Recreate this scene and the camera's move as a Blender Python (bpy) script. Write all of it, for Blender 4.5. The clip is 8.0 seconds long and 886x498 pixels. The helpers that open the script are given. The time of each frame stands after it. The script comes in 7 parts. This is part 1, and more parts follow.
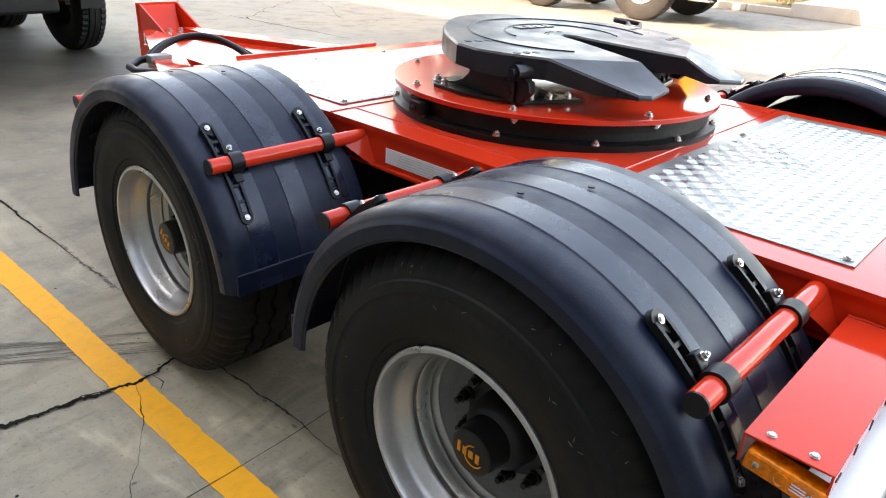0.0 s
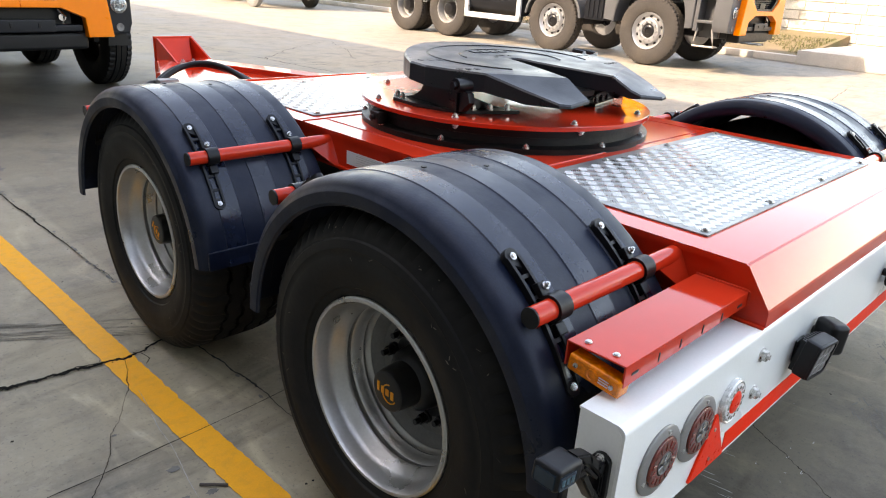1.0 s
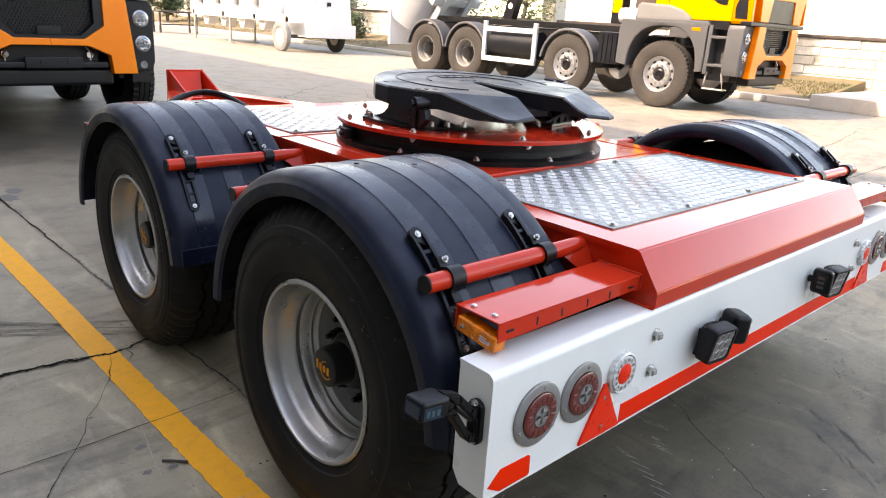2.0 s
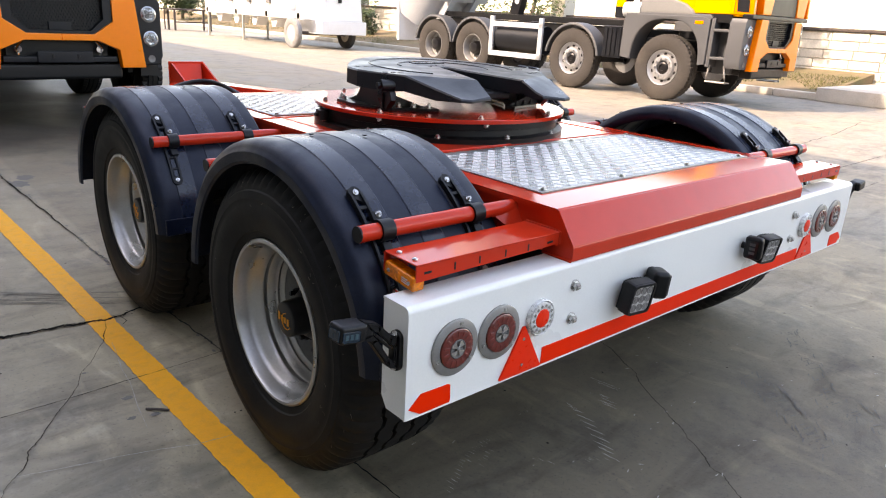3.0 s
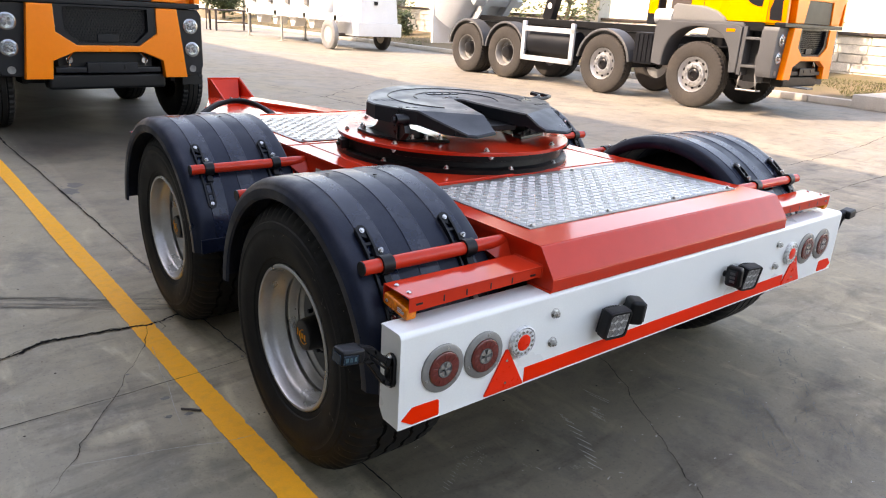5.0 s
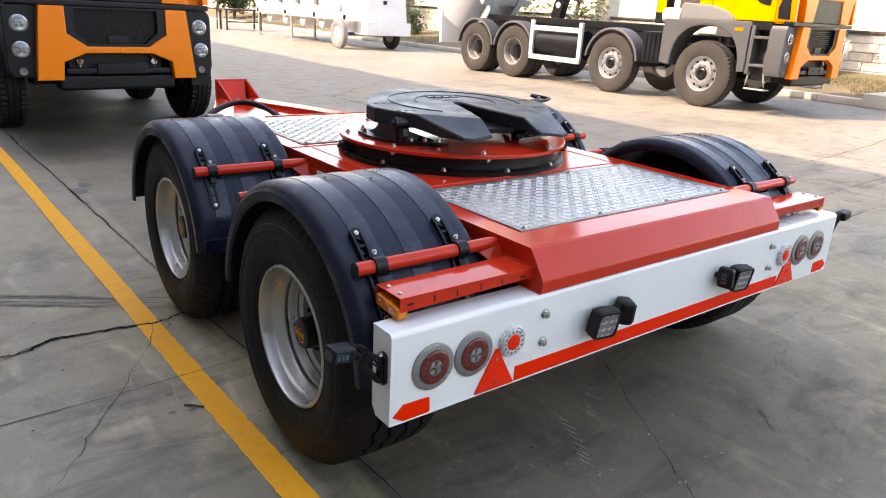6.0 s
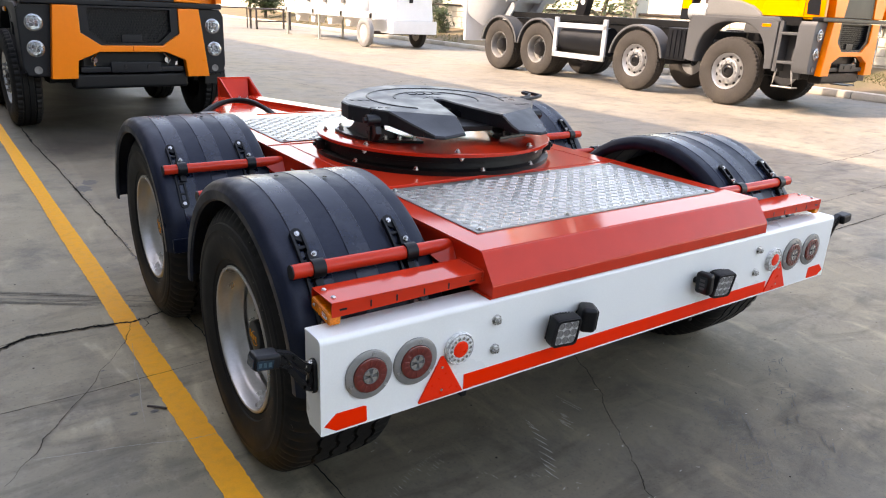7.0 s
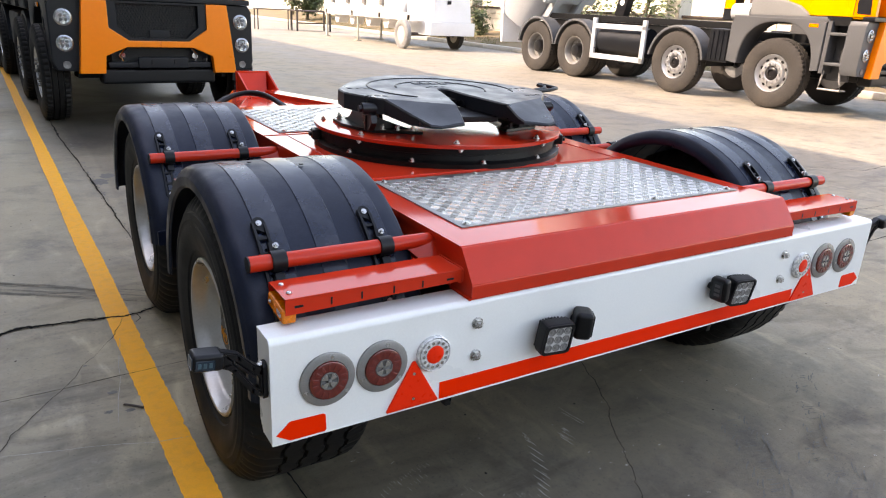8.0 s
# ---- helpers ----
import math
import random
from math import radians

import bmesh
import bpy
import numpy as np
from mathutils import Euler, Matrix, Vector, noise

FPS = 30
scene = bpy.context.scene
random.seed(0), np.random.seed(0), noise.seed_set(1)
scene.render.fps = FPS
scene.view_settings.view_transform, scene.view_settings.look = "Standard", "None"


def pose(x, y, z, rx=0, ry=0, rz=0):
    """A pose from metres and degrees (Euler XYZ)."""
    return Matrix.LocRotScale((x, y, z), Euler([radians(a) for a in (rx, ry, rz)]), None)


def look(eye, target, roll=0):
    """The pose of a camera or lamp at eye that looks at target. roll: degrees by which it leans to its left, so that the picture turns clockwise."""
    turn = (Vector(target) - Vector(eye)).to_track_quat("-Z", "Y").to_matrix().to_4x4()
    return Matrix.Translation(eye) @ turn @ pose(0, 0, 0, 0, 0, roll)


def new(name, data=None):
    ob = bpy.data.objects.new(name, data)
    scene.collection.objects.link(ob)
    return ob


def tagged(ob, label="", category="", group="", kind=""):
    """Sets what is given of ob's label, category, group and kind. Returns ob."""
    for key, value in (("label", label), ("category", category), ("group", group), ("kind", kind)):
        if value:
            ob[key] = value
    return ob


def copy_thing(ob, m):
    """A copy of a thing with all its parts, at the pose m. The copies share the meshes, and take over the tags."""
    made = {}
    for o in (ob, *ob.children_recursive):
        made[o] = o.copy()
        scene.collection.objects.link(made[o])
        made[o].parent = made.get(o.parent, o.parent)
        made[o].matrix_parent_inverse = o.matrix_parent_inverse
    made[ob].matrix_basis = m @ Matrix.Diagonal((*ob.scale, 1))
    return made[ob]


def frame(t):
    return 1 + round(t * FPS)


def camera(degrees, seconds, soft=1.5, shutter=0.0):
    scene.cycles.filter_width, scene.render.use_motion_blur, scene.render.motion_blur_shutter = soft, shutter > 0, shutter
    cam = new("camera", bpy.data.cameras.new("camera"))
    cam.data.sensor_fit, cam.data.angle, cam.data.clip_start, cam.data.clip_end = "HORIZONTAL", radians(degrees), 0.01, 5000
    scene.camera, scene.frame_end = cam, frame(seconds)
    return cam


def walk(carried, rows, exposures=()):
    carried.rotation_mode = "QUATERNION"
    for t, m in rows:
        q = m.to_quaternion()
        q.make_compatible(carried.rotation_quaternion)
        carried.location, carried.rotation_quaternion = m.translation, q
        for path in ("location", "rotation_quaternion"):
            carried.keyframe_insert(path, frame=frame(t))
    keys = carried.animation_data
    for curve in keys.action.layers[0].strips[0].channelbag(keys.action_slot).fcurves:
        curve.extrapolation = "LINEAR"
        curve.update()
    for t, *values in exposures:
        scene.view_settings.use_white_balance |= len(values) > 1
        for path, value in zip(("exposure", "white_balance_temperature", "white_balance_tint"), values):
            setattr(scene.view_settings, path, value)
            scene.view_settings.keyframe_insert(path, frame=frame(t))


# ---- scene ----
cam = camera(64.9, 8.0, soft=1.1)
PATH = [
    (0, (-2.08, -0.037, 1.461), (-0.739, 1.18, 0.613), 3.4),
    (0.5, (-2.087, -0.281, 1.423), (-0.733, 0.993, 0.687), 3.6),
    (1, (-2.147, -0.435, 1.427), (-0.816, 0.864, 0.69), 3.6),
    (1.5, (-2.179, -0.582, 1.43), (-0.88, 0.748, 0.692), 3.7),
    (2, (-2.119, -0.762, 1.377), (-0.816, 0.62, 0.752), 3.7),
    (2.2, (-2.106, -0.831, 1.369), (-0.814, 0.559, 0.737), 3.7),
    (3.3, (-2.122, -1.122, 1.355), (-0.86, 0.298, 0.73), 3.5),
    (3.5, (-2.115, -1.155, 1.362), (-0.855, 0.294, 0.802), 3.5),
    (4, (-2.11, -1.233, 1.393), (-0.901, 0.228, 0.758), 3.6),
    (4.5, (-2.143, -1.251, 1.493), (-0.944, 0.211, 0.841), 3.5),
    (4.7, (-2.168, -1.267, 1.514), (-0.97, 0.197, 0.864), 3.5),
    (5.8, (-2.186, -1.337, 1.575), (-1.009, 0.143, 0.923), 3.3),
    (6, (-2.17, -1.359, 1.57), (-0.999, 0.125, 0.916), 3.3),
    (6.5, (-2.041, -1.393, 1.575), (-0.895, 0.107, 0.913), 3.0),
    (7, (-1.915, -1.436, 1.564), (-0.817, 0.099, 0.902), 2.9),
    (7.5, (-1.786, -1.422, 1.516), (-0.734, 0.146, 0.855), 2.9),
    (8, (-1.677, -1.388, 1.487), (-0.669, 0.209, 0.83), 3.0),
]
walk(cam, [(t, look(eye, target, roll)) for t, eye, target, roll in PATH], [(0.0, 3.50, 10700, 16), (0.5, 3.17, 10400, 14), (1.0, 3.08, 10300, 17), (2.0, 2.98, 10200, 20), (3.5, 2.84, 9950, 21), (8.0, 2.79, 9900, 20)])

# ---- light: clear sky, a sun behind the hall that shades the trailer ----
SUN_EL, SUN_AZ = 41.0, 112.0          # elevation; heading the sunlight travels to, degrees from +y towards +x
world = bpy.data.worlds.new("sky")
scene.world = world
world.use_nodes = True
wn = world.node_tree.nodes
sky = wn.new("ShaderNodeTexSky")
sky.sky_type = "NISHITA"
sky.sun_disc = False
sky.sun_elevation = radians(SUN_EL)
sky.sun_rotation = radians(SUN_AZ + 180)
sky.air_density, sky.dust_density, sky.ozone_density = 1.0, 1.2, 1.4
wn["Background"].inputs["Strength"].default_value = 0.15
world.node_tree.links.new(sky.outputs["Color"], wn["Background"].inputs["Color"])
sun_data = bpy.data.lights.new("sun", "SUN")
sun_data.energy, sun_data.angle, sun_data.color = 1.20, radians(0.6), (1.0, 0.985, 0.985)
sun = new("sun", sun_data)
go = Vector((math.sin(radians(SUN_AZ)) * math.cos(radians(SUN_EL)), math.cos(radians(SUN_AZ)) * math.cos(radians(SUN_EL)), -math.sin(radians(SUN_EL))))
sun.matrix_world = look((0, 0, 30), Vector((0, 0, 30)) + go)


# ---- materials ----
def material(name, colour, rough=0.5, metal=0.0, coat=0.0, vary=0.15, scale=6.0, grain=60.0, bump=0.0, dirt=None, dirt_amount=0.3,
             rough_vary=0.15, island=0.0, spec=0.5, piece=0.0, stretch=(1, 1, 1)):
    """Principled surface with blotches at one scale, grain at another, optional dirt, and fine relief."""
    m = bpy.data.materials.new(name)
    m.use_nodes = True
    nt = m.node_tree
    n, ln = nt.nodes, nt.links
    b = n["Principled BSDF"]
    tc = n.new("ShaderNodeTexCoord")
    mp = n.new("ShaderNodeMapping")
    mp.inputs["Scale"].default_value = stretch
    ln.new(tc.outputs["Object"], mp.inputs["Vector"])
    big = n.new("ShaderNodeTexNoise")
    big.inputs["Scale"].default_value, big.inputs["Detail"].default_value = scale, 5
    fine = n.new("ShaderNodeTexNoise")
    fine.inputs["Scale"].default_value, fine.inputs["Detail"].default_value = grain, 6
    for k in (big, fine):
        ln.new(mp.outputs["Vector"], k.inputs["Vector"])
    add = n.new("ShaderNodeMath")
    add.operation = "ADD"
    ln.new(big.outputs["Fac"], add.inputs[0])
    ln.new(fine.outputs["Fac"], add.inputs[1])
    rng = n.new("ShaderNodeMapRange")
    rng.inputs["From Min"].default_value, rng.inputs["From Max"].default_value = 0.65, 1.35
    rng.inputs["To Min"].default_value, rng.inputs["To Max"].default_value = 1 - vary, 1 + vary
    ln.new(add.outputs[0], rng.inputs["Value"])
    value = rng.outputs["Result"]
    if island or piece:
        src = n.new("ShaderNodeNewGeometry").outputs["Random Per Island"] if island else n.new("ShaderNodeObjectInfo").outputs["Random"]
        r2 = n.new("ShaderNodeMapRange")
        r2.inputs["To Min"].default_value, r2.inputs["To Max"].default_value = 1 - (island or piece), 1 + (island or piece)
        ln.new(src, r2.inputs["Value"])
        mu = n.new("ShaderNodeMath")
        mu.operation = "MULTIPLY"
        ln.new(value, mu.inputs[0])
        ln.new(r2.outputs["Result"], mu.inputs[1])
        value = mu.outputs[0]
    vm = n.new("ShaderNodeVectorMath")
    vm.operation = "SCALE"
    vm.inputs[0].default_value = colour
    ln.new(value, vm.inputs["Scale"])
    out = vm.outputs["Vector"]
    if dirt:
        dn = n.new("ShaderNodeTexNoise")
        dn.inputs["Scale"].default_value, dn.inputs["Detail"].default_value, dn.inputs["Roughness"].default_value = scale * 0.7, 8, 0.65
        ln.new(mp.outputs["Vector"], dn.inputs["Vector"])
        dr = n.new("ShaderNodeMapRange")
        dr.inputs["From Min"].default_value, dr.inputs["From Max"].default_value = 0.48, 0.72
        dr.inputs["To Max"].default_value = dirt_amount
        ln.new(dn.outputs["Fac"], dr.inputs["Value"])
        mix = n.new("ShaderNodeMix")
        mix.data_type = "RGBA"
        ln.new(dr.outputs["Result"], mix.inputs["Factor"])
        ln.new(out, mix.inputs["A"])
        mix.inputs["B"].default_value = (*dirt, 1)
        out = mix.outputs["Result"]
    ln.new(out, b.inputs["Base Color"])
    rr = n.new("ShaderNodeMapRange")
    rr.inputs["From Min"].default_value, rr.inputs["From Max"].default_value = 0.3, 0.7
    rr.inputs["To Min"].default_value, rr.inputs["To Max"].default_value = max(0.02, rough * (1 - rough_vary)), min(1, rough * (1 + rough_vary))
    ln.new(big.outputs["Fac"], rr.inputs["Value"])
    ln.new(rr.outputs["Result"], b.inputs["Roughness"])
    b.inputs["Metallic"].default_value = metal
    b.inputs["Coat Weight"].default_value = coat
    b.inputs["Coat Roughness"].default_value = 0.06
    b.inputs["Specular IOR Level"].default_value = spec
    if bump:
        bp = n.new("ShaderNodeBump")
        bp.inputs["Strength"].default_value, bp.inputs["Distance"].default_value = bump, 0.004
        ln.new(add.outputs[0], bp.inputs["Height"])
        ln.new(bp.outputs["Normal"], b.inputs["Normal"])
    return m


def clear_material(name, colour, rough=0.05):
    m = bpy.data.materials.new(name)
    m.use_nodes = True
    b = m.node_tree.nodes["Principled BSDF"]
    b.inputs["Base Color"].default_value = (*colour, 1)
    b.inputs["Roughness"].default_value = rough
    b.inputs["Transmission Weight"].default_value = 0.97
    b.inputs["IOR"].default_value = 1.45
    return m


RED = material("red_gloss_paint", (0.62, 0.034, 0.013), 0.09, coat=0.0, vary=0.06, scale=3, grain=14, bump=0.012, rough_vary=0.4, spec=0.30)
WHITE = material("white_gloss_paint", (0.815, 0.83, 0.805), 0.30, coat=0.2, vary=0.03, scale=3, grain=160, bump=0.015, dirt=(0.5, 0.49, 0.45), dirt_amount=0.12)
PLASTIC = material("fender_plastic_grained", (0.0036, 0.0082, 0.0215), 0.44, vary=0.35, scale=7, grain=220, bump=0.08, dirt=(0.052, 0.060, 0.076), dirt_amount=0.34, rough_vary=0.45, spec=0.29)
PLASTIC_SMOOTH = material("fender_plastic_smooth", (0.0036, 0.0088, 0.0235), 0.27, vary=0.30, scale=6.5, grain=60, bump=0.02, dirt=(0.080, 0.086, 0.098), dirt_amount=0.40, rough_vary=0.55, spec=0.46)
BLACK = material("black_plastic", (0.0065, 0.0068, 0.0078), 0.42, vary=0.2, scale=20, grain=150, bump=0.05, spec=0.26)
BLACK_PAINT = material("black_steel_paint", (0.007, 0.007, 0.0085), 0.32, vary=0.2, scale=8, grain=120, bump=0.05, spec=0.38, dirt=(0.06, 0.05, 0.045), dirt_amount=0.2)
GREASE = material("black_grease", (0.0042, 0.0040, 0.0040), 0.42, vary=0.4, scale=14, grain=70, bump=0.25, dirt=(0.030, 0.024, 0.018), dirt_amount=0.35, spec=0.22)
COUPLING = material("coupling_black_paint", (0.0115, 0.0130, 0.0170), 0.38, vary=0.30, scale=9, grain=140, bump=0.06, spec=0.44, rough_vary=0.3)
TYRE = material("tyre_rubber", (0.0064, 0.0062, 0.0062), 0.62, vary=0.35, scale=6, grain=60, bump=0.12, dirt=(0.026, 0.023, 0.020), dirt_amount=0.45, spec=0.25)
DUSTY_TYRE = material("dusty_tyre_rubber", (0.034, 0.030, 0.027), 0.9, vary=0.2, scale=4, grain=40, bump=0.1, dirt=(0.075, 0.064, 0.053), dirt_amount=0.5)
RIM = material("silver_rim_paint", (0.49, 0.485, 0.47), 0.30, metal=0.75, vary=0.08, scale=10, grain=120, bump=0.03, dirt=(0.22, 0.19, 0.16), dirt_amount=0.3)
DISC_GREY = material("grey_wheel_disc", (0.17, 0.17, 0.165), 0.55, metal=0.3, vary=0.15, scale=12, grain=120, bump=0.05, dirt=(0.10, 0.085, 0.07), dirt_amount=0.4)
ZINC = material("zinc_bolt", (0.56, 0.55, 0.53), 0.28, metal=0.9, vary=0.25, scale=60, grain=300)
ALU = material("chequer_aluminium", (0.29, 0.292, 0.278), 0.46, metal=0.8, vary=0.12, scale=7, grain=180, bump=0.05, dirt=(0.33, 0.32, 0.30), dirt_amount=0.35, rough_vary=0.3)
TREAD = material("chequer_bars", (0.56, 0.56, 0.53), 0.24, metal=0.9, vary=0.12, scale=20, grain=200, rough_vary=0.3)


def concrete():
    """Worn yard concrete: wide stains, mottling, speckle, faint drag streaks and fine relief."""
    m = bpy.data.materials.new("yard_concrete")
    m.use_nodes = True
    nt = m.node_tree
    n, ln = nt.nodes, nt.links
    b = n["Principled BSDF"]
    tc = n.new("ShaderNodeTexCoord")

    def noise_tex(scale, detail, rough=0.55, stretch=None, warp=0.0):
        t = n.new("ShaderNodeTexNoise")
        t.inputs["Scale"].default_value, t.inputs["Detail"].default_value, t.inputs["Roughness"].default_value = scale, detail, rough
        t.inputs["Distortion"].default_value = warp
        if stretch:
            mp = n.new("ShaderNodeMapping")
            mp.inputs["Scale"].default_value = stretch
            mp.inputs["Rotation"].default_value = (0, 0, 0.5)
            ln.new(tc.outputs["Object"], mp.inputs["Vector"])
            ln.new(mp.outputs["Vector"], t.inputs["Vector"])
        else:
            ln.new(tc.outputs["Object"], t.inputs["Vector"])
        return t.outputs["Fac"]

    def ramp(fac, a, c, lo=0.0, hi=1.0):
        r = n.new("ShaderNodeMapRange")
        r.inputs["From Min"].default_value, r.inputs["From Max"].default_value = a, c
        r.inputs["To Min"].default_value, r.inputs["To Max"].default_value = lo, hi
        ln.new(fac, r.inputs["Value"])
        return r.outputs["Result"]

    def blend(fac, a, c):
        x = n.new("ShaderNodeMix")
        x.data_type = "RGBA"
        ln.new(fac, x.inputs["Factor"])
        for sock, v in (("A", a), ("B", c)):
            if isinstance(v, tuple):
                x.inputs[sock].default_value = (*v, 1)
            else:
                ln.new(v, x.inputs[sock])
        return x.outputs["Result"]

    wide = noise_tex(0.42, 6, 0.6, warp=0.6)
    col = blend(ramp(wide, 0.40, 0.62), (0.335, 0.294, 0.217), (0.252, 0.226, 0.172))
    col = blend(ramp(noise_tex(2.6, 8, 0.7), 0.48, 0.68, 0.0, 0.75), col, (0.150, 0.141, 0.122))
    col = blend(ramp(noise_tex(1.7, 8, 0.7, (1, 3, 1)), 0.56, 0.74, 0.0, 0.22), col, (0.40, 0.37, 0.31))
    col = blend(ramp(noise_tex(75, 3, 0.6), 0.58, 0.70, 0.0, 0.5), col, (0.11, 0.10, 0.09))
    col = blend(ramp(noise_tex(9, 6, 0.7), 0.54, 0.70, 0.0, 0.5), col, (0.36, 0.33, 0.27))
    fine = noise_tex(38, 6, 0.7)
    col = blend(ramp(fine, 0.55, 0.75, 0.0, 0.25), col, (0.42, 0.39, 0.33))
    # slab under and behind trailer: cast greyer than its neighbour, bumper shade painted in
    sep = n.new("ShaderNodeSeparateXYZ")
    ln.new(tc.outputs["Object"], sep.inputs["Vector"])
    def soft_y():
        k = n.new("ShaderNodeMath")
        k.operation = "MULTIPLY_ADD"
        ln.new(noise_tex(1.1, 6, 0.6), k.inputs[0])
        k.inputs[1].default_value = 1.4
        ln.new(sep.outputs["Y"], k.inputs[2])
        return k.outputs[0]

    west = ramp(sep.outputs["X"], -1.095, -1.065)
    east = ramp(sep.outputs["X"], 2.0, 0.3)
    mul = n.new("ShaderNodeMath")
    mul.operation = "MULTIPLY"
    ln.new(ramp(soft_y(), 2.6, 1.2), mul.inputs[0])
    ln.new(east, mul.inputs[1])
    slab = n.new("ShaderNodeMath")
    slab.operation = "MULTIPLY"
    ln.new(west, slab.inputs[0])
    # upper value raised to put the shade near the bumper into the colour
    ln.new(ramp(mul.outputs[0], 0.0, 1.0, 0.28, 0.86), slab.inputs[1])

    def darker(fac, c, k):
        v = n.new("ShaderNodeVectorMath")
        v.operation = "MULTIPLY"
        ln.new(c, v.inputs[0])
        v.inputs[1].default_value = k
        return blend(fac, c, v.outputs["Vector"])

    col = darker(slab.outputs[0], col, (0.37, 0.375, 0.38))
    # a patch worn darker west of the joint, with an uneven edge
    edge = n.new("ShaderNodeMath")
    edge.operation = "MULTIPLY_ADD"
    ln.new(noise_tex(1.6, 6, 0.6), edge.inputs[0])
    edge.inputs[1].default_value = 0.9
    ln.new(sep.outputs["Y"], edge.inputs[2])
    patch = n.new("ShaderNodeMath")
    patch.operation = "MULTIPLY"
    ln.new(ramp(edge.outputs[0], 1.55, 1.25, 0.0, 0.75), patch.inputs[0])
    ln.new(ramp(sep.outputs["X"], -1.05, -1.10), patch.inputs[1])
    col = darker(patch.outputs[0], col, (0.76, 0.78, 0.765))
    # contact shade where the truck is parked, painted in black with a ragged edge
    truck_shade_y = n.new("ShaderNodeMath")
    truck_shade_y.operation = "MULTIPLY_ADD"
    ln.new(noise_tex(0.8, 6, 0.65), truck_shade_y.inputs[0])
    truck_shade_y.inputs[1].default_value = 1.8
    ln.new(sep.outputs["Y"], truck_shade_y.inputs[2])
    truck_shade_x = n.new("ShaderNodeMath")
    truck_shade_x.operation = "MULTIPLY"
    ln.new(ramp(sep.outputs["X"], -1.75, -1.15), truck_shade_x.inputs[0])
    ln.new(ramp(sep.outputs["X"], 1.9, 0.9), truck_shade_x.inputs[1])
    truck_shade = n.new("ShaderNodeMath")
    truck_shade.operation = "MULTIPLY"
    ln.new(ramp(truck_shade_y.outputs[0], 5.7, 7.5), truck_shade.inputs[0])
    ln.new(truck_shade_x.outputs[0], truck_shade.inputs[1])
    col = darker(truck_shade.outputs[0], col, (0.15, 0.15, 0.155))
    # sweeping smears of rubber and dust near the trailer, where trucks turn
    near = ramp(sep.outputs["Y"], 4.5, 2.0, 0.12, 1.0)

    def times(a, c):
        k = n.new("ShaderNodeMath")
        k.operation = "MULTIPLY"
        ln.new(a, k.inputs[0])
        ln.new(c, k.inputs[1])
        return k.outputs[0]

    col = darker(times(near, ramp(noise_tex(1.5, 5, 0.58, (1.0, 2.6, 1), 1.2), 0.50, 0.68, 0.0, 0.70)), col, (0.50, 0.50, 0.50))
    col = darker(times(near, ramp(noise_tex(2.8, 6, 0.62, (2.4, 1.0, 1), 0.8), 0.54, 0.72, 0.0, 0.65)), col, (1.70, 1.66, 1.56))
    yard = ramp(sep.outputs["X"], 1.6, 4.0)
    col = darker(times(yard, ramp(noise_tex(3.2, 7, 0.68, (0.7, 3.0, 1), 0.5), 0.52, 0.66, 0.0, 0.55)), col, (0.70, 0.69, 0.67))
    col = darker(times(yard, ramp(noise_tex(1.1, 6, 0.66, (3.2, 0.8, 1), 0.7), 0.55, 0.70, 0.0, 0.5)), col, (0.72, 0.71, 0.70))
    # far yard coloured bluer, to offset the warm sunlight that falls on it
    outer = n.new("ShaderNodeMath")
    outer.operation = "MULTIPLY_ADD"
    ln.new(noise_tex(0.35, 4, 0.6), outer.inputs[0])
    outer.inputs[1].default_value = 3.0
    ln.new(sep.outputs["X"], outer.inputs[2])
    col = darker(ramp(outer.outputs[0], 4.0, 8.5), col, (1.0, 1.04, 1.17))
    col = darker(ramp(noise_tex(0.9, 4, 0.6), 0.0, 0.01), col, (1.05, 1.0, 0.945))
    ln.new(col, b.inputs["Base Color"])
    ln.new(ramp(wide, 0.35, 0.65, 0.85, 0.52), b.inputs["Roughness"])
    b.inputs["Specular IOR Level"].default_value = 0.35
    bp = n.new("ShaderNodeBump")
    bp.inputs["Strength"].default_value, bp.inputs["Distance"].default_value = 0.35, 0.004
    ln.new(fine, bp.inputs["Height"])
    ln.new(bp.outputs["Normal"], b.inputs["Normal"])
    return m


CONCRETE = concrete()
CRACK = material("crack_dark", (0.014, 0.0125, 0.011), 0.95, vary=0.5, scale=6, grain=50, spec=0.05)
JOINT = material("joint_filling", (0.050, 0.045, 0.037), 0.95, vary=0.6, scale=14, grain=60, bump=0.2, spec=0.1)
FAINT = material("faint_scratch", (0.34, 0.325, 0.29), 0.85, vary=0.3, scale=20, grain=90)
SCUFF = material("pale_scuff", (0.46, 0.45, 0.42), 0.85, vary=0.25, scale=30, grain=90)
OIL = material("dark_stain", (0.135, 0.126, 0.112), 0.7, vary=0.25, scale=9, grain=40, bump=0.05)
SMEAR = material("rubber_smear", (0.150, 0.137, 0.112), 0.9, vary=0.3, scale=9, grain=60, spec=0.1)
NICK = material("rubber_nick", (0.13, 0.125, 0.115), 0.8, vary=0.3, scale=30, grain=90)
RUBBER_MARK = material("rubber_mark", (0.142, 0.134, 0.119), 0.9, vary=0.25, scale=14, grain=90, spec=0.1)
YELLOW_LINE = material("yellow_road_paint", (0.95, 0.395, 0.022), 0.65, vary=0.06, scale=30, grain=190, bump=0.12, dirt=(0.40, 0.21, 0.04), dirt_amount=0.22, spec=0.3)
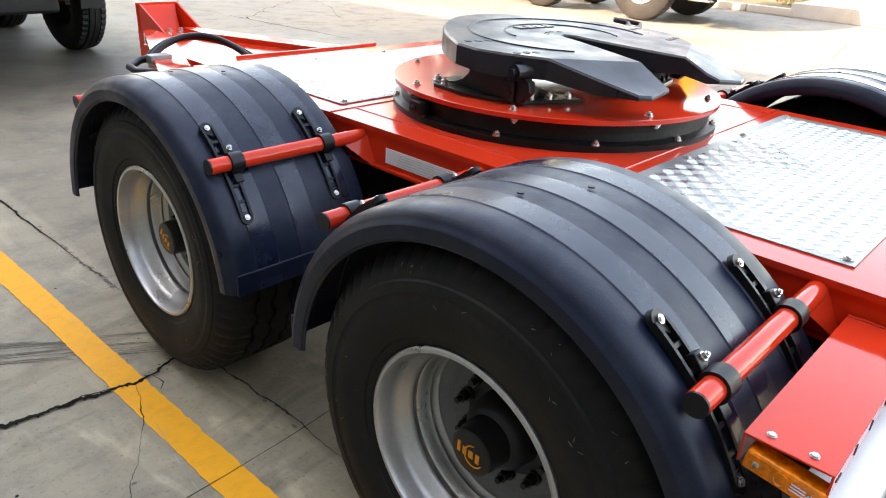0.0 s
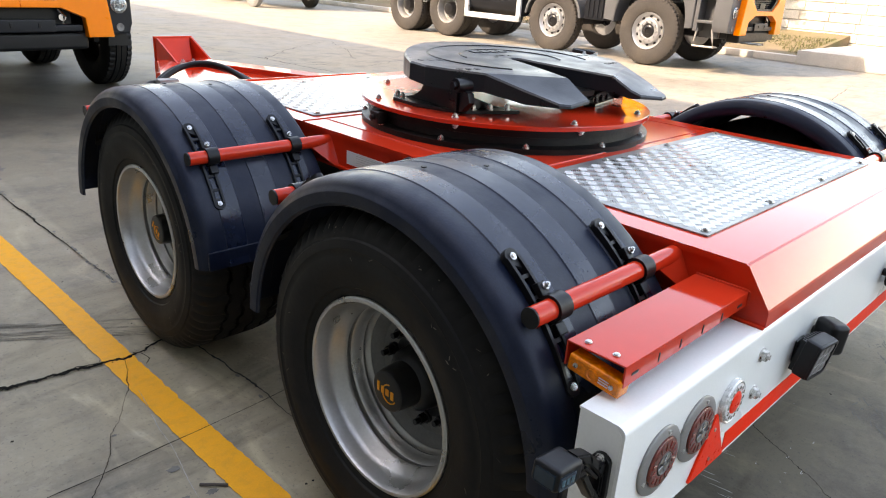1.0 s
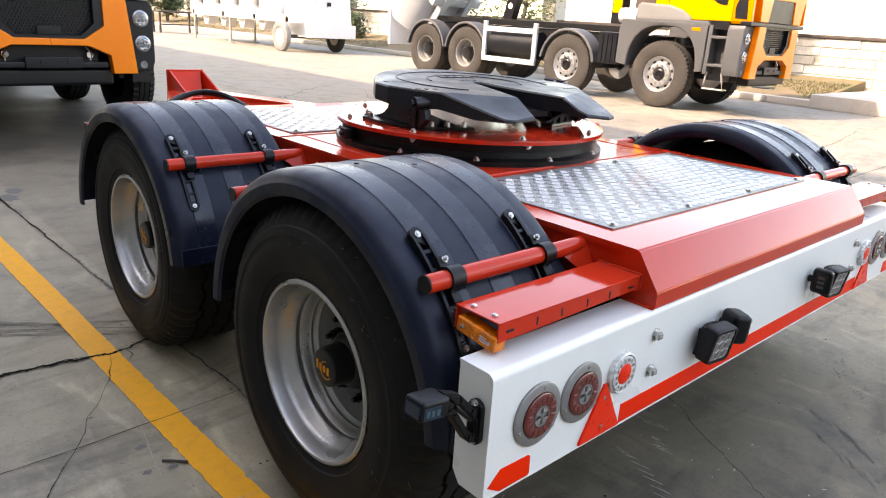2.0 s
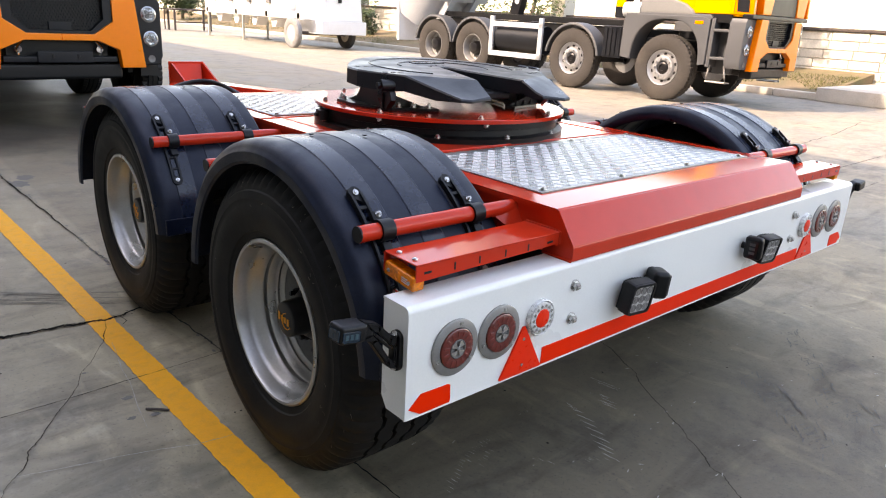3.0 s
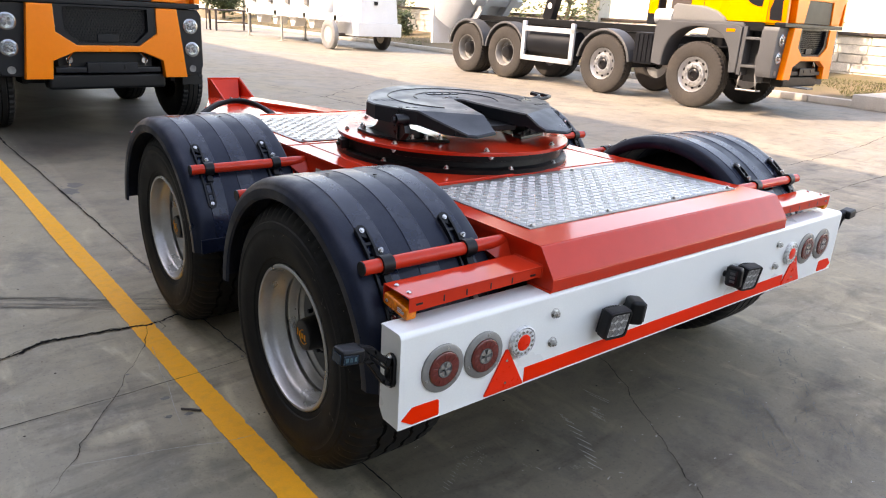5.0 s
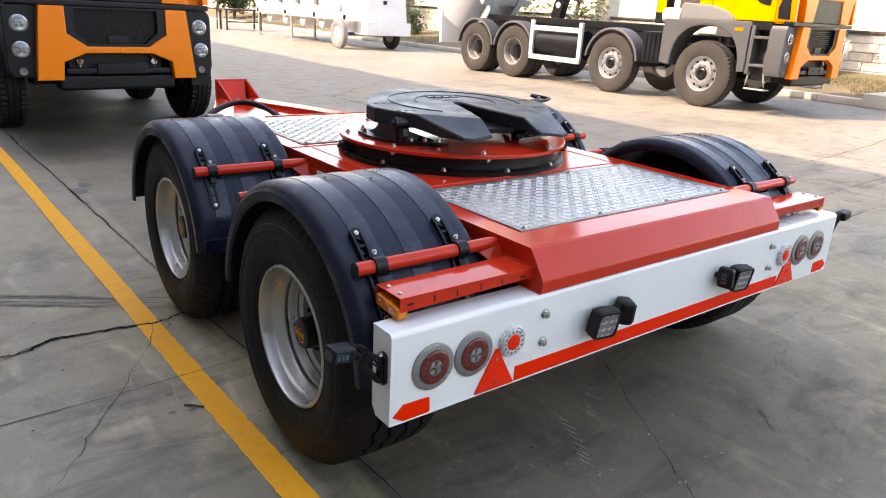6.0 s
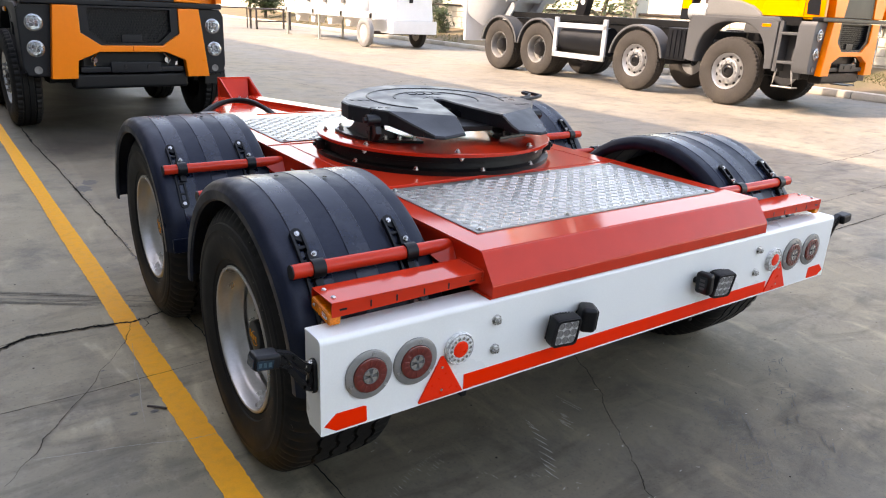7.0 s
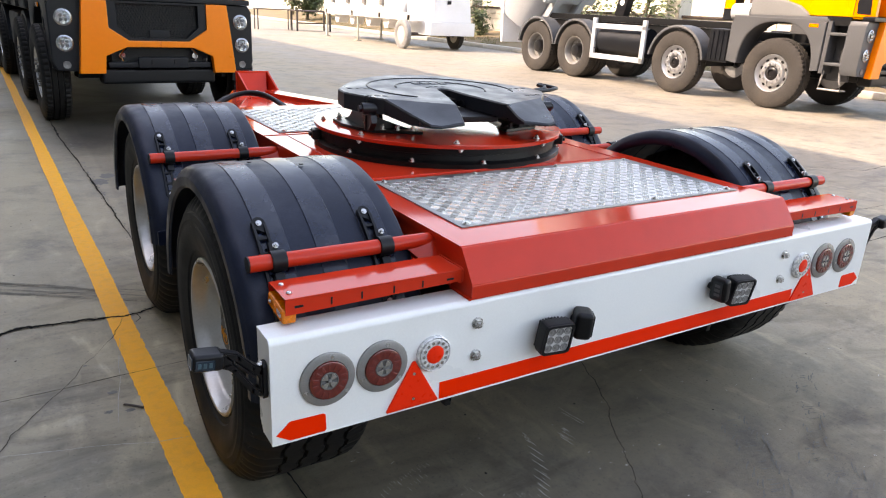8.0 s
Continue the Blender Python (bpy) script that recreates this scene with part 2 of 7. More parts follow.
ORANGE = material("orange_truck_paint", (0.93, 0.205, 0.006), 0.32, coat=0.15, vary=0.04, scale=2, grain=20, spec=0.35)
YELLOW = material("yellow_truck_paint", (0.70, 0.295, 0.004), 0.28, coat=0.3, vary=0.04, scale=2, grain=20)
TRUCK_GREY = material("grey_truck_plastic", (0.060, 0.064, 0.070), 0.55, vary=0.1, scale=4, grain=60, bump=0.04)
TRUCK_DARK = material("dark_truck_plastic", (0.0042, 0.0054, 0.0082), 0.42, spec=0.28, vary=0.2, scale=4, grain=60, bump=0.04)
GRILLE = material("grille_black", (0.010, 0.010, 0.011), 0.45, vary=0.2, scale=8, grain=60)
LENS = clear_material("clear_lens", (0.93, 0.95, 0.97), 0.06)
LAMP_TEAL = material("teal_lamp_reflector", (0.035, 0.085, 0.105), 0.25, vary=0.3, scale=40, grain=160)
LAMP_GLASS = material("dark_bluish_lamp_glass", (0.012, 0.026, 0.040), 0.10, vary=0.2, scale=30, grain=90, spec=0.5)
WINDOW = material("dark_window_glass", (0.012, 0.014, 0.016), 0.08, vary=0.05, scale=2, grain=10, spec=0.30)
CHROME = material("lamp_chrome", (0.75, 0.75, 0.75), 0.14, metal=1.0, vary=0.06, scale=40, grain=120)
HEADLAMP = material("headlamp_reflector", (0.42, 0.43, 0.44), 0.24, metal=0.8, vary=0.3, scale=50, grain=160)
LED_GREY = material("led_reflector_grey", (0.60, 0.60, 0.59), 0.32, metal=0.1, vary=0.12, scale=60, grain=200)
LAMP_PALE = material("pale_lamp_reflector", (0.66, 0.66, 0.65), 0.28, metal=0.25, vary=0.12, scale=90, grain=300, bump=0.05)
AMBER = material("amber_lens", (0.78, 0.185, 0.004), 0.18, coat=0.2, vary=0.35, scale=45, grain=140, bump=0.15, spec=0.35)
RED_LENS = material("red_lens", (0.135, 0.014, 0.010), 0.14, coat=0.7, vary=0.2, scale=50, grain=260, bump=0.12)
BRIGHT_RED = material("bright_red_lens", (1.0, 0.030, 0.006), 0.30, coat=0.05, vary=0.06, scale=60, grain=300, bump=0.1, spec=0.2)
RED_FACET = material("red_lens_facet", (0.17, 0.019, 0.013), 0.12, coat=0.7, vary=0.25, scale=60, grain=300, bump=0.1)
LAMP_RING = material("brushed_lamp_ring", (0.25, 0.245, 0.235), 0.42, metal=0.35, vary=0.12, scale=40, grain=260, bump=0.04)
LAMP_GREY = material("lamp_ring_grey", (0.24, 0.235, 0.23), 0.4, metal=0.3, vary=0.08, scale=40, grain=200)
TAPE = material("reflective_red_tape", (1.0, 0.026, 0.002), 0.42, vary=0.03, scale=20, grain=500, bump=0.04, rough_vary=0.1, spec=0.12)
LOGO = material("orange_print", (0.83, 0.30, 0.015), 0.5, vary=0.08, scale=30, grain=200)
LABEL = material("white_type_label", (0.72, 0.72, 0.72), 0.35, vary=0.06, scale=30, grain=200)
INK = material("grey_print", (0.46, 0.46, 0.47), 0.5, vary=0.1, scale=30, grain=200)
STEEL = material("truck_steel_grey", (0.42, 0.445, 0.47), 0.50, vary=0.08, scale=2, grain=30, dirt=(0.30, 0.30, 0.30), dirt_amount=0.2)
COVER_GREY = material("pale_grey_plastic", (0.155, 0.158, 0.158), 0.55, vary=0.08, scale=3, grain=40, bump=0.03)
SILVER = material("silver_wheel_paint", (0.37, 0.38, 0.395), 0.34, metal=0.6, vary=0.14, scale=10, grain=90, bump=0.04, dirt=(0.22, 0.205, 0.18), dirt_amount=0.30)
DUSTY_RIM = material("dusty_wheel_paint", (0.235, 0.236, 0.236), 0.5, metal=0.2, vary=0.2, scale=9, grain=90, bump=0.05, dirt=(0.15, 0.13, 0.105), dirt_amount=0.6)
PALE = material("pale_plant_paint", (0.74, 0.745, 0.745), 0.5, vary=0.05, scale=2, grain=30, dirt=(0.52, 0.50, 0.46), dirt_amount=0.25)
STONE = material("pale_wall_stone", (0.60, 0.555, 0.47), 0.85, vary=0.18, scale=3, grain=25, bump=0.5, dirt=(0.26, 0.21, 0.15), dirt_amount=0.4, piece=0.14)
MORTAR = material("wall_mortar", (0.46, 0.43, 0.37), 0.9, vary=0.12, scale=4, grain=40, bump=0.4)
KERB = material("kerb_concrete", (0.40, 0.375, 0.33), 0.85, vary=0.14, scale=4, grain=40, bump=0.3, dirt=(0.24, 0.21, 0.17), dirt_amount=0.4, piece=0.1)
SOIL = material("dry_soil", (0.16, 0.115, 0.065), 0.95, vary=0.3, scale=1.2, grain=20, bump=0.6, dirt=(0.07, 0.085, 0.03), dirt_amount=0.7)
GRASS = material("dry_grass", (0.095, 0.095, 0.032), 0.8, vary=0.3, scale=2, grain=20, island=0.45)
LEAF = material("leaf_green", (0.060, 0.082, 0.028), 0.6, vary=0.2, scale=3, grain=20, island=0.45)
BARK = material("bark", (0.13, 0.10, 0.075), 0.9, vary=0.25, scale=10, grain=60, bump=0.8, stretch=(1, 1, 0.25))
CLADDING = material("hall_cladding", (0.12, 0.12, 0.118), 0.6, vary=0.06, scale=1, grain=12)
HALL_ROOF = material("hall_roof_sheet", (0.30, 0.31, 0.32), 0.6, vary=0.1, scale=1, grain=12)
RUST = material("rusty_bench_steel", (0.06, 0.045, 0.04), 0.7, vary=0.3, scale=10, grain=60)


# ---- mesh helpers ----
def part(name, bm, mat, parent=None, label="", smooth=40):
    """Links a bmesh as one mesh object under a thing or a part."""
    bmesh.ops.recalc_face_normals(bm, faces=bm.faces)
    me = bpy.data.meshes.new(name)
    bm.to_mesh(me)
    bm.free()
    for one in (mat if isinstance(mat, tuple) else (mat,)):
        me.materials.append(one)
    if smooth:
        me.shade_smooth()
        me.set_sharp_from_angle(angle=radians(smooth))
    ob = new(name, me)
    if smooth and len(me.polygons) < 500:
        # flat faces stay flat beside their rounded edges
        wn_mod = ob.modifiers.new("flat_faces", "WEIGHTED_NORMAL")
        wn_mod.keep_sharp = True
    if parent:
        ob.parent = parent
    if label:
        ob["label"] = label
    return ob


def thing(name, m, label, category, group="", kind=""):
    ob = new(name)
    ob.empty_display_size = 0.1
    ob.matrix_basis = m
    return tagged(ob, label, category, group, kind)


def box(bm, a, b, bevel=0.0, m=None, seg=2):
    geo = bmesh.ops.create_cube(bm, size=1)["verts"]
    for v in geo:
        v.co = Vector([(a[i] + b[i]) / 2 + v.co[i] * (b[i] - a[i]) for i in range(3)])
    if bevel:
        es = list({e for v in geo for e in v.link_edges})
        r = bmesh.ops.bevel(bm, geom=es, offset=bevel, segments=seg, affect="EDGES", profile=0.5)
        geo = list({v for f in r["faces"] for v in f.verts} | {v for v in geo if v.is_valid})
    if m is not None:
        for v in geo:
            v.co = m @ v.co
    return geo


def lathe(bm, profile, centre=(0, 0, 0), axis="x", seg=48, closed=False, wobble=None, shift=None):
    """Turns (along, radius) pairs round an axis."""
    c = Vector(centre)
    rings = []
    for i in range(seg):
        a = 2 * math.pi * i / seg
        ring = []
        for k, (h, r) in enumerate(profile):
            if wobble:
                r += wobble(i, k)
            if shift:
                h += shift(i, k)
            u, w = r * math.cos(a), r * math.sin(a)
            p = {"x": (h, u, w), "y": (u, h, w), "z": (u, w, h)}[axis]
            ring.append(bm.verts.new(c + Vector(p)))
        rings.append(ring)
    n = len(profile)
    for i in range(seg):
        r0, r1 = rings[i], rings[(i + 1) % seg]
        for k in range(n if closed else n - 1):
            k1 = (k + 1) % n
            bm.faces.new((r0[k], r0[k1], r1[k1], r1[k]))
    if not closed:
        for k in (0, n - 1):
            if profile[k][1] > 1e-5:
                bm.faces.new([r[k] for r in rings])
    return rings


def rod(bm, p, q, r, seg=16, cap=True):
    p, q = Vector(p), Vector(q)
    d = (q - p)
    rot = d.to_track_quat("Z", "Y").to_matrix()
    ends = []
    for base in (p, q):
        ends.append([bm.verts.new(base + rot @ Vector((r * math.cos(2 * math.pi * i / seg), r * math.sin(2 * math.pi * i / seg), 0))) for i in range(seg)])
    for i in range(seg):
        bm.faces.new((ends[0][i], ends[0][(i + 1) % seg], ends[1][(i + 1) % seg], ends[1][i]))
    if cap:
        bm.faces.new(ends[0])
        bm.faces.new(ends[1])


def tube(bm, pts, r, seg=10):
    """A bent hose or bar through points."""
    pts = [Vector(p) for p in pts]
    rings = []
    for i, p in enumerate(pts):
        d = (pts[min(i + 1, len(pts) - 1)] - pts[max(i - 1, 0)]).normalized()
        rot = d.to_track_quat("Z", "Y").to_matrix()
        rings.append([bm.verts.new(p + rot @ Vector((r * math.cos(2 * math.pi * k / seg), r * math.sin(2 * math.pi * k / seg), 0))) for k in range(seg)])
    for a, b in zip(rings, rings[1:]):
        for k in range(seg):
            bm.faces.new((a[k], a[(k + 1) % seg], b[(k + 1) % seg], b[k]))
    bm.faces.new(rings[0])
    bm.faces.new(rings[-1])


def prism(bm, outline, lo, hi, axis="z", bevel=0.0, m=None):
    """Extrudes a flat outline. axis z: (x, y); axis y: (x, z); axis x: (y, z)."""
    def place(u, w, h):
        return {"z": (u, w, h), "y": (u, h, w), "x": (h, u, w)}[axis]
    lo_v = [bm.verts.new(place(u, w, lo)) for u, w in outline]
    hi_v = [bm.verts.new(place(u, w, hi)) for u, w in outline]
    n = len(outline)
    fs = [bm.faces.new(lo_v), bm.faces.new(hi_v)]
    for i in range(n):
        fs.append(bm.faces.new((lo_v[i], lo_v[(i + 1) % n], hi_v[(i + 1) % n], hi_v[i])))
    geo = lo_v + hi_v
    if bevel:
        bmesh.ops.recalc_face_normals(bm, faces=fs)
        es = list({e for f in fs[:2] for e in f.edges})
        r = bmesh.ops.bevel(bm, geom=es, offset=bevel, segments=2, affect="EDGES", profile=0.5)
        geo = list({v for f in r["faces"] for v in f.verts} | {v for v in geo if v.is_valid})
    if m is not None:
        for v in geo:
            v.co = m @ v.co
    return geo


def frame_prism(bm, outer, inner, lo, hi, axis="z"):
    """A flat frame: an outline with a hole of as many corners, extruded."""
    def place(u, w, h):
        return {"z": (u, w, h), "y": (u, h, w), "x": (h, u, w)}[axis]
    n = len(outer)
    v = [[bm.verts.new(place(u, w, h)) for u, w in ring] for h in (lo, hi) for ring in (outer, inner)]
    ol, il, oh, ih = v
    for i in range(n):
        j = (i + 1) % n
        bm.faces.new((ol[i], ol[j], il[j], il[i]))
        bm.faces.new((oh[i], oh[j], ih[j], ih[i]))
        bm.faces.new((ol[i], ol[j], oh[j], oh[i]))
        bm.faces.new((il[i], il[j], ih[j], ih[i]))


def ribbon(bm, pts, widths, z):
    """A flat strip on the ground along points."""
    left, right = [], []
    for i, p in enumerate(pts):
        a, b = Vector(pts[max(i - 1, 0)]), Vector(pts[min(i + 1, len(pts) - 1)])
        d = (b - a).normalized()
        nrm = Vector((-d.y, d.x))
        w = widths[i] / 2
        left.append(bm.verts.new((p[0] + nrm.x * w, p[1] + nrm.y * w, z)))
        right.append(bm.verts.new((p[0] - nrm.x * w, p[1] - nrm.y * w, z)))
    for i in range(len(pts) - 1):
        bm.faces.new((left[i], left[i + 1], right[i + 1], right[i]))


def jagged(pts, step, wander, rng):
    """Points along a polyline, each moved a little to the side."""
    out = []
    for a, b in zip(pts, pts[1:]):
        a, b = Vector(a), Vector(b)
        n = max(1, int((b - a).length / step))
        d = (b - a).normalized()
        side = Vector((-d.y, d.x))
        for i in range(n):
            out.append(a.lerp(b, i / n) + side * rng.uniform(-wander, wander))
    out.append(Vector(pts[-1]))
    return out


def hexbolt(bm, centre, normal, r=0.011, h=0.008, washer=True):
    """A hex head on a washer."""
    c, nv = Vector(centre), Vector(normal).normalized()
    if washer:
        rod(bm, c - nv * 0.001, c + nv * 0.0025, r * 1.35, 14)
    rod(bm, c + nv * 0.002, c + nv * (0.002 + h), r, 6)
    rod(bm, c + nv * (0.002 + h * 0.8), c + nv * (0.002 + h * 1.5), r * 0.5, 8)


def B():
    return bmesh.new()


def bolts(name, places, parent, r=0.0125, h=0.012, mat=None, washer=True):
    """One bolt after another, each a part of its own, on one mesh: (centre, normal) pairs."""
    data = None
    for c, nv in places:
        m = Matrix.Translation(c) @ Vector(nv).to_track_quat("Z", "Y").to_matrix().to_4x4()
        if data is None:
            b = B()
            hexbolt(b, (0, 0, 0), (0, 0, 1), r, h, washer)
            ob = part(name, b, mat or ZINC, parent)
            data = ob.data
        else:
            ob = new(name, data)
            ob.parent = parent
        ob.matrix_basis = m


# ---- ground, paint, cracks ----
bm = B()
xs = [-300, -60, -20, -10, -5, 0, 5, 10, 15, 25, 60, 300]
ys = [-300, -60, -20, -8, 0, 8, 16, 30, 60, 120, 400]
grid = [[bm.verts.new((x, y, 0)) for x in xs] for y in ys]
for j in range(len(ys) - 1):
    for i in range(len(xs) - 1):
        bm.faces.new((grid[j][i], grid[j][i + 1], grid[j + 1][i + 1], grid[j + 1][i]))
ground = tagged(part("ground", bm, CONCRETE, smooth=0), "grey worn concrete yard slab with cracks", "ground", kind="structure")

rng = random.Random(4)


def crack(name, pts, width, wander, step=0.05, mat=CRACK, label="dark crack in the concrete"):
    b = B()
    coarse = jagged(pts, step * 1.6, wander * 1.2, rng)
    p = jagged([tuple(q) for q in coarse], max(0.006, step * 0.3), wander * 0.35, rng)
    n_ = len(p)
    left, right = [], []
    swell = 1.0
    for i, q in enumerate(p):
        d = (p[min(i + 1, n_ - 1)] - p[max(i - 1, 0)]).normalized()
        side = Vector((-d.y, d.x))
        swell = min(1.7, max(0.45, swell + rng.uniform(-0.22, 0.22)))
        taper = min(1.0, 0.15 + 6 * min(i, n_ - 1 - i) / n_)
        wl, wr = [max(0.0006, width * 0.5 * swell * taper * rng.uniform(0.35, 1.35)) for _ in range(2)]
        left.append(b.verts.new((q.x + side.x * wl, q.y + side.y * wl, 0.0045)))
        right.append(b.verts.new((q.x - side.x * wr, q.y - side.y * wr, 0.0045)))
    for i in range(n_ - 1):
        b.faces.new((left[i], left[i + 1], right[i + 1], right[i]))
    if width > 0.008:
        for _ in range(int(n_ * 0.5)):
            q = rng.choice(p)
            cx, cy, r_ = q.x + rng.gauss(0, width * 0.8), q.y + rng.gauss(0, width * 0.8), rng.uniform(0.0015, 0.0045)
            b.faces.new([b.verts.new((cx + r_ * math.cos(k * 1.257) * rng.uniform(0.6, 1.3), cy + r_ * math.sin(k * 1.257), 0.0040)) for k in range(5)])
    o = part(name, b, mat, smooth=0)
    return tagged(o, label, "crack", kind="structure")


# the long slab joint beside the wheels, joints across, and the wild cracks
crack("slab_joint", [(-1.04, 0.05), (-1.045, 0.5), (-1.06, 1.24)], 0.0045, 0.005, 0.045, label="dark joint between concrete slabs")
crack("slab_joint", [(-1.06, 1.24), (-1.07, 1.6), (-1.09, 1.95), (-1.105, 2.62)], 0.0060, 0.006, 0.04, JOINT, label="dark joint between concrete slabs")
crack("slab_joint", [(-1.105, 2.62), (-1.13, 3.3), (-1.22, 5.7), (-1.28, 6.9), (-1.36, 11), (-1.45, 20)], 0.0135, 0.005, 0.05, label="dark crumbled joint between concrete slabs")
crack("slab_joint", [(-5, 1.30), (-2.0, 1.38), (-1.634, 1.39), (-1.11, 1.421), (-0.6, 1.47), (3, 1.72), (4.76, 1.66), (6.31, 1.74), (9, 1.8)], 0.0060, 0.0012, 0.1, label="dark joint between concrete slabs")
crack("slab_joint", [(3.1, 19.0), (3.3, 14.9), (3.55, 12.2), (3.7, 10.6), (3.95, 8.0), (4.3, 4.0)], 0.012, 0.010, 0.12, label="dark joint between concrete slabs")
crack("slab_joint", [(1.5, 1.0), (3.95, 1.13), (4.95, 1.17), (9, 1.3)], 0.006, 0.003, 0.1, label="dark joint between concrete slabs")
crack("ground_crack", [(-3.2, 1.86), (-2.4, 1.92), (-1.911, 1.968), (-1.75, 2.05), (-1.55, 2.02), (-1.344, 1.99), (-1.183, 2.033), (-0.9, 2.0)], 0.015, 0.009, 0.022)
crack("ground_crack", [(-2.0, 1.93), (-1.90, 2.0), (-1.80, 2.03), (-1.72, 2.035)], 0.008, 0.006, 0.03)
crack("ground_crack", [(-1.60, 2.015), (-1.50, 2.035), (-1.40, 2.01)], 0.005, 0.005, 0.03)
crack("ground_crack", [(-1.34, 2.0), (-1.39, 1.85), (-1.41, 1.78), (-1.47, 1.69), (-1.55, 1.56), (-1.62, 1.42), (-1.71, 1.29), (-1.82, 1.13), (-1.86, 1.04), (-1.96, 0.90)], 0.0023, 0.006, 0.025)
crack("ground_crack", [(-1.28, 1.99), (-1.27, 1.93), (-1.30, 1.90)], 0.003, 0.004, 0.02)
crack("ground_crack", [(0.45, 0.80), (0.28, 0.43), (0.23, 0.34), (0.18, 0.26), (0.10, 0.15), (0.05, 0.04), (-0.02, -0.06), (-0.06, -0.12), (-0.13, -0.23), (-0.18, -0.33), (-0.3, -0.6), (-0.42, -1.0)], 0.0026, 0.008, 0.022)
crack("ground_crack", [(5.2, 3.1), (5.89, 2.9), (6.3, 2.62), (7.24, 2.69), (9.03, 2.88), (12, 3.4)], 0.006, 0.012, 0.08)
crack("ground_crack", [(2.75, 9.8), (3.78, 9.51), (4.96, 10.61), (6.42, 11.61)], 0.010, 0.04, 0.12)
crack("ground_crack", [(3.95, 9.5), (4.36, 8.84)], 0.009, 0.04, 0.12)
crack("ground_crack", [(6.5, 11.59), (5.9, 10.2), (5.13, 8.9)], 0.009, 0.04, 0.12)
crack("ground_crack", [(3.2, 8.7), (4.0, 8.9), (4.9, 8.3), (5.6, 8.6)], 0.011, 0.05, 0.12)
crack("ground_scratch", [(-1.88, 1.02), (-1.6, 0.94), (-1.4, 0.87), (-1.28, 0.85)], 0.0026, 0.004, 0.05, FAINT, "pale scratch across the concrete")
crack("ground_scratch", [(-1.39, 1.75), (-1.44, 1.4), (-1.49, 1.05)], 0.0018, 0.003, 0.05, FAINT, "pale scratch across the concrete")

# crumbled edges along the joint beside the wheels
bm = B()
for k in range(150):
    y = rng.uniform(0.9, 9.0) if k % 3 else rng.uniform(1.9, 3.3)
    x = -1.04 - 0.027 * (y - 0.1) + rng.gauss(0, 0.008)
    a = rng.uniform(0, 6.28)
    r_ = rng.uniform(0.003, 0.011)
    f = [bm.verts.new((x + r_ * math.cos(a + q * 1.257) * rng.uniform(0.6, 1.2), y + r_ * 1.6 * math.sin(a + q * 1.257), 0.0026)) for q in range(5)]
    bm.faces.new(f)
tagged(part("joint_crumbs", bm, OIL, smooth=0), "crumbled edges of the joint between slabs", "crumbs", kind="stuff")

# yellow lane line with worn edges
bm = B()
n = 1000
row = []
for i in range(n + 1):
    y = -1.5 + i * 0.02
    mid = -1.322 - (y - 0.5) * 0.027
    chip = [0.007 * rng.random() if rng.random() < 0.06 else 0.0 for _ in range(2)]
    row.append((bm.verts.new((mid - 0.053 + chip[0] + 0.0025 * math.sin(3.1 * y) + rng.uniform(-0.0022, 0.0022), y, 0.004)), bm.verts.new((mid + 0.053 - chip[1] + 0.0025 * math.sin(2.3 * y + 1) + rng.uniform(-0.0022, 0.0022), y, 0.004))))
for a, b in zip(row, row[1:]):
    bm.faces.new((a[0], a[1], b[1], b[0]))
tagged(part("lane_line", bm, YELLOW_LINE, smooth=0), "worn yellow painted line on the concrete yard", "road marking", kind="structure")


def blot(name, centre, r, mat, label, squash=0.6, turn=0.0, z=0.0025):
    b = B()
    k = 22
    vs = []
    for i in range(k):
        a = 2 * math.pi * i / k
        rr = r * rng.uniform(0.7, 1.2)
        p = Matrix.Rotation(turn, 2) @ Vector((rr * math.cos(a), rr * squash * math.sin(a)))
        vs.append(b.verts.new((centre[0] + p.x, centre[1] + p.y, z)))
    b.faces.new(vs)
    return tagged(part(name, b, mat, smooth=0), label, "stain", kind="structure")


for c, r, q in (((-1.48, 1.28), 0.020, 0.7), ((-1.51, 1.14), 0.015, 0.7), ((-1.44, 1.12), 0.018, 0.6), ((-1.55, 1.55), 0.008, 0.8), ((-1.13, 4.75), 0.07, 1.6), ((-1.05, 4.95), 0.06, 1.4)):
    blot("ground_stain", c, r, OIL, "small dark oil stain on the concrete", q)

# pale scratches left by tyres behind the bumper, and rub marks beside the line
bm = B()
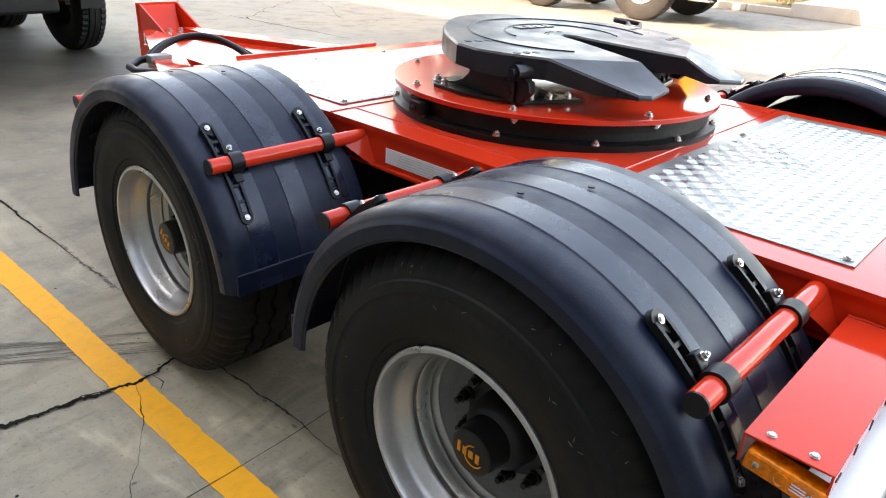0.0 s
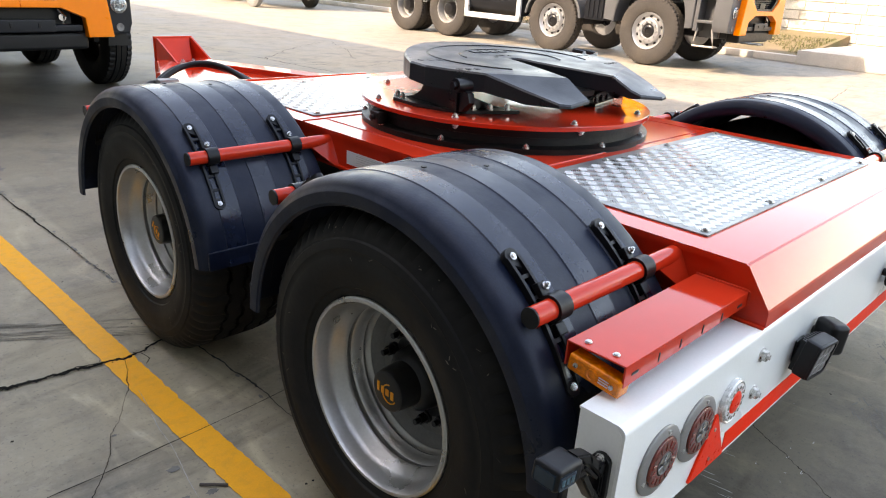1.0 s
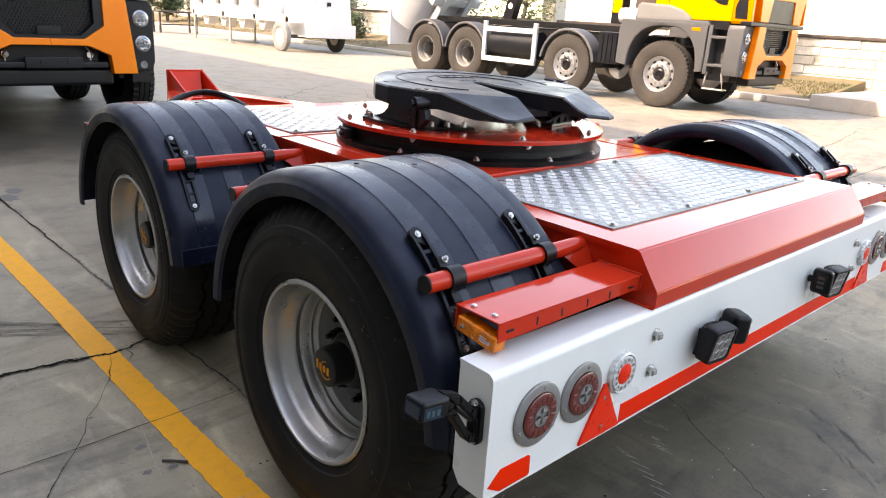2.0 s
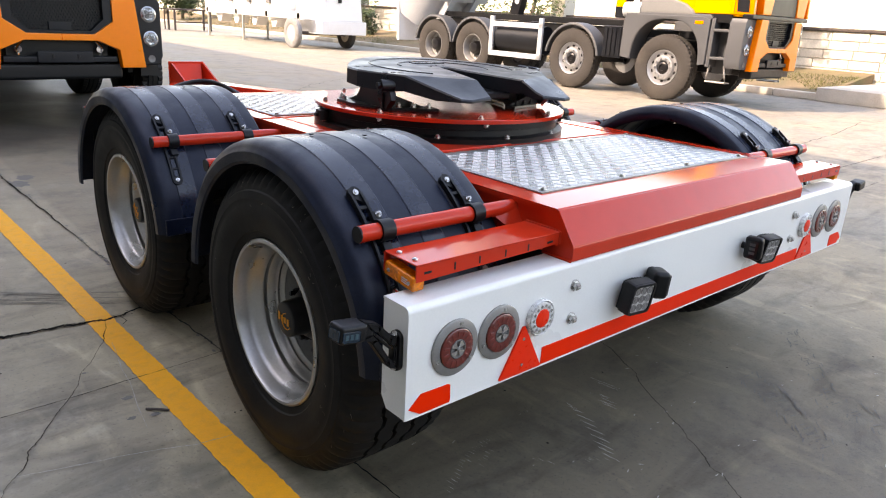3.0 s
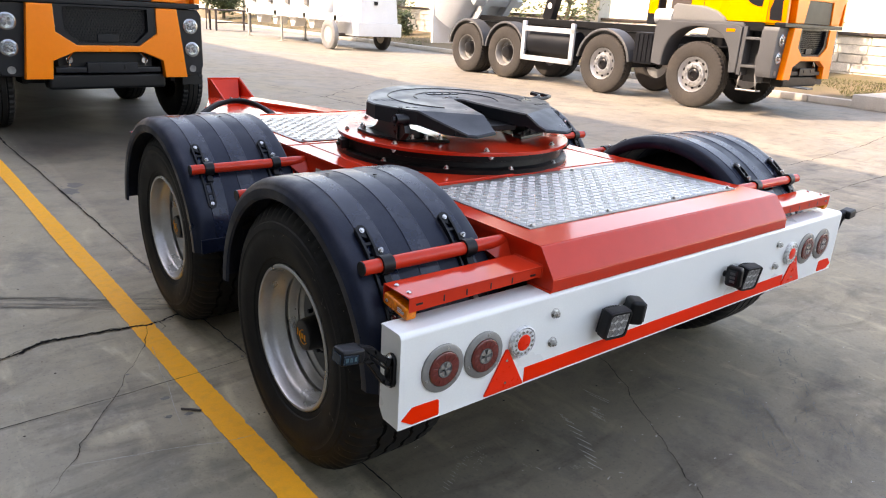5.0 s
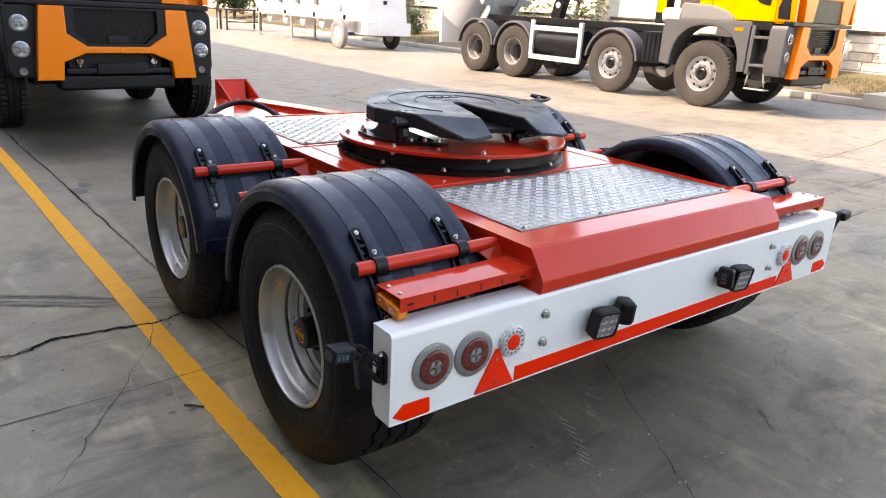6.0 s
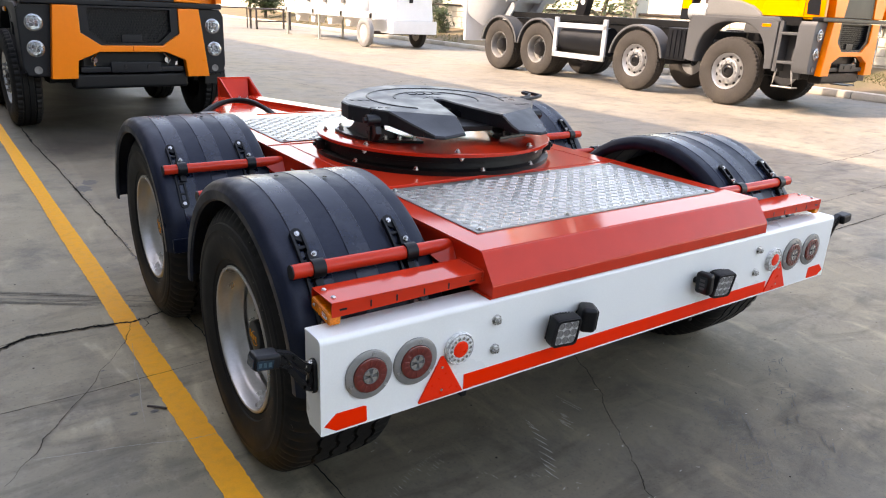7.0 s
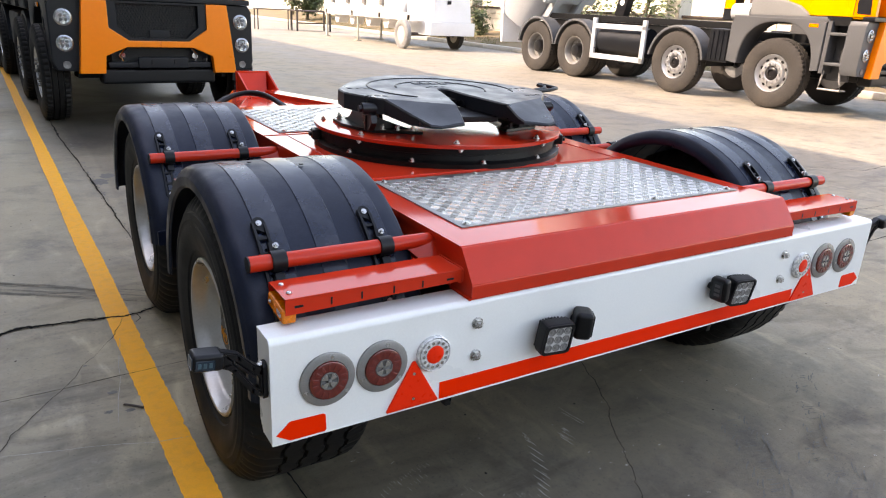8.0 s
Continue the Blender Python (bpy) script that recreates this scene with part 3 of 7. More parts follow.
# rows of strokes: first, last, how many, length, width
for (ax, ay), (bx, by), k_n, length, wd in (((-0.040, 0.290), (-0.092, 0.242), 9, 0.060, 0.0022), ((-0.200, 0.322), (-0.222, 0.290), 5, 0.034, 0.0018), ((-0.215, 0.281), (-0.362, 0.037), 8, 0.066, 0.0028), ((-0.270, 0.140), (-0.375, 0.020), 6, 0.030, 0.0020),
                                           ((-0.620, 0.334), (-0.760, 0.300), 12, 0.022, 0.0022), ((-0.655, 0.292), (-0.730, 0.250), 6, 0.022, 0.0022), ((-0.76, 0.30), (-0.90, 0.215), 10, 0.026, 0.0024), ((0.030, 0.394), (0.020, 0.370), 2, 0.12, 0.0018), ((-0.570, 0.165), (-0.540, 0.125), 3, 0.028, 0.002), ((-0.434, 0.060), (-0.400, 0.040), 4, 0.022, 0.003)):
    for k in range(k_n):
        u = k / max(1, k_n - 1)
        x, y = ax + (bx - ax) * u + rng.gauss(0, 0.003), ay + (by - ay) * u + rng.gauss(0, 0.004)
        l = length * rng.uniform(0.6, 1.15)
        ribbon(bm, jagged([(x, y), (x + l * 0.16, y - l)], 0.012, 0.0008, rng), [0.0006] + [wd * rng.uniform(0.4, 1.1) for _ in range(max(1, int(l * 1.0127 / 0.012)) - 1)] + [0.0006], 0.0025)
tagged(part("ground_scuff", bm, SCUFF, smooth=0), "pale scratch marks on the concrete", "scuff marks", kind="structure")
bm = B()
for k in range(120):
    u = rng.uniform(0, 1) ** 0.8
    off = rng.choice((0.0, 0.07, 0.135)) + rng.gauss(0, 0.016)
    x = -2.7 + 1.36 * u
    l = rng.uniform(0.06, 0.32)
    line = jagged([(x, 3.20 - 0.62 * (x + 2.7) - off), (x + l, 3.20 - 0.62 * (x + l + 2.7) - off)], 0.05, 0.002, rng)
    ribbon(bm, line, [0.0005] + [rng.uniform(0.001, 0.006) for _ in line[1:-1]] + [0.0005], 0.0022 + 0.00001 * k)
tagged(part("ground_scuff", bm, SMEAR, smooth=0), "dark tyre rub marks on the concrete", "scuff marks", kind="structure")

# faint tread prints of turning tyres, worn away in places
for x0, y0, x1, y1, n_, wd in ((0.60, 0.02, 0.30, -0.42, 30, 0.16), (1.22, 0.12, 0.72, -0.26, 26, 0.14), (0.68, -0.24, 0.62, -0.52, 18, 0.16)):
    bm = B()
    for k in range(n_):
        u = (k + rng.uniform(0.2, 0.8)) / n_
        for q in range(3):
            if rng.random() < 0.45:
                continue
            cx = x0 + (x1 - x0) * u + (q - 1) * wd / 2.6 + 0.02 * math.sin(3 * u) + rng.gauss(0, 0.008)
            cy = y0 + (y1 - y0) * u + rng.gauss(0, 0.009)
            l = wd / 2.6 * rng.uniform(0.15, 0.9)
            tilt_ = (0.35, -0.2, 0.45)[q] * l * rng.uniform(0.5, 1.3)
            ribbon(bm, [(cx - l / 2, cy - tilt_), (cx, cy), (cx + l / 2, cy + tilt_ * 0.7)], [rng.uniform(0.002, 0.007) for _ in range(3)], 0.0024)
    tagged(part("ground_scuff", bm, RUBBER_MARK, smooth=0), "faint dark tyre tread print on the concrete", "scuff marks", kind="structure")
bm = B()
for k in range(70):
    x, y = rng.uniform(-0.9, 1.7), rng.uniform(-0.75, 0.5)
    l = rng.uniform(0.004, 0.02)
    a = rng.uniform(-0.9, 0.5)
    ribbon(bm, [(x, y), (x + l * math.cos(a), y + l * math.sin(a))], [0.003, 0.001], 0.0025)
tagged(part("ground_scuff", bm, SCUFF, smooth=0), "pale chips scattered on the concrete", "scuff marks", kind="structure")
bm = B()
for k in range(90):
    x, y = rng.uniform(-2.6, -1.1) if k % 2 else rng.uniform(-0.9, 2.2), rng.uniform(-0.6, 4.0)
    a, r_ = rng.uniform(0, 6.28), rng.uniform(0.002, 0.006)
    f = [bm.verts.new((x + r_ * math.cos(a + q * 1.257), y + r_ * math.sin(a + q * 1.257), 0.0027)) for q in range(5)]
    bm.faces.new(f)
tagged(part("ground_specks", bm, CRACK, smooth=0), "dark grit specks on the concrete", "grit", kind="stuff")

# a bit of wire lying on the slab
bm = B()
tube(bm, [(-1.455, 1.165, 0.006), (-1.43, 1.142, 0.008), (-1.395, 1.112, 0.006)], 0.0045, 8)
tagged(part("stick", bm, RUST), "small dark stick lying on the concrete", "stick")


# ---- dolly trailer ----
AXLES = (0.665, 2.010)
HUB_Z = 0.465
trailer = thing("dolly_trailer", pose(0, 0, 0), "red two-axle dolly trailer with white rear bumper on the yard", "trailer")

# main frame: top plate, side webs with lower flange, cross members
DECK = 0.703
bm = B()
folded = [(0.0, 0.757), (0.0, 0.799), (0.064, 0.888), (2.62, 0.888), (2.62, 0.872), (0.104, 0.872), (0.104, 0.757)]
prism(bm, folded, -DECK, DECK, "x")
bmesh.ops.bevel(bm, geom=[e for e in bm.edges if abs(e.verts[0].co.x - e.verts[1].co.x) > 1 and e.verts[0].co.y < 1], offset=0.004, segments=3, affect="EDGES")
part("deck_plate", bm, RED, trailer)
# end webs of the folded hood, set back inside the fold, with a weld along the bumper
for s in (-1, 1):
    bm = B()
    tube(bm, [(s * 0.706, 0.002, 0.760), (s * 0.707, 0.05, 0.7605), (s * 0.706, 0.10, 0.760)], 0.004, 6)
    part("hood_weld", bm, RED, trailer)
for s in (-1, 1):
    bm = B()
    box(bm, (s * 0.692 - 0.005, 0.105, 0.772), (s * 0.692 + 0.005, 2.60, 0.8715))
    box(bm, (min(s * 0.63, s * 0.710), 0.105, 0.762), (max(s * 0.63, s * 0.710), 2.60, 0.772), 0.002)
    part("side_beam", bm, RED, trailer)
for y in (0.30, 1.0, 1.72, 2.55):
    bm = B()
    box(bm, (-0.686, y - 0.03, 0.775), (0.686, y + 0.03, 0.8715))
    part("cross_member", bm, RED, trailer)
for sx in (-1, 1):
    bm = B()
    box(bm, (sx * 0.45 - 0.05, 0.12, 0.58), (sx * 0.45 + 0.05, 2.6, 0.76), 0.004)
    part("inner_rail", bm, BLACK_PAINT, trailer, "black inner frame rail")
for sx in (-1, 1):
    bm = B()
    # unseen tank added so that less light passes under the frame
    rod(bm, (sx * 0.20, 0.30, 0.56), (sx * 0.20, 2.35, 0.56), 0.15, 24)
    part("air_tank", bm, BLACK_PAINT, trailer, "unseen black air tank added to block light under the frame")
    bm = B()
    box(bm, (sx * 0.56 - 0.05, 0.25, 0.40), (sx * 0.56 + 0.05, 2.45, 0.52), 0.008)
    part("trailing_beam", bm, BLACK_PAINT, trailer, "black suspension beam")
# unseen running gear (hangers, air springs, brake chambers), black and close-set to block light
for sx in (-1, 1):
    for y0_, y1_ in ((0.16, 0.46), (0.92, 1.72), (2.26, 2.56)):
        bm = B()
        prism(bm, [(y0_, 0.758), (y1_, 0.758), (y1_ - 0.05, 0.30), (y0_ + 0.05, 0.30)], sx * 0.62 - 0.012, sx * 0.62 + 0.012, "x", bevel=0.004)
        part("hanger", bm, BLACK_PAINT, trailer, "unseen black hanger plate added to block light")
    for y in (0.95, 2.30):
        bm = B()
        lathe(bm, [(0.50, 0.001), (0.50, 0.085), (0.53, 0.112), (0.57, 0.118), (0.60, 0.108), (0.63, 0.118), (0.68, 0.112), (0.71, 0.090), (0.757, 0.090), (0.757, 0.001)], (sx * 0.50, y, 0), "z", 24)
        part("air_spring", bm, BLACK, trailer, "unseen black rubber air spring added to block light")
    for y in (0.665, 2.010):
        bm = B()
        lathe(bm, [(0.06, 0.001), (0.06, 0.07), (0.12, 0.085), (0.14, 0.092), (0.16, 0.085), (0.26, 0.080), (0.27, 0.001)], (sx * 0.30, y, 0.40), "y", 20)
        part("brake_chamber", bm, BLACK_PAINT, trailer, "unseen black brake chamber added to block light")
# welded deck seams
bm = B()
for y in (0.82, 1.74):
    tube(bm, [(-0.70, y, 0.8885), (0, y + 0.002, 0.8885), (0.70, y, 0.8885)], 0.003, 6)
for s in (-1, 1):
    tube(bm, [(s * 0.60, 0.82, 0.8885), (s * 0.602, 1.3, 0.8885), (s * 0.60, 1.74, 0.8885)], 0.0022, 6)
part("weld_seam", bm, RED, trailer)
# A-shaped front with drawbar
bm = B()
box(bm, (-0.30, 2.9, 0.70), (0.30, 3.95, 0.75), 0.004)
prism(bm, [(-0.703, 2.62), (-0.50, 2.90), (-0.30, 3.02), (0.30, 3.02), (0.52, 2.95), (0.703, 2.62)], 0.80, 0.825, bevel=0.002)
for s in (-1, 1):
    tri = [(s * 0.70, 2.5), (s * 0.10, 4.0), (s * 0.10, 4.24), (s * 0.16, 4.24), (s * 0.706, 2.9), (s * 0.706, 2.5)]
    prism(bm, tri if s > 0 else tri[::-1], 0.60, 0.78, bevel=0.003)
part("drawbar", bm, RED, trailer)
bm = B()
prism(bm, [(-0.30, 2.958), (0.55, 2.935), (0.55, 2.945), (-0.30, 2.968)], 0.825, 0.840)
part("front_lip", bm, RED, trailer)
# headstock at the nose: upright plate with gussets and bolted flange
bm = B()
box(bm, (-0.050, 4.53, 0.56), (0.228, 4.548, 0.900), 0.003)
part("headstock_plate", bm, RED, trailer)
bm = B()
prism(bm, [(0.005, 0.74), (0.172, 0.74), (0.200, 0.885), (-0.020, 0.885)], 4.43, 4.53, "y")
for v in bm.verts:
    if v.co.z > 0.8 and v.co.y < 4.5:
        v.co.y = 4.525
part("headstock_gusset", bm, RED, trailer)
for s in (-1, 1):
    bm = B()
    xg = 0.089 + s * 0.125
    prism(bm, [(4.16, 0.735), (4.53, 0.735), (4.53, 0.890), (4.50, 0.890)], xg - 0.006, xg + 0.006, "x")
    part("headstock_web", bm, RED, trailer)
bm = B()
prism(bm, [(-0.030, 4.53), (0.215, 4.53), (0.290, 4.13), (-0.050, 4.13)], 0.700, 0.742, bevel=0.004)
box(bm, (-0.060, 4.10, 0.56), (-0.045, 4.53, 0.735), 0.002)
part("headstock_flange", bm, RED, trailer)
bolts("headstock_bolt", [((0.00 + 0.075 * i, y, 0.742), (0, 0, 1)) for i in range(4) for y in (4.24, 4.37)] + [((-0.060, 4.20 + 0.09 * i, 0.66), (-1, 0, 0)) for i in range(3)], trailer, 0.014)
bm = B()
prism(bm, [(-0.12, 3.9), (0.20, 3.9), (0.20, 4.2), (-0.05, 4.2)], 0.62, 0.70, bevel=0.003)
part("drawbar_nose", bm, RED, trailer)
# air hoses at the front
for off in (0.0, 0.028):
    bm = B()
    p0, p1, p2, p3 = Vector((-0.50, 3.42 + off, 0.780)), Vector((-0.36, 3.50, 0.86 + off * 0.5)), Vector((-0.16, 3.46, 0.93 - off)), Vector((-0.10 + off, 3.14, 0.77))
    pts = []
    for i in range(25):
        u = i / 24
        pts.append(p0 * (1 - u) ** 3 + p1 * 3 * u * (1 - u) ** 2 + p2 * 3 * u * u * (1 - u) + p3 * u ** 3)
    tube(bm, pts, 0.0165, 10)
    part("air_hose", bm, BLACK, trailer)
bm = B()
tube(bm, [(-0.46, 3.10, 0.76), (-0.58, 3.16, 0.755), (-0.65, 3.26, 0.750), (-0.64, 3.36, 0.755), (-0.56, 3.42, 0.770), (-0.48, 3.42, 0.775)], 0.018, 10)
part("air_hose", bm, BLACK, trailer)
bm = B()
box(bm, (-0.54, 3.34, 0.760), (-0.43, 3.40, 0.800), 0.006)
part("hose_coupling", bm, LAMP_GREY, trailer, "grey metal hose coupling block")

# chequer plates with raised bars
def chequer(y0, y1):
    b = B()
    prism(b, [(-0.615, y0), (0.615, y0), (0.615, y1), (-0.615, y1)], 0.8885, 0.892)
    plate = part("chequer_plate", b, ALU, trailer, "bright aluminium five-bar chequer plate")
    verts, faces = [], []
    cell = 0.0355
    for i in range(int(1.20 / cell)):
        for j in range(int((y1 - y0 - 0.02) / cell)):
            cx, cy = -0.598 + (i + 0.5) * cell, y0 + 0.012 + (j + 0.5) * cell
            turn = (i + j) % 2
            for k in range(5):
                o = (k - 2) * 0.0063
                hl, hw, ht = 0.0150 - abs(k - 2) * 0.0012, 0.0025, 0.0022
                base = len(verts)
                for lx, ly, lz in ((-hl, -hw, 0), (hl, -hw, 0), (hl, hw, 0), (-hl, hw, 0), (-hl * 0.8, -hw * 0.3, ht), (hl * 0.8, -hw * 0.3, ht), (hl * 0.8, hw * 0.3, ht), (-hl * 0.8, hw * 0.3, ht)):
                    ax, ay = (lx, ly + o) if turn else (lx * 0 + o + ly, lx)
                    # the pattern lies diagonally on the sheet
                    verts.append((cx + (ax - ay) * 0.7071, cy + (ax + ay) * 0.7071, 0.8919 + lz))
                for f in ((4, 5, 6, 7), (0, 1, 5, 4), (1, 2, 6, 5), (2, 3, 7, 6), (3, 0, 4, 7)):
                    faces.append([base + q for q in f])
    me = bpy.data.meshes.new("tread_pattern")
    me.from_pydata(verts, [], faces)
    me.materials.append(TREAD)
    bars = new("tread_pattern", me)
    bars.parent = plate
    tagged(bars, kind="stuff")
    bolts("plate_screw", [((x, y, 0.892), (0, 0, 1)) for x in (-0.585, -0.2, 0.2, 0.585) for y in (y0 + 0.022, y1 - 0.022)], plate, 0.010, 0.004)


chequer(0.200, 0.775)
chequer(1.790, 2.500)

# turntable: black slewing ring under a red disc, bolted
TC = Vector((0, 1.373, 0))
bm = B()
lathe(bm, [(0.888, 0.40), (0.888, 0.562), (0.906, 0.562), (0.912, 0.545), (0.914, 0.535), (0.938, 0.532), (0.940, 0.540), (0.9645, 0.540), (0.9645, 0.40)], TC, "z", 72, closed=True)
part("slewing_ring", bm, GREASE, trailer, "black greasy slewing ring")
bm = B()
lathe(bm, [(0.9650, 0.001), (0.9650, 0.558), (0.967, 0.562), (0.980, 0.562), (0.982, 0.559), (0.982, 0.001)], TC, "z", 96)
part("turntable_disc", bm, RED, trailer)
bolts("disc_bolt", [(TC + Vector((0.520 * math.cos(a), 0.520 * math.sin(a), 0.982)), (0, 0, 1)) for a in [2 * math.pi * (i + 0.5) / 8 for i in range(8)]], trailer, 0.0095, 0.008)
bolts("flange_bolt", [(TC + Vector((0.549 * math.cos(a), 0.549 * math.sin(a), 0.908)), (0, 0, 1)) for a in [2 * math.pi * (i + 0.63) / 12 for i in range(12)]], trailer, 0.0095, 0.008)
bolts("ring_bolt", [(TC + Vector((0.545 * math.cos(a), 0.545 * math.sin(a), 0.964)), (0, 0, -1)) for a in [2 * math.pi * (i + 0.53) / 8 for i in range(8)]], trailer, 0.0095, 0.008)

for a_ in (-32, 168):
    d = Vector((math.cos(radians(a_)), math.sin(radians(a_)), 0))
    bm = B()
    box(bm, (-0.030, -0.020, -0.022), (0.030, 0.020, 0.022), 0.006, Matrix.Translation(TC + d * 0.560 + Vector((0, 0, 0.934))) @ Matrix.Rotation(radians(a_ + 90), 4, "Z"))
    rod(bm, TC + d * 0.575 + Vector((0, 0, 0.934)), TC + d * 0.592 + Vector((0, 0, 0.934)), 0.009, 10)
    part("grease_block", bm, GREASE, trailer, "black greasy block on the slewing ring")

# coupling plate (fifth wheel) with sloping horns and a skirt
TURN = -7.0        # the coupling stands turned on its slewing ring
fifth = thing("fifth_wheel", Matrix.Translation(TC) @ Matrix.Rotation(radians(TURN), 4, "Z") @ Matrix.Translation(-TC), "black painted fifth wheel coupling on a red turntable", "coupling")


PITCH = Matrix.Translation((0, 1.25, 1.12)) @ Matrix.Rotation(radians(2.0), 4, "X") @ Matrix.Translation((0, -1.25, -1.12))
# half of the outline from the slot's head round the horn to the nose: (x, y, height of the top, depth of the skirt)
FLAT = 1.133
half = [(0.0, 1.350, 0, 0.060), (0.018, 1.343, 0, 0.060), (0.030, 1.318, 0, 0.060), (0.040, 1.240, 0, 0.060), (0.067, 1.120, 0, 0.060), (0.100, 0.990, 0, 0.060), (0.112, 0.945, 0, 0.056), (0.122, 0.862, 0.036, 0.030), (0.132, 0.824, 0.046, 0.014),
        (0.235, 0.806, 0.055, 0.012), (0.276, 0.820, 0.052, 0.014), (0.318, 0.930, 0.030, 0.044), (0.366, 1.083, 0, 0.062), (0.445, 1.190, 0, 0.068), (0.480, 1.260, 0, 0.066), (0.480, 1.350, 0, 0.062),
        (0.425, 1.460, 0, 0.066), (0.375, 1.540, 0, 0.070), (0.305, 1.630, 0, 0.072), (0.215, 1.710, 0, 0.072), (0.125, 1.765, 0, 0.070), (0.060, 1.782, 0, 0.068), (0.0, 1.785, 0, 0.068)]
outline = half + [(-x, y, dz, sk) for x, y, dz, sk in reversed(half[1:-1])]


def inset(points, d):
    """The outline moved inwards by d."""
    out_ = []
    m_ = len(points)
    for i in range(m_):
        p0, p1, p2 = [Vector(points[q % m_][:2]) for q in (i - 1, i, i + 1)]
        e0, e1 = (p1 - p0).normalized(), (p2 - p1).normalized()
        nrm = Vector((-(e0 + e1).y, (e0 + e1).x)).normalized()
        out_.append(p1 + nrm * d / max(0.5, nrm.dot(Vector((-e0.y, e0.x)))))
    return out_


area = sum(p[0] * q[1] - q[0] * p[1] for p, q in zip(outline, outline[1:] + outline[:1]))
sign = 1 if area > 0 else -1
bm = B()
k = len(outline)
edge_in, wall_in = inset(outline, sign * 0.005), inset(outline, sign * 0.014)
top = [bm.verts.new((p.x, p.y, FLAT - o_[2])) for p, o_ in zip(edge_in, outline)]
rim_v = [bm.verts.new((x, y, FLAT - dz - 0.006)) for x, y, dz, sk in outline]
low = [bm.verts.new((x, y, FLAT - dz - sk)) for x, y, dz, sk in outline]
inn = [bm.verts.new((p.x, p.y, FLAT - o_[2] - o_[3])) for p, o_ in zip(wall_in, outline)]
und = [bm.verts.new((p.x, p.y, FLAT - o_[2] - min(0.012, o_[3]))) for p, o_ in zip(wall_in, outline)]
for i in range(k):
    j = (i + 1) % k
    bm.faces.new((top[i], top[j], rim_v[j], rim_v[i]))
    bm.faces.new((rim_v[i], rim_v[j], low[j], low[i]))
    bm.faces.new((low[i], low[j], inn[j], inn[i]))
    bm.faces.new((inn[i], inn[j], und[j], und[i]))
# flat middle and two sloping horns, above and below; the halves meet on the centre line
b_ = len(half) - 1
for ring in (top, und):
    right, left = ring[:b_ + 1], [ring[0]] + ring[:b_ - 1:-1]
    for side in (right, left):
        for f in (side[:7] + side[12:], side[6:13]):
            fc = bm.faces.new(f)
            bmesh.ops.triangulate(bm, faces=[fc])
bmesh.ops.recalc_face_normals(bm, faces=bm.faces)
part("top_plate", bm, COUPLING, fifth, smooth=14).matrix_basis = PITCH
# pressed grooves, grease holes and the raised mark on the plate
bm = B()
for r, a0, a1 in ((0.30, -20, 232), (0.185, -30, 175)):
    pts = [(r * 1.12 * math.cos(radians(a)), 1.36 + r * math.sin(radians(a)), 1.1325) for a in range(a0, a1 + 1, 6)]
    tube(bm, pts, 0.0045, 6)
part("grease_groove", bm, BLACK, fifth).matrix_basis = PITCH
for x, y, r in [(s * x, y, 0.0125) for s in (-1, 1) for x, y in ((0.428, 1.360), (0.390, 1.355), (0.353, 1.350), (0.400, 1.175), (0.368, 1.167), (0.336, 1.159))] + [(-0.03, 1.40, 0.009), (0.0, 1.41, 0.009), (0.03, 1.40, 0.009), (-0.055, 1.38, 0.009)]:
    bm = B()
    rod(bm, (x, y, 1.1325), (x, y, 1.1342), r, 14)
    part("plate_hole", bm, BLACK, fifth, "black bolt hole in the plate").matrix_basis = PITCH
for i in range(4):
    bm = B()
    box(bm, (-0.085 + i * 0.045, 1.475, 1.1325), (-0.05 + i * 0.045, 1.515, 1.1365), 0.001)
    part("raised_mark", bm, COUPLING, fifth).matrix_basis = PITCH
bm = B()
rod(bm, (0, 1.32, 1.06), (0, 1.32, 1.10), 0.07, 20)
box(bm, (-0.12, 1.02, 1.045), (0.12, 1.24, 1.07), 0.004)
part("locking_jaw", bm, BLACK, fifth).matrix_basis = PITCH
bm = B()
tube(bm, [(0.431, 1.473, 1.085), (0.585, 1.532, 1.095), (0.723, 1.559, 1.105), (0.779, 1.597, 1.108), (0.771, 1.656, 1.11), (0.739, 1.713, 1.114), (0.722, 1.69, 1.114), (0.729, 1.631, 1.11), (0.698, 1.597, 1.105), (0.581, 1.562, 1.095), (0.427, 1.503, 1.085)], 0.010, 8)
part("release_handle", bm, BLACK, fifth)
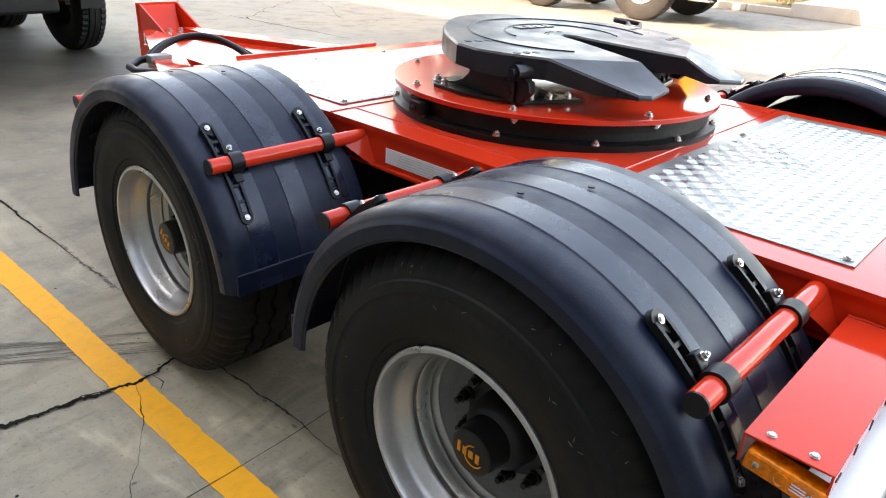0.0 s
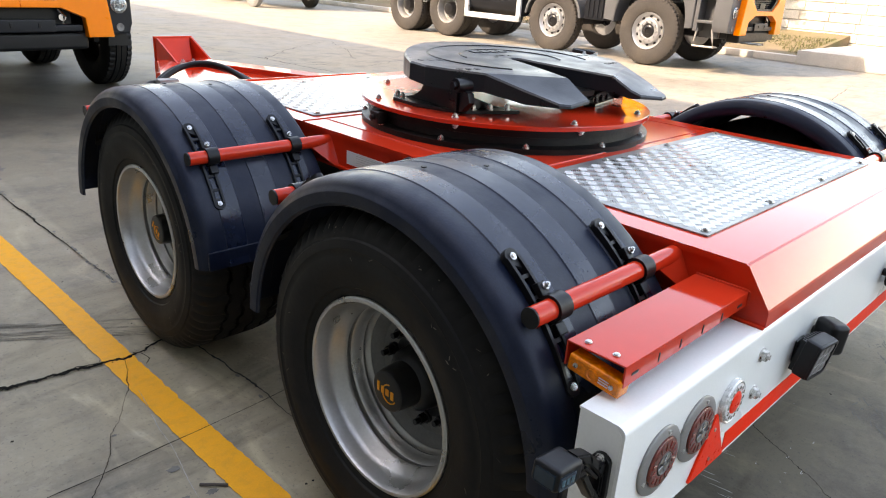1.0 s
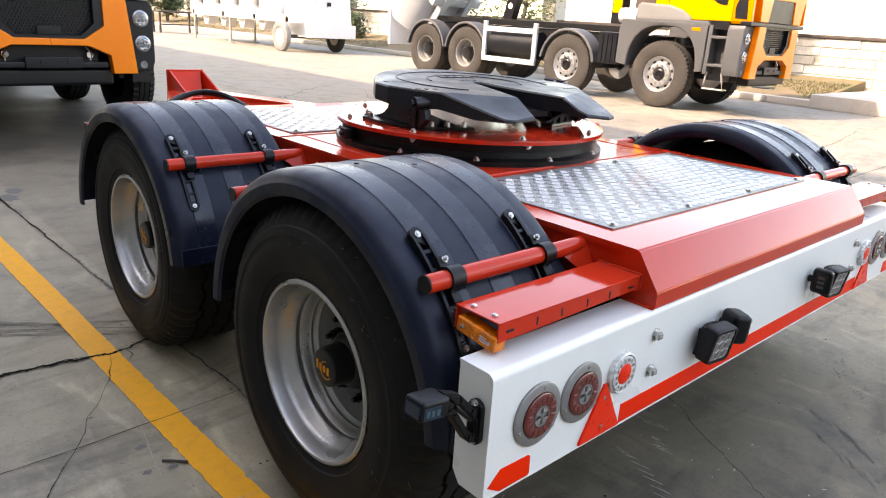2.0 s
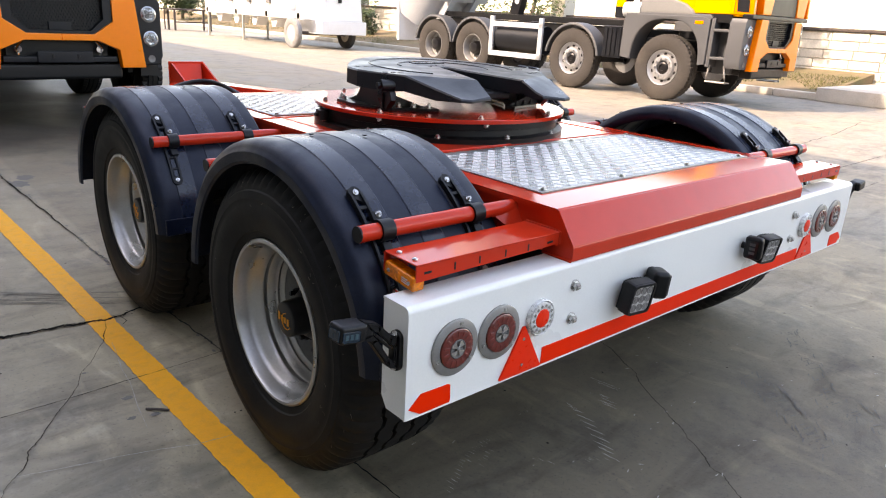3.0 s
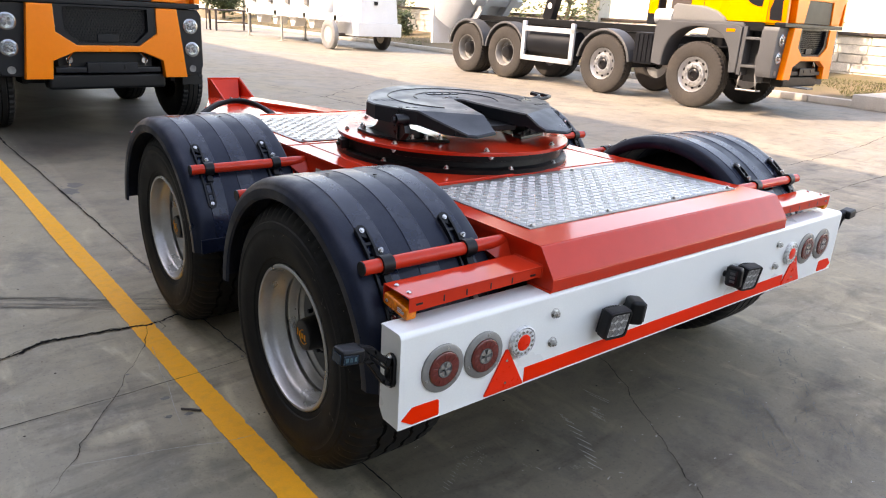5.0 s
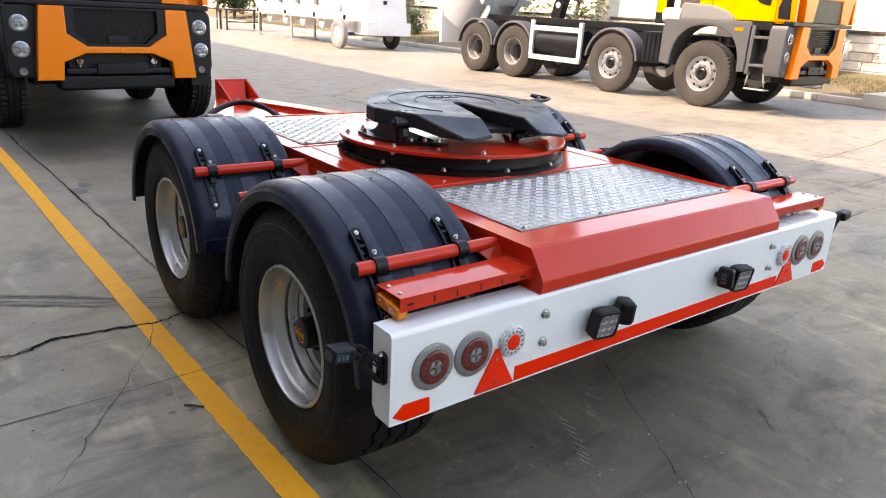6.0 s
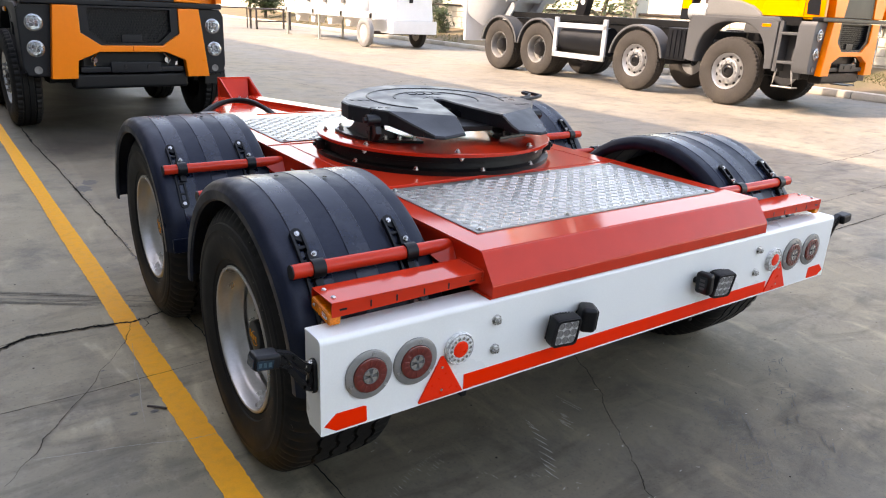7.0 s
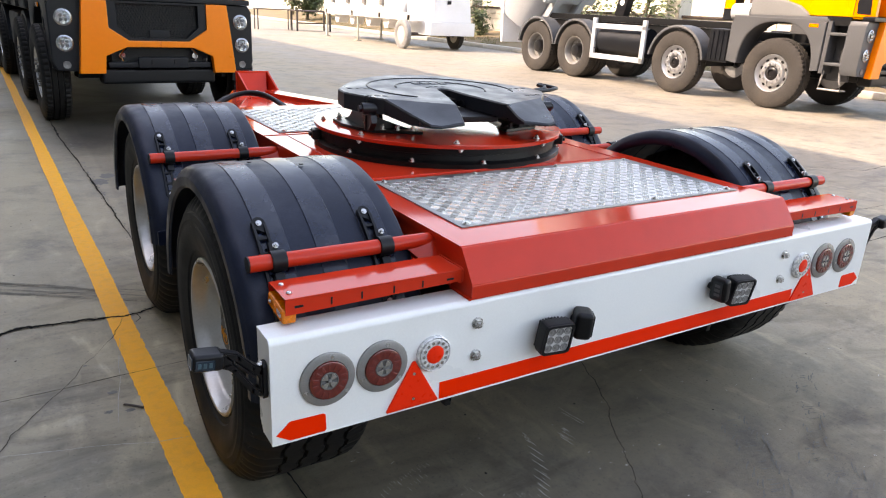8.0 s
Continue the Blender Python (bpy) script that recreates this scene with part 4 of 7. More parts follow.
for s in (-1, 1):
    ped = B()
    foot = [(s * 0.472, 1.33), (s * 0.472, 1.46), (s * 0.43, 1.52), (s * 0.31, 1.52), (s * 0.28, 1.40), (s * 0.25, 1.22), (s * 0.195, 1.14), (s * 0.199, 1.075), (s * 0.384, 1.143), (s * 0.435, 1.22)]
    prism(ped, foot if s > 0 else foot[::-1], 0.982, 0.994, bevel=0.002)
    # web that sweeps up to the plate, with a hollow flank
    flank = [(1.13, 0.994), (1.47, 0.994), (1.42, 1.004), (1.385, 1.018), (1.36, 1.038), (1.345, 1.072), (1.13, 1.072), (1.10, 1.06), (1.09, 1.03)]
    prism(ped, flank, s * 0.405 - 0.013, s * 0.405 + 0.013, "x", bevel=0.002)
    prism(ped, [(1.20, 0.994), (1.42, 0.994), (1.34, 1.06), (1.24, 1.06)], s * 0.33 - 0.008, s * 0.33 + 0.008, "x")
    pedestal = part("pedestal", ped, BLACK_PAINT, fifth, smooth=25)
    rib = B()
    prism(rib, [(s * 0.425, 0.994), (s * 0.425, 1.050), (s * 0.412, 1.058), (s * 0.23, 0.994)] if s > 0 else [(s * 0.23, 0.994), (s * 0.412, 1.058), (s * 0.425, 1.050), (s * 0.425, 0.994)], 1.148, 1.160, "y")
    part("pedestal_rib", rib, BLACK_PAINT, pedestal)
    b = B()
    rod(b, (s * 0.33, 1.135, 1.083), (s * 0.445, 1.135, 1.083), 0.024, 18)
    rod(b, (s * 0.440, 1.135, 1.083), (s * 0.458, 1.135, 1.083), 0.014, 6)
    part("pivot_pin", b, BLACK_PAINT, fifth)
    # right-hand bolts coloured black for the shade under the horn; the left are zinc
    bolts("pedestal_bolt", [((s * x, y, 0.994), (0, 0, 1)) for x, y in ((0.452, 1.43), (0.435, 1.485), (0.350, 1.150), (0.292, 1.128), (0.232, 1.106))], fifth, 0.0105, 0.013, ZINC if s < 0 else BLACK_PAINT)

# rear bumper, a folded white channel with closed ends
BZ0, BZ1 = 0.479, 0.757
bumper = thing("rear_bumper", pose(0, 0, 0), "white painted steel rear bumper with red reflective tape", "bumper")
prof = [(0.0, BZ0), (0.0, BZ1 - 0.016)] + [(0.016 - 0.016 * math.cos(radians(a)), BZ1 - 0.016 + 0.016 * math.sin(radians(a))) for a in (20, 40, 60, 80)] + [(0.016, BZ1), (0.092, BZ1)]
inner = [(0.092, BZ1 - 0.005), (0.018, BZ1 - 0.005), (0.006, BZ1 - 0.018), (0.006, BZ0)]
bm = B()
prism(bm, prof + inner, -1.25, 1.25, "x")
part("channel", bm, WHITE, bumper, smooth=30)
for s in (-1, 1):
    bm = B()
    cap = [(0.0065, BZ0 + 0.001), (0.0065, BZ1 - 0.020), (0.0185, BZ1 - 0.0055), (0.090, BZ1 - 0.0055), (0.090, BZ0 + 0.03), (0.07, BZ0 + 0.001)]
    prism(bm, cap, s * 1.2475 - 0.002, s * 1.2475 + 0.002, "x")
    part("end_plate", bm, WHITE, bumper)
    bm = B()
    box(bm, (s * 0.66 - 0.05, 0.0065, 0.50), (s * 0.66 + 0.05, 0.10, 0.752))
    part("bracket", bm, RED, bumper)
    bolts("bumper_bolt", [((s * 0.68, 0, z), (0, -1, 0)) for z in (0.689, 0.593)], bumper, 0.0125, 0.011)
bm = B()
box(bm, (-0.790, -0.0016, 0.4855), (0.780, -0.0002, 0.5355))
part("reflective_strip", bm, TAPE, bumper, "red reflective tape")
bm = B()
box(bm, (-1.245, -0.0012, BZ0 + 0.0), (1.245, -0.0002, BZ0 + 0.004))
part("lower_edge", bm, WHITE, bumper)
for s in (-1, 1):
    bm = B()
    arrow = [(s * 1.240, 0.506), (s * 1.206, 0.4850), (s * 1.118, 0.4850), (s * 1.114, 0.489), (s * 1.116, 0.531), (s * 1.122, 0.535), (s * 1.206, 0.5365)]
    prism(bm, arrow, -0.0018, -0.0002, "y")
    part("reflective_arrow", bm, TAPE, bumper, "red reflective tape arrow")
    tri_thing = B()
    cx = s * 0.873 if s < 0 else 0.852
    prism(tri_thing, [(cx - 0.076, 0.4865), (cx + 0.076, 0.4865), (cx + 0.077, 0.490), (cx + 0.004, 0.619), (cx - 0.004, 0.619), (cx - 0.077, 0.490)], -0.006, -0.0002, "y", bevel=0.0015)
    refl = part("reflector_triangle", tri_thing, BRIGHT_RED, bumper, "red triangular reflector")
    for z in (0.512, 0.585):
        b = B()
        rod(b, (cx, -0.006, z), (cx, -0.008, z), 0.0042, 10)
        part("rivet", b, ZINC, refl)


def tail_lamp(x, kind):
    name = "tail_lamp"
    if kind == "big":
        lamp = thing(name, pose(x, 0, 0.628), "round dark red tail lamp in a grey ring on the bumper", "lamp", "tail lamps")
        b = B()
        lathe(b, [(-0.0003, 0.002), (-0.0003, 0.071), (-0.004, 0.071), (-0.007, 0.068), (-0.009, 0.052), (-0.007, 0.050), (-0.007, 0.002)], (0, 0, 0), "y", 48)
        part("ring", b, LAMP_RING, lamp)
        b = B()
        lathe(b, [(-0.007, 0.0500), (-0.0115, 0.0497), (-0.0135, 0.0475), (-0.0140, 0.040), (-0.0140, 0.0245), (-0.0125, 0.0235), (-0.007, 0.0235)], (0, 0, 0), "y", 48, closed=True)
        lens = part("lens", b, RED_LENS, lamp, "dark red ribbed lens")
        for q in range(14):
            a = 2 * math.pi * (q + 0.5) / 14
            b = B()
            turn = Matrix.Rotation(-a, 4, "Y")
            box(b, (0.0290, -0.0152, -0.0036), (0.0445, -0.0138, 0.0036), 0.0006, turn, 1)
            part("lens_facet", b, RED_FACET, lens)
        b = B()
        lathe(b, [(-0.0070, 0.0233), (-0.0150, 0.0233), (-0.0155, 0.0215), (-0.0105, 0.0195), (-0.0085, 0.0005)], (0, 0, 0), "y", 32)
        part("reflector", b, DISC_GREY, lamp)
        # four clear petals round the middle
        for q in range(4):
            a0 = math.pi / 4 + q * math.pi / 2
            b = B()
            fan = [(0.0022, a0)] + [(0.0208, a0 + d) for d in (-0.48, -0.24, 0.0, 0.24, 0.48)]
            flat = [(r * math.cos(a), r * math.sin(a)) for r, a in fan]
            prism(b, flat, -0.0150, -0.0100, "y", bevel=0.0012)
            part("led_lens", b, CHROME, lamp, "clear petal lens")
        b = B()
        lathe(b, [(-0.010, 0.0048), (-0.0160, 0.0046), (-0.0168, 0.0036), (-0.0168, 0.0004)], (0, 0, 0), "y", 14)
        part("centre_cap", b, DISC_GREY, lamp)
        for q in range(3):
            a = radians(80 + 120 * q)
            b = B()
            rod(b, (0.061 * math.cos(a), -0.006, 0.061 * math.sin(a)), (0.061 * math.cos(a), -0.0105, 0.061 * math.sin(a)), 0.0042, 10)
            part("screw", b, ZINC, lamp)
    else:
        lamp = thing(name, pose(x, 0, 0.631), "round lamp with red centre and clear ring on the bumper", "lamp", "tail lamps")
        b = B()
        lathe(b, [(-0.0003, 0.002), (-0.0003, 0.050), (-0.010, 0.050), (-0.013, 0.047), (-0.011, 0.045), (-0.006, 0.043), (-0.006, 0.002)], (0, 0, 0), "y", 40)
        part("ring", b, LAMP_PALE, lamp)
        b = B()
        lathe(b, [(-0.006, 0.042), (-0.0125, 0.043), (-0.014, 0.040), (-0.014, 0.026), (-0.006, 0.026)], (0, 0, 0), "y", 40, closed=True)
        part("clear_ring", b, LAMP_PALE, lamp, "pale frosted lens ring")
        for q in range(14):
            a = 2 * math.pi * q / 14
            b = B()
            rod(b, (0.0345 * math.cos(a), -0.006, 0.0345 * math.sin(a)), (0.0345 * math.cos(a), -0.0155, 0.0345 * math.sin(a)), 0.0048, 8)
            part("led_cup", b, CHROME, lamp)
        b = B()
        lathe(b, [(-0.006, 0.0255), (-0.014, 0.0255), (-0.016, 0.023), (-0.0168, 0.001)], (0, 0, 0), "y", 32)
        part("lens", b, BRIGHT_RED, lamp, "bright red lens")
    return lamp


for x in (-1.110, -0.964):
    tail_lamp(x, "big")
tail_lamp(-0.816, "small")
for x in (1.088, 0.943):
    tail_lamp(x, "big")
tail_lamp(0.797, "small")


def work_lamp(x, side):
    """Square LED lamp on a stalk, with a small rounded lamp beside it towards the middle of the bumper."""
    o = thing("work_lamp", pose(x, 0, 0.615), "black square LED work lamp bolted to the bumper", "lamp", "work lamps")
    tilt = pose(-0.008, -0.036, 0.004, 9, 2, -6) @ Matrix.Diagonal((0.91, 1, 0.94, 1))
    b = B()
    rounded = [(-0.054, -0.040), (-0.050, -0.050), (-0.040, -0.054), (0.040, -0.054), (0.050, -0.050), (0.054, -0.040), (0.054, 0.040), (0.050, 0.050), (0.040, 0.054), (-0.040, 0.054), (-0.050, 0.050), (-0.054, 0.040)]
    prism(b, rounded, -0.026, 0.008, "y", bevel=0.003, m=tilt)
    part("housing", b, BLACK, o)
    for q in range(9):
        b = B()
        z = -0.046 + q * 0.0115
        box(b, (-0.046, 0.008, z - 0.0022), (0.046, 0.026 - 3.5 * z * z, z + 0.0022), 0.0, tilt @ Matrix.Rotation(math.pi / 2, 4, "Y"))
        part("cooling_fin", b, BLACK, o)
    b = B()
    box(b, (-0.0455, -0.0265, -0.0455), (0.0455, -0.0255, 0.0455), 0, tilt)
    part("reflector_plate", b, LED_GREY, o, "pale grey reflector plate")
    b = B()
    frame_prism(b, [(x_ * 0.97, z_ * 0.97) for x_, z_ in rounded], [(x_ * 0.83, z_ * 0.83) for x_, z_ in rounded], -0.031, -0.0255, "y")
    for v in b.verts:
        v.co = tilt @ v.co
    part("bezel", b, BLACK, o)
    for i in range(3):
        for j in range(3):
            b = B()
            lathe(b, [(-0.0008, 0.0135), (-0.0030, 0.0130), (-0.0012, 0.007), (-0.0022, 0.0055), (-0.0024, 0.0005)], (0, 0, 0), "y", 14)
            for v in b.verts:
                v.co = tilt @ (v.co + Vector((-0.029 + i * 0.029, -0.0262, -0.029 + j * 0.029)))
            part("led_reflector", b, LAMP_GREY, o)
    b = B()
    box(b, (-0.02, -0.05, -0.006), (0.02, 0.0, 0.006), 0.002)
    box(b, (-0.025, -0.006, -0.03), (0.025, 0.0, 0.03), 0.002)
    part("bracket", b, BLACK, o)
    xs_ = 0.096 if side < 0 else -0.107
    p = thing("marker_lamp", pose(x + xs_, 0, 0.636), "small rounded black marker lamp on the bumper", "lamp", "marker lamps")
    turn = pose(0, -0.042, 0, 4, 0, 58 if side < 0 else -84) @ Matrix.Diagonal((1.0 if side < 0 else 0.85, 1.08 if side < 0 else 0.66, 1, 1))
    b = B()
    box(b, (-0.036, -0.024, -0.042), (0.036, 0.026, 0.042), 0.014, turn, 3)
    part("housing", b, BLACK, p)
    b = B()
    rod(b, (0, -0.03, 0.0), (0, 0, 0.0), 0.012, 12)
    part("stalk", b, BLACK, p)
    b = B()
    box(b, (-0.024, -0.0265, -0.032), (0.024, -0.0235, 0.032), 0.003, turn)
    lens = part("lens", b, WINDOW, p, "dark lamp lens")
    for dz in (-0.016, 0.0, 0.016):
        b = B()
        box(b, (-0.012, -0.0275, dz - 0.005), (0.012, -0.0262, dz + 0.005), 0.0005, turn)
        part("led_strip", b, TRUCK_GREY, lens)


work_lamp(-0.430, -1)
work_lamp(0.387, 1)

# side marker lamps on rubber arms at the bumper ends
for s in (-1, 1):
    o = thing("side_marker", pose(s * 1.25, 0.032, 0.648, 0, 0, 0 if s < 0 else 180), "black rubber-armed outline marker lamp on the bumper end", "lamp", "side markers")
    b = B()
    oval = [(0.019 * math.cos(radians(q)), (0.030 if q < 180 else -0.030) + 0.019 * math.sin(radians(q))) for q in range(0, 360, 20)]
    prism(b, oval, -0.011, 0.0, "x", bevel=0.002)
    part("base", b, BLACK, o)
    b = B()
    outer_ = [(-0.009, -0.042), (-0.009, 0.038), (-0.028, 0.046), (-0.062, 0.082), (-0.104, 0.098), (-0.106, 0.056), (-0.082, 0.044), (-0.034, -0.030)]
    inner_ = [(-0.019, -0.020), (-0.019, 0.012), (-0.032, 0.028), (-0.060, 0.058), (-0.076, 0.070), (-0.080, 0.062), (-0.066, 0.046), (-0.034, -0.004)]
    frame_prism(b, outer_, inner_, -0.012, 0.013, "y")
    bmesh.ops.bevel(b, geom=[e for e in b.edges], offset=0.003, segments=2, affect="EDGES")
    arm = part("arm", b, BLACK, o)
    for px, pz in ((-0.037, 0.024), (-0.056, 0.044)):
        b = B()
        box(b, (-0.003, -0.009, -0.017), (0.003, 0.009, 0.017), 0.0015, pose(px, 0, pz, 0, -45))
        part("web", b, BLACK, arm)
    b = B()
    head = pose(-0.130, 0.006, 0.077, 0, 7, 0)
    box(b, (-0.034, -0.026, -0.020), (0.034, 0.026, 0.021), 0.009, head, 3)
    part("head", b, BLACK, o)
    b = B()
    box(b, (-0.029, -0.0275, -0.014), (0.014, -0.0250, 0.010), 0.0025, head)
    rear_lens = part("rear_lens", b, LAMP_GLASS, o, "dark bluish lamp lens")
    for dx in (-0.020, -0.008, 0.004):
        b = B()
        box(b, (dx - 0.004, -0.0282, -0.008), (dx + 0.004, -0.0272, 0.004), 0.0004, head)
        part("led_strip", b, LAMP_TEAL, rear_lens)
    b = B()
    box(b, (-0.0355, -0.020, -0.014), (-0.0330, 0.018, 0.012), 0.0025, head)
    part("end_lens", b, LAMP_GLASS, o, "dark bluish lamp lens")
    bolts("base_bolt", [((-0.011, 0, dz), (-1, 0, 0)) for dz in (-0.038, 0.040)], o, 0.007, 0.005)

# red slotted boxes over the bumper, open below and at the end, with an amber lamp let into the end
for s in (-1, 1):
    o = thing("lamp_bracket", pose(0, 0, 0), "red slotted steel box bracket above the bumper", "bracket", "lamp brackets")
    xo, xi = s * 1.193, s * 0.703
    x0, x1 = min(xo, xi), max(xo, xi)
    b = B()
    box(b, (x0, 0.049, 0.8262), (x1, 0.171, 0.8300), 0.0012)
    part("cover", b, RED, o)
    for ya, yb, nm in ((0.049, 0.0525, "rear_face"), (0.1675, 0.171, "front_face")):
        b = B()
        low_out, low_in = (0.788, 0.797) if ya < 0.1 else (0.780, 0.790)
        flat = [(xo, 0.8260), (xi, 0.8260), (xi, low_in), (xo, low_out)]
        prism(b, flat if s < 0 else flat[::-1], ya, yb, "y")
        part(nm, b, RED, o)
    b = B()
    box(b, (min(xi, xi + s * 0.012), 0.0528, 0.790), (max(xi, xi + s * 0.012), 0.167, 0.8258))
    part("root_plate", b, RED, o)
    b = B()
    tube(b, [(xi + s * 0.002, 0.047, 0.797), (xi + s * 0.002, 0.047, 0.829), (xi + s * 0.002, 0.052, 0.8315), (xi + s * 0.002, 0.170, 0.8315)], 0.0028, 6)
    part("weld", b, RED, o)
    for c, w, h in ((1.078, 0.0024, 0.0095), (0.998, 0.0024, 0.0095), (0.909, 0.0024, 0.0095), (0.826, 0.0024, 0.0095), (1.160, 0.0110, 0.0030), (0.742, 0.0110, 0.0030)):
        b = B()
        box(b, (s * c - w, 0.0478, 0.8075 - h), (s * c + w, 0.0495, 0.8075 + h), 0.0007)
        part("slot", b, BLACK, o, "dark slot cut in the box")
    for y in (0.082, 0.140):
        b = B()
        rod(b, (s * 1.172, y, 0.829), (s * 1.172, y, 0.8320), 0.0070, 14)
        lathe(b, [(0.8320, 0.0062), (0.8342, 0.0052), (0.8350, 0.0028), (0.8346, 0.0005)], (s * 1.172, y, 0), "z", 14)
        part("screw", b, ZINC, o)
    b = B()
    # black sheet put in for the shade inside the folded box behind the lamp
    box(b, (min(s * 1.130, s * 1.150), 0.0530, 0.800), (max(s * 1.130, s * 1.150), 0.1670, 0.8255))
    part("inner_shade", b, BLACK, o, "black sheet for the shade inside the box")
    # amber lamp, sagging a little towards the rear
    tilt = Matrix.Translation((s * 1.182, 0.106, 0.7885)) @ Matrix.Rotation(radians(7), 4, "X")
    b = B()
    box(b, (-0.017, -0.055, -0.0180), (0.017, 0.055, 0.0165), 0.005, tilt, 3)
    lampb = part("amber_lamp", b, AMBER, o, "amber side marker lamp")
    b = B()
    rim_out = [(-0.050, -0.0135), (0.050, -0.0135), (0.050, 0.0125), (-0.050, 0.0125)]
    rim_in = [(-0.047, -0.0110), (0.047, -0.0110), (0.047, 0.0100), (-0.047, 0.0100)]
    frame_prism(b, rim_out, rim_in, s * 0.0172 - 0.0008, s * 0.0172 + 0.0012, "x")
    for v in b.verts:
        v.co = tilt @ v.co
    part("lens_rim", b, AMBER, lampb)
    for dy, r in ((0.002, 0.0125), (-0.038, 0.0048), (0.037, 0.0048)):
        b = B()
        lathe(b, [(0.0, r), (s * 0.003, r * 0.95), (s * 0.0036, r * 0.7), (s * 0.0018, r * 0.62), (s * 0.0022, 0.0004)], (0, 0, 0), "x", 20)
        for v in b.verts:
            v.co = tilt @ (v.co + Vector((s * 0.0165, dy, -0.001)))
        part("lens_boss", b, AMBER if r > 0.01 else ZINC, lampb)
    for dz in (-0.006, -0.001, 0.004):
        b = B()
        box(b, (-0.0008, -0.032, dz - 0.0008), (0.0012, -0.012, dz + 0.0008), 0.0, tilt @ Matrix.Translation((s * 0.0172, 0, 0)))
        part("lens_rib", b, LED_GREY, lampb, "clear rib in the lens")

# type label on the side beam
b = B()
box(b, (-0.6995, 1.185, 0.786), (-0.6972, 1.475, 0.834), 0.001)
lab = tagged(part("type_label", b, LABEL), "white metal type plate on the red side beam", "label")
b = B()
for i in range(5):
    box(b, (-0.7004, 1.22 + (0.02 if i % 2 else 0), 0.792 + i * 0.008), (-0.6994, 1.42, 0.7935 + i * 0.008))
part("print", b, INK, lab)


# wheels
def trailer_wheel():
    w = thing("trailer_wheel", pose(0, 0, 0), "wide black trailer tyre on a silver steel rim", "wheel", "trailer wheels")
    # the outer face looks to -x; the origin is the wheel's middle
    tread = [(-0.147, 0.4605)]
    for gx in (-0.095, -0.032, 0.032, 0.095):
        tread += [(gx - 0.007, 0.465), (gx - 0.005, 0.451), (gx + 0.005, 0.451), (gx + 0.007, 0.465)]
    tread += [(0.147, 0.4605)]
    side = [(-0.150, 0.246), (-0.172, 0.248), (-0.183, 0.262), (-0.186, 0.275), (-0.191, 0.279), (-0.201, 0.318), (-0.206, 0.352), (-0.2045, 0.356), (-0.2045, 0.372), (-0.206, 0.375), (-0.202, 0.396), (-0.197, 0.400), (-0.1955, 0.408), (-0.190, 0.420), (-0.180, 0.435), (-0.166, 0.449)]
    prof_ = side + tread + [(-x, r) for x, r in reversed(side)]
    last = len(side) - 1
    nk = len(prof_)

    def notch(i, k):
        # short sipes cut into the shoulder
        if min(k, nk - 1 - k) in (last - 2, last - 1, last, last + 1):
            return -0.009 if i % 3 == 0 else 0.0
        return 0.0

    def zigzag(i, k):
        # the rain grooves run in a zigzag round the tread
        if last + 1 < k < nk - last - 2:
            return 0.006 if (i // 3) % 2 else -0.006
        return 0.0
    b = B()
    lathe(b, prof_, (0, 0, 0), "x", 192, closed=True, wobble=notch, shift=zigzag)
    tyre = part("tyre", b, TYRE, w, smooth=32)
    # pale nicks on the shoulder
    b = B()
    for q in range(45):
        a = rng.uniform(0, 2 * math.pi)
        u = rng.uniform(0, 1)
        h, r = (-0.1970 + 0.016 * u, 0.404 + 0.030 * u) if q % 3 else (-0.2075, rng.uniform(0.33, 0.37))
        l, w_ = rng.uniform(0.003, 0.011) / r, rng.uniform(0.0006, 0.0016)
        sk = rng.uniform(-0.012, 0.012)
        pts = [(h, r - w_, a), (h, r - w_ + sk, a + l), (h, r + w_ + sk, a + l), (h, r + w_, a)]
        b.faces.new([b.verts.new((hh - 0.0014, rr * math.cos(aa), rr * math.sin(aa))) for hh, rr, aa in pts])
    part("nick", b, NICK, tyre, "pale nicks on the tyre shoulder")["kind"] = "stuff"
    b = B()
    rp = [(-0.176, 0.254), (-0.183, 0.254), (-0.187, 0.249), (-0.186, 0.242), (-0.176, 0.238), (-0.150, 0.236), (-0.128, 0.229), (-0.112, 0.214), (-0.100, 0.211), (-0.094, 0.214), (-0.086, 0.214), (-0.080, 0.209), (-0.064, 0.207), (-0.054, 0.201), (-0.046, 0.205), (-0.040, 0.203), (-0.032, 0.196), (0.16, 0.195), (0.16, 0.25), (-0.15, 0.25)]
    lathe(b, rp, (0, 0, 0), "x", 72, closed=True)
    part("rim", b, RIM, w, smooth=35)
    b = B()
    lathe(b, [(-0.030, 0.196), (-0.024, 0.180), (-0.010, 0.165), (-0.008, 0.070), (0.02, 0.070), (0.02, 0.196)], (0, 0, 0), "x", 56, closed=True)
    part("wheel_disc", b, DISC_GREY, w, "grey steel wheel disc")
    b = B()
    lathe(b, [(0.03, 0.115), (-0.012, 0.115), (-0.014, 0.088), (-0.058, 0.082), (-0.074, 0.070), (-0.080, 0.060), (-0.128, 0.056), (-0.137, 0.053), (-0.140, 0.047), (-0.1405, 0.001)], (0, 0, 0), "x", 40)
    hub = part("hub", b, BLACK_PAINT, w, "black hub cap")
    b = B()
